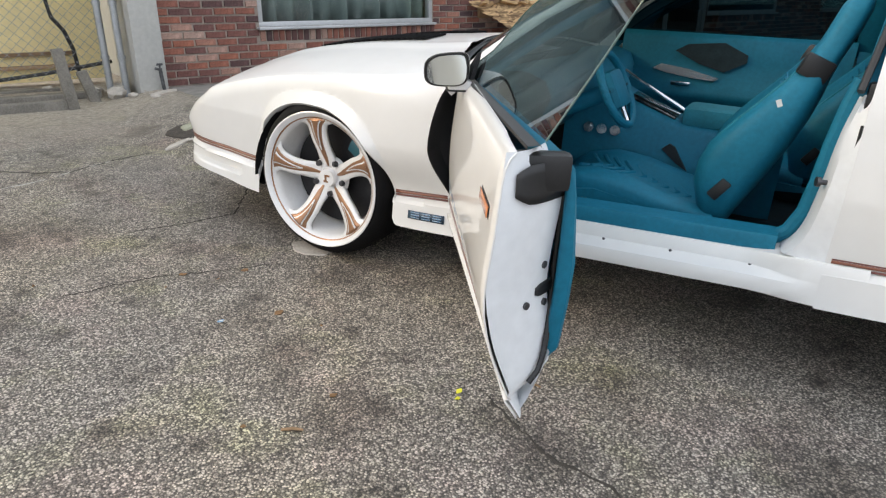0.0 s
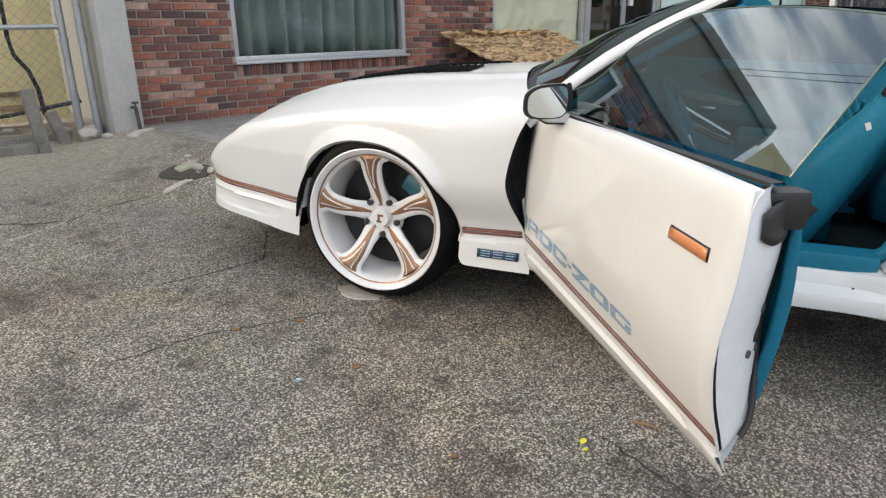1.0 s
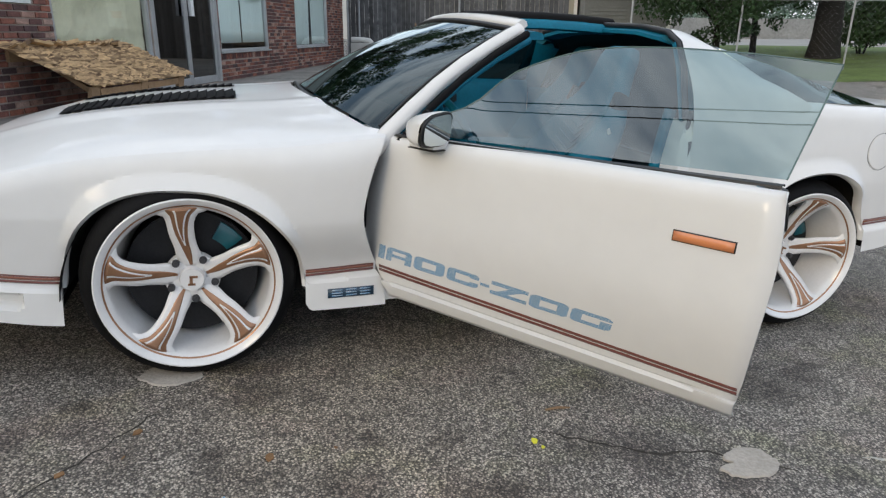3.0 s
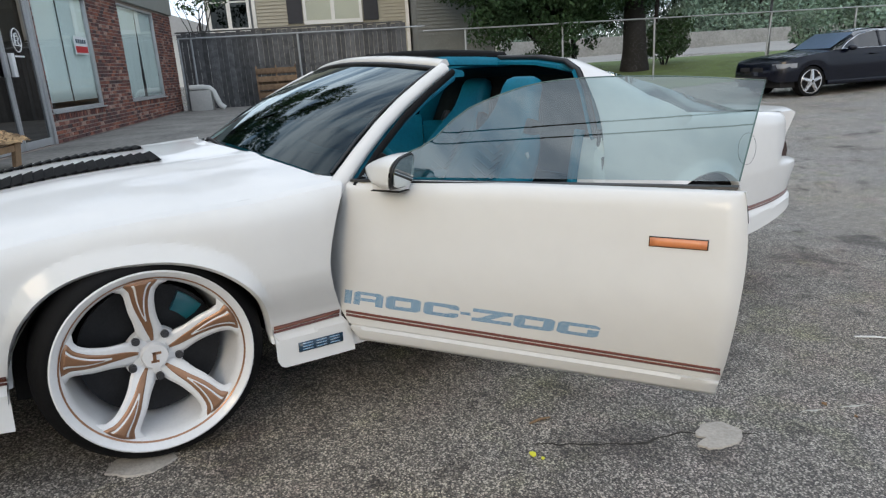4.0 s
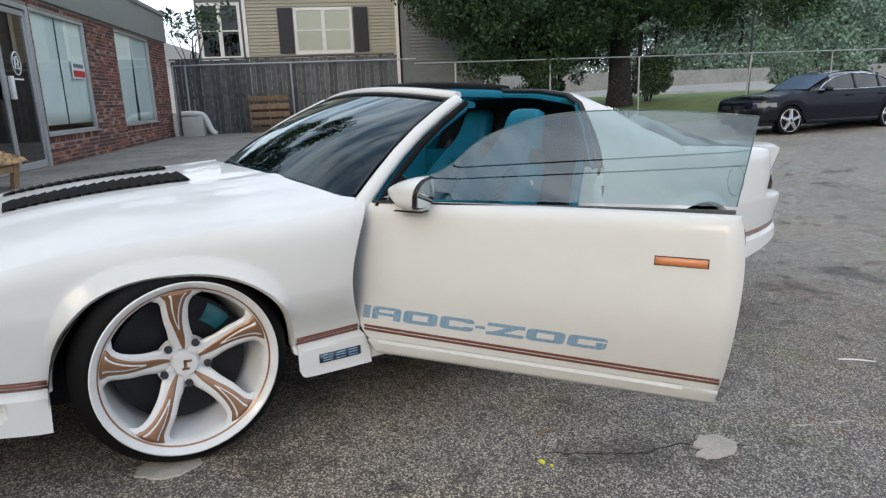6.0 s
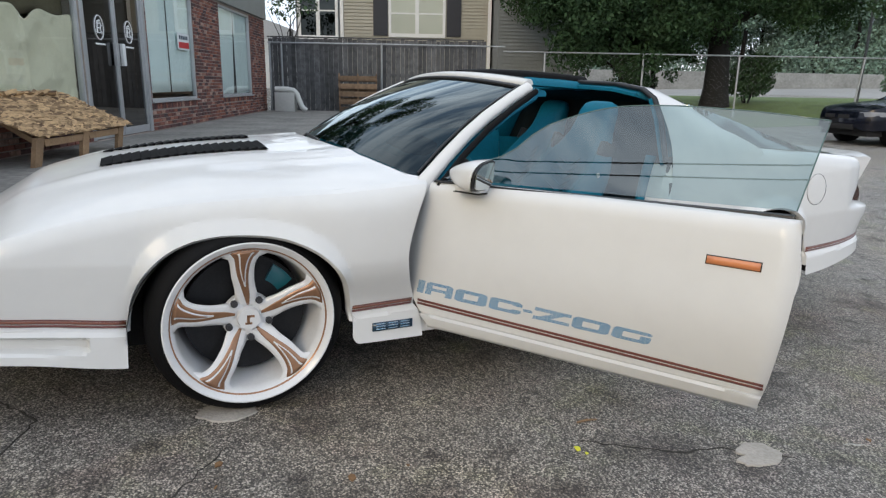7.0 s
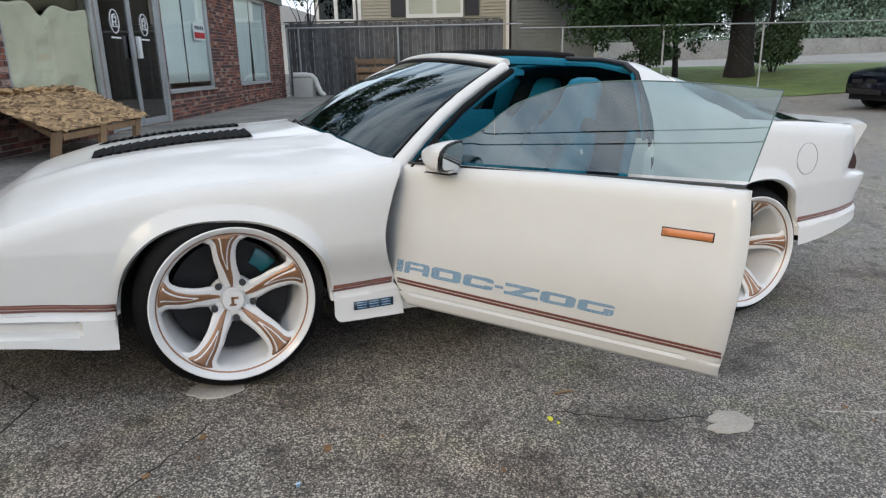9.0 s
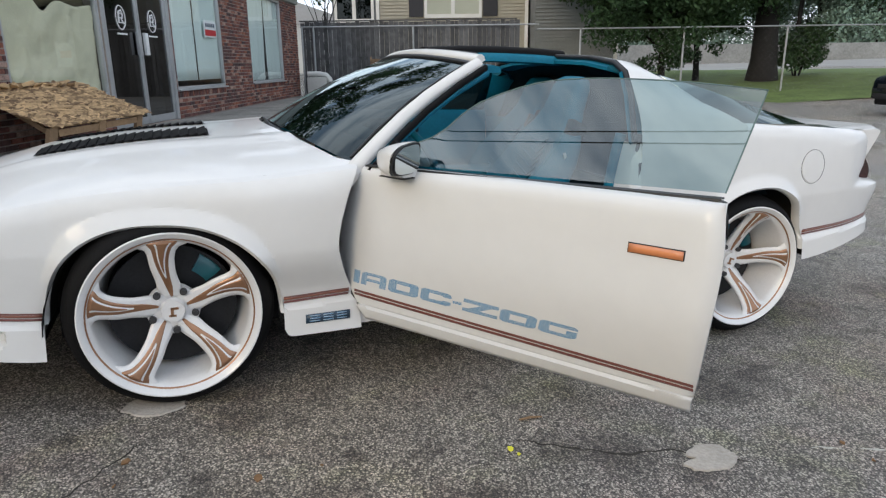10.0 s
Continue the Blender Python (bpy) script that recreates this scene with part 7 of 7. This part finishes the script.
v, f = slab([(0.985, 0.772), (1.03, 0.800), (1.17, 0.785), (1.33, 0.752), (1.31, 0.735), (1.19, 0.741), (1.06, 0.756)], 0.012, lambda a, b, c: Vector((a, 1.600 - c, b)))
link("pull_handle", v, f, SILVER, far_door, "silver pull handle")
bm = bmesh.new()
box(bm, (1.10, 1.545, 0.700), (1.20, 1.556, 0.722), bevel=0.004)
part("door_lever", bm, CHROME, far_door)
rows = []
for i in range(17):
    u = i / 16
    xb, xt = 0.74 + 1.17 * u, 0.74 + 1.17 * u
    zt = lerp([(0.74, 0.94), (0.9, 1.08), (1.1, 1.20), (1.4, 1.24), (1.9, 1.24)], xt)
    rows.append([(xb, 1.70 - 0.62 * (z - 0.89) + 0.35 * (z - 0.89) ** 2, z) for z in (0.89 + 0.03 * u + (zt - 0.89 - 0.03 * u) * k / 5 for k in range(6))])
v, f = grid(rows)
fg = link("far_glass", v, f, DARK_GLASS, far_door, "dark tinted passenger door glass", sharp=80)
fg.visible_shadow = False

# near jamb behind the door opening, striker, seals, quarter trim
EDGE = [(0.37, 1.66), (0.41, 1.755), (0.48, 1.815), (0.62, 1.842), (0.80, 1.858), (0.94, 1.885)]
rows = []
for i in range(21):
    z = 0.428 + 0.502 * i / 20
    x = lerp(EDGE, z)
    ys = MID - lerp(HALF, 1.9) + side_in(1.9, min(z - 0.07, 0.84))
    rows.append([(1.903, ys, z), (x + 0.01, ys + 0.022, z), (x, 0.005, z), (x - 0.006, 0.075, z), (x - 0.004, 0.12, z)])
v, f = grid(rows)
jamb = link("door_jamb", v, f, BARE, car, "bare white door jamb")
bm = bmesh.new()
tube(bm, [(lerp(EDGE, z) - 0.012, 0.105, z + 0.022) for z in (0.38, 0.41, 0.45, 0.52, 0.62, 0.74, 0.86, 0.94)], 0.024, 10)
part("jamb_trim", bm, TEAL, jamb, "teal pinch-weld trim")
bm = bmesh.new()
rod(bm, (1.885, 0.01, 0.668), (1.825, -0.004, 0.668), 0.008, 10)
rod(bm, (1.830, -0.003, 0.668), (1.820, -0.006, 0.668), 0.015, 14)
part("striker", bm, STEEL, jamb, "dull steel striker pin")
v, f = slab([(0.0, 0.80), (0.022, 0.79), (0.030, 0.70), (0.016, 0.655), (0.004, 0.66)], 0.008, lambda a, b, c: Vector((1.898 - c, -0.028 + a, b + 0.05)))
link("jamb_vent", v, f, BLACK, jamb, "black jamb vent")
bm = bmesh.new()
box(bm, (1.885, 0.0, 0.87), (1.935, 0.06, 0.965), bevel=0.012)
part("belt_guide", bm, BLACK, jamb, "black corner cap")
for s in (0, 1):
    rows = [[(x, (2 * MID - y) if s else y, z) for x in (1.93, 2.2, 2.6, 3.0, 3.3)] for y, z in ((0.13, 0.72), (0.12, 0.80), (0.11, 0.87), (0.10, 0.94))]
    v, f = grid(rows)
    link("quarter_trim", v, f, TEAL, car, "teal quarter trim")
for s in (-1, 1):
    bm = bmesh.new()
    box(bm, (1.90, MID + s * 0.38 - 0.25, 0.33), (2.30, MID + s * 0.38 + 0.25, 0.58), bevel=0.07)
    box(bm, (2.16, MID + s * 0.38 - 0.25, 0.50), (2.36, MID + s * 0.38 + 0.25, 0.90), bevel=0.07)
    part("rear_seat", bm, TEAL, car, "teal rear seat")
for s in (0, 1):
    y = 2 * MID - 0.145 if s else 0.125
    box_ob("rear_side_panel", (1.90, y, 0.30), (2.60, y + 0.02, 0.76), TEAL, car, "teal rear side panel")
box_ob("rear_bulkhead", (2.10, 0.16, 0.30), (2.14, 1.58, 0.70), CARPET, car)
# added dark sheet: stands in for the shade in the cabin's rear
v, f = slab([(0.14, 0.70), (1.60, 0.70), (1.56, 1.05), (1.44, 1.20), (1.2, 1.235), (0.54, 1.235), (0.30, 1.20), (0.18, 1.05)], 0.02, lambda a, b, c: Vector((2.15 + c, a, b)))
link("cargo_screen", v, f, DARK, car, "added dark sheet for the shaded rear cabin")
box_ob("cargo_floor", (2.50, 0.14, 0.66), (3.30, 1.60, 0.70), CARPET, car, "dark cargo carpet")
# inner wing behind the door gap; its black colour stands in for shade
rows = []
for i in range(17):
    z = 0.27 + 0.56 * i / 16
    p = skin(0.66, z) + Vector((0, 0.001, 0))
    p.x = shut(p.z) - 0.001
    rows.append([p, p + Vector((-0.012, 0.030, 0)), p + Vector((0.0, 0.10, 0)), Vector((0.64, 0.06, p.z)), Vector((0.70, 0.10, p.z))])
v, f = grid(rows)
link("hinge_pillar", v, f, BLACK, car, "wing flange coloured black for the gap's shade")
box_ob("hinge_post", (0.60, 0.10, 0.30), (0.70, 0.16, 0.86), BARE, car)
for z in (0.42, 0.72):
    box_ob("hinge", (0.61, -0.02, z), (0.70, 0.10, z + 0.07), STEEL, car, bevel=0.006)


# ---- dark sedan across the lot ----
def sedan():
    z0 = ground_z(12.6, -13.0)
    root = empty("sedan", pose(12.05, -11.30, z0, 0, 0, -86), "glossy black four-door sedan parked across the lot", "car")
    # local x to the rear from the front axle, y: near side at 0, car extends to +y
    W = 1.80

    prof = [(-0.90, 0.42, 0.62), (-0.82, 0.36, 0.74), (-0.5, 0.36, 0.86), (0.0, 0.36, 0.93), (0.5, 0.34, 0.975), (0.9, 0.32, 0.99), (1.8, 0.32, 1.0), (2.6, 0.34, 1.02), (3.2, 0.36, 1.03), (3.7, 0.38, 1.02), (3.95, 0.42, 0.96), (4.02, 0.46, 0.80)]
    rows = []
    xs = sorted({-0.9 + 4.92 * i / 60 for i in range(61)} | {c + s * 0.37 * math.cos(t) for c in (0, 2.915) for s in (-1, 1) for t in (0, 0.1, 0.3, 0.6, 0.9, 1.2)})
    for x in xs:
        lo = lerp([(a, b) for a, b, _ in prof], x)
        hi = lerp([(a, c) for a, _, c in prof], x)
        for c in (0, 2.915):
            if abs(x - c) < 0.37:
                lo = max(lo, 0.33 + math.sqrt(0.37**2 - (x - c) ** 2))
        end = max(0.0, (-0.55 - x) / 0.35, (x - 3.65) / 0.37) ** 2 * 0.28
        ring = []
        for t in (0.0, 0.12, 0.35, 0.55, 0.75, 0.9, 1.0):
            z = lo + (hi - lo) * t
            ring.append((x, end + 0.03 * (1 - t) * 0.5 + 0.09 * max(0, t - 0.55) ** 1.5 * 2, z))
        half = W / 2
        top = [(x, end + 0.07 + (half - end - 0.07) * q, hi + 0.05 * math.sin(q * math.pi / 2)) for q in (0.1, 0.4, 1.0)]
        side = ring + top
        rows.append(side + [(p[0], W - p[1], p[2]) for p in reversed(side[:-1])])
    v, f = grid(rows)
    n = len(rows[0])
    f += [tuple(range(n)), tuple(range(len(v) - n, len(v)))]
    link("body", v, f, NAVY_PAINT, root, sharp=40)
    # cabin: glass house with roof
    arc = [(0.62, 0.99), (1.0, 1.20), (1.35, 1.375), (1.75, 1.44), (2.2, 1.45), (2.65, 1.40), (3.05, 1.25), (3.45, 1.06)]
    rows = []
    for x, z in arc:
        h = (z - 0.99) / 0.46
        inset = 0.10 + 0.20 * h
        rows.append([(x, 0.08, 1.0), (x, inset, z - 0.05 * h), (x, inset + 0.12, z), (x, W / 2, z + 0.02 * h), (x, W - inset - 0.12, z), (x, W - inset, z - 0.05 * h), (x, W - 0.08, 1.0)])
    v, f = grid(rows)
    link("glasshouse", v, f, GLOSS_BLACK, root, "dark tinted cabin glass", sharp=30)
    v, f = grid([[(x, p, z + 0.006) for p in (0.40, 0.65, 0.9, 1.15, 1.40)] for x, z in arc[2:6]])
    link("roof", v, f, NAVY_PAINT, root)
    v, f = grid([[(x, p, z + 0.038) for p in (0.30, 0.6, 0.9, 1.2, 1.5)] for x, z in ((0.66, 1.0), (0.85, 1.105), (1.05, 1.218), (1.28, 1.335))])
    link("windscreen", v, f, SKY_TINTED, root, "windscreen with the sky's reflection in its blue tint", sharp=80)
    bm = bmesh.new()
    tube(bm, [(0.80, 0.085, 1.005), (1.7, 0.075, 1.01), (2.9, 0.08, 1.03), (3.02, 0.115, 1.11), (2.7, 0.24, 1.30), (2.2, 0.275, 1.375), (1.75, 0.28, 1.375), (1.35, 0.25, 1.30), (1.0, 0.175, 1.14), (0.80, 0.09, 1.01)], 0.012, 6)
    part("window_trim", bm, CHROME, root)
    for x in (1.85, 2.55):
        bm = bmesh.new()
        tube(bm, [(x, 0.075, 1.02), (x + 0.02, 0.19, 1.2), (x + 0.04, 0.27, 1.37)], 0.025, 6)
        part("door_pillar", bm, NAVY_PAINT, root)
    for x in (1.42, 2.36):
        box_ob("door_handle", (x + 0.1, -0.012, 0.86), (x + 0.3, 0.03, 0.89), NAVY_PAINT, root, bevel=0.006)
    bm = bmesh.new()
    bmesh.ops.create_uvsphere(bm, u_segments=14, v_segments=8, radius=1.0, matrix=Matrix.Translation((0.95, -0.06, 1.03)) @ Matrix.Diagonal((0.10, 0.10, 0.065, 1)))
    part("wing_mirror", bm, NAVY_PAINT, root)
    v, f = grid([[(x, y, z) for z in (0.66, 0.72, 0.76)] for x, y in ((-0.83, 0.30), (-0.80, 0.16), (-0.70, 0.055), (-0.55, 0.01), (-0.42, -0.002))])
    link("headlight", v, f, LAMP_GLASS, root, "clear headlight")
    for y in (0.52, 0.98):
        box_ob("grille", (-0.915, y, 0.60), (-0.89, y + 0.34, 0.69), DARK, root, bevel=0.01)
    box_ob("lower_intake", (-0.915, 0.35, 0.36), (-0.88, 1.45, 0.48), DARK, root, bevel=0.01)
    box_ob("side_skirt", (0.42, -0.012, 0.25), (2.5, 0.06, 0.335), NAVY_PAINT, root, bevel=0.012)
    box_ob("underbody", (-0.7, 0.15, 0.22), (3.8, W - 0.15, 0.45), DARK, root)
    for x in (0.0, 2.915):
        for s in (0, 1):
            wy = 0.02 if not s else W - 0.02
            d = 1 if not s else -1
            bm = bmesh.new()
            bmesh.ops.create_cone(bm, cap_ends=True, segments=36, radius1=0.335, radius2=0.335, depth=0.22, matrix=Matrix.Translation((x, wy + d * 0.11, 0.335)) @ pose(0, 0, 0, 90))
            tyre = part("tyre", bm, RUBBER, root)
            bm = bmesh.new()
            tube(bm, [(x + 0.262 * math.cos(2 * math.pi * k / 32), wy - d * 0.002, 0.335 + 0.262 * math.sin(2 * math.pi * k / 32)) for k in range(33)], 0.014, 6)
            part("rim", bm, SILVER, tyre)
            for k in range(5):
                a = radians(90 + 72 * k)
                bm = bmesh.new()
                tube(bm, [(x + 0.03 * math.cos(a), wy - d * 0.012, 0.335 + 0.03 * math.sin(a)), (x + 0.258 * math.cos(a), wy - d * 0.004, 0.335 + 0.258 * math.sin(a))], [0.05, 0.036], 6)
                part("spoke", bm, SILVER, tyre)
    return root


# sedan windscreen: the sky's blue reflection is put into the colour
SKY_TINTED = mat("sky_tinted_mirror", (0.30, 0.42, 0.60), rough=0.35, metal=0.9, vary=0.05)
sedan()

# ---- things on the asphalt ----
def on_lot(cx, cy):
    p = CAR @ Vector((cx, cy, 0))
    return p.x, p.y


def patch(cx, cy, rx, ry, turn, seed, label, bite=0.0, at=2.6):
    bm = bmesh.new()
    x, y = on_lot(cx, cy)
    vs = []
    for k in range(56):
        a = 2 * math.pi * k / 56
        n = 1 + 0.25 * noise.noise(Vector((math.cos(a) * 1.4 + seed, math.sin(a) * 1.4, seed))) + 0.10 * noise.noise(Vector((math.cos(a) * 4, math.sin(a) * 4, seed)))
        n *= 1 - bite * math.exp(-(((a - at) / 0.30) ** 2))
        px, py = rx * n * math.cos(a), ry * n * math.sin(a)
        c, s = math.cos(turn), math.sin(turn)
        gx, gy = x + px * c - py * s, y + px * s + py * c
        vs.append((gx, gy, ground_z(gx, gy)))
    top = [bm.verts.new((a, b, c + 0.006)) for a, b, c in vs]
    low = [bm.verts.new((x + (a - x) * 1.06, y + (b - y) * 1.06, c - 0.01)) for a, b, c in vs]
    bm.faces.new(top)
    for k in range(56):
        bm.faces.new((low[k], low[(k + 1) % 56], top[(k + 1) % 56], top[k]))
    return tagged(part("concrete_patch", bm, PALE_PATCH), label, "patch", group="concrete patches")


patch(-0.075, -0.02, 0.10, 0.075, radians(-67), 1.0, "pale round concrete patch under the front tyre")
patch(1.605, -0.905, 0.115, 0.062, radians(-60), 4.0, "pale broken concrete patch in the asphalt", 0.6)


def scrap(name, p, size, material, label, seed):
    q = random.Random(seed)
    bm = bmesh.new()
    x, y = p
    z = ground_z(x, y)
    a0 = q.uniform(0, 6)
    top = [bm.verts.new((x + size * q.uniform(0.5, 1) * math.cos(a0 + k * math.pi / 3) * (1.6 if k % 3 == 0 else 1), y + size * q.uniform(0.5, 1) * math.sin(a0 + k * math.pi / 3), z + 0.004 + q.uniform(0, 0.006))) for k in range(6)]
    bm.faces.new(top)
    r = bmesh.ops.extrude_face_region(bm, geom=list(bm.faces))
    bmesh.ops.translate(bm, verts=[g2 for g2 in r["geom"] if isinstance(g2, bmesh.types.BMVert)], vec=(0, 0, -0.003))
    return tagged(part(name, bm, material), label, "litter")


scrap("yellow_scrap", on_lot(1.004, -0.663), 0.014, YELLOW_BIT, "small bright yellow scrap on the asphalt", 1)
scrap("yellow_scrap", on_lot(1.016, -0.70), 0.008, YELLOW_BIT, "small bright yellow scrap on the asphalt", 2)
q = random.Random(8)
for k in range(16):
    scrap("dry_leaf", on_lot(q.uniform(-0.9, 2.3), q.uniform(-1.7, -0.45)), q.uniform(0.005, 0.011), DRY_LEAF, "small dry brown leaf on the asphalt", 20 + k)
for k, (cx, cy, ln, a, m) in enumerate(((0.696, -1.075, 0.06, -0.6, TIMBER), (2.963, -0.744, 0.17, -1.9, WHITE_TRIM), (1.165, -0.505, 0.09, -1.2, TIMBER))):
    x, y = on_lot(cx, cy)
    d = Vector((math.cos(a), math.sin(a), 0)) * ln / 2
    bm = bmesh.new()
    e = [(x + s * d.x, y + s * d.y) for s in (-1, 0, 1)]
    tube(bm, [(e[0][0], e[0][1], ground_z(*e[0]) + 0.006), (e[1][0] + 0.004, e[1][1], ground_z(*e[1]) + 0.008), (e[2][0], e[2][1], ground_z(*e[2]) + 0.005)], [0.004, 0.005, 0.003], 6)
    tagged(part("stick", bm, m), "small pale stick lying on the asphalt", "stick")

scrap("blue_scrap", on_lot(0.088, -0.739), 0.012, BLUE_DECAL, "small blue plastic scrap on the asphalt", 61)
for k, (cx, cy) in enumerate(((-0.151, -0.374), (-0.324, -0.54), (0.214, -0.578))):
    scrap("dry_leaf", on_lot(cx, cy), 0.017, DRY_LEAF, "small dry brown leaf on the asphalt", 70 + k)


def crack(pts, width, seed, label, name="crack", material=None):
    """A narrow ragged crack filled with dirt, just proud of the ground."""
    q = random.Random(seed)
    line = []
    for (ax, ay), (bx, by) in zip(pts, pts[1:]):
        n = max(2, int(math.hypot(bx - ax, by - ay) / 0.025))
        for i in range(n):
            t = i / n
            line.append(on_lot(ax + (bx - ax) * t + q.uniform(-0.008, 0.008), ay + (by - ay) * t + q.uniform(-0.008, 0.008)))
    rows = []
    for i, (x, y) in enumerate(line):
        a, b = line[max(0, i - 1)], line[min(len(line) - 1, i + 1)]
        d = Vector((b[0] - a[0], b[1] - a[1], 0)).normalized()
        w = width * q.uniform(0.3, 1.0) * min(1, i / 3, (len(line) - 1 - i) / 3)
        rows.append([(x - d.y * w * s, y + d.x * w * s, ground_z(x, y) + (0.0030 if s == 0 else 0.0005)) for s in (-1, 0, 1)])
    v, f = grid(rows)
    return tagged(link(name, v, f, material or CRACK_DIRT), label, name.split("_")[-1], kind="structure")


CRACK_DIRT = mat("crack_dirt", (0.045, 0.040, 0.034), rough=0.95, vary=0.3, scale=30)
crack([(-0.95, 0.50), (-0.69, 0.11), (-0.74, -0.05), (-0.90, -0.4)], 0.006, 3, "thin dark crack in the asphalt")
crack([(-0.10, -0.25), (-0.24, -0.43), (-0.40, -0.61), (-0.55, -0.95)], 0.005, 4, "thin dark crack in the asphalt")
crack([(1.05, -0.62), (1.22, -0.72), (1.35, -0.80), (1.52, -0.83), (1.75, -0.98)], 0.007, 5, "thin dark crack in the asphalt")
crack([(-2.60, -0.42), (-2.20, -0.12), (-2.055, -0.03), (-1.95, 0.08), (-1.985, 0.37), (-1.96, 0.60), (-1.91, 0.78)], 0.012, 6, "long dark crack along the asphalt edge")

WORN_LINE = mat("worn_line_paint", (0.42, 0.41, 0.37), rough=0.9, vary=0.35, scale=40)
for a, b, c, d in ((2.00, -0.960, 2.13, -1.012), (2.16, -1.024, 2.30, -1.082), (2.34, -1.10, 2.42, -1.133), (2.46, -1.15, 2.62, -1.22), (-1.935, -0.33, -1.925, -0.06), (-1.93, -0.02, -1.96, 0.15), (-1.965, 0.18, -1.98, 0.40)):
    crack([(a, b), (c, d)], 0.014, int(500 + a * 100), "faint worn white paint line on the asphalt", "painted_line", WORN_LINE)


# ---- bricks of the shop wall, each its own piece ----
def brick_mesh(w, h, d):
    c = 0.004
    v = [(0, 0, 0), (w, 0, 0), (w, 0, h), (0, 0, h), (c, -d, c), (w - c, -d, c), (w - c, -d, h - c), (c, -d, h - c)]
    f = [(4, 5, 6, 7), (0, 1, 5, 4), (1, 2, 6, 5), (2, 3, 7, 6), (3, 0, 4, 7)]
    return v, f


rnd = random.Random(31)
COURSE, MODULE, JOINT = 0.0677, 0.2065, 0.0125
spots = []
rows_n = int((TOP - BASE) / COURSE)
for r in range(rows_n):
    z0 = BASE + r * COURSE
    x = X0 - (0.5 * MODULE if r % 2 else 0)
    while x < X1:
        a, b = max(x, X0 + 0.004), min(x + MODULE - JOINT, X1)
        z1 = z0 + COURSE - JOINT
        segs = [(a, b)]
        for _, oa, ob_, c, d in OPENINGS:
            lo = c - 0.135 if c == SILL else c
            if z1 > lo and z0 < d + 0.0:
                segs = [s for q in segs for s in ((q[0], min(q[1], oa - 0.006)), (max(q[0], ob_ + 0.006), q[1]))]
        for a, b in segs:
            if b - a > 0.03:
                spots.append((a, z0, b - a, z1 - z0))
        x += MODULE
for kind, oa, ob_, c, d in OPENINGS:
    if c == SILL:
        x = oa
        while x < ob_ - 0.03:
            spots.append((x, c - 0.135, 0.057, 0.100))
            x += 0.068
cache = {}
picked, rest = [], []
for s in spots:
    (picked if s[0] < 4.1 and s[1] < 1.25 and len(picked) < 300 else rest).append(s)
for x, z, w, h in picked:
    key = (round(w, 2), round(h, 3))
    if key not in cache:
        me = bpy.data.meshes.new("brick")
        v, f = brick_mesh(w, h, 0.010)
        me.from_pydata(v, [], f)
        me.materials.append(BRICK)
        cache[key] = me
    ob = new("brick", cache[key])
    ob.parent = shop_wall
    ob.location = (x, WALL_Y + 0.0125 - rnd.uniform(0, 0.005), z + rnd.uniform(-0.003, 0.003))
V, F = [], []
for x, z, w, h in rest:
    v, f = brick_mesh(w, h, 0.010)
    off = rnd.uniform(0, 0.006)
    i = len(V)
    V += [(p[0] + x, p[1] + WALL_Y + 0.0125 - off, p[2] + z) for p in v]
    F += [tuple(k + i for k in q) for q in f]
me = bpy.data.meshes.new("brickwork")
me.from_pydata(V, [], F)
me.materials.append(BRICK)
ob = new("brickwork", me)
ob.parent = shop_wall
tagged(ob, kind="stuff")
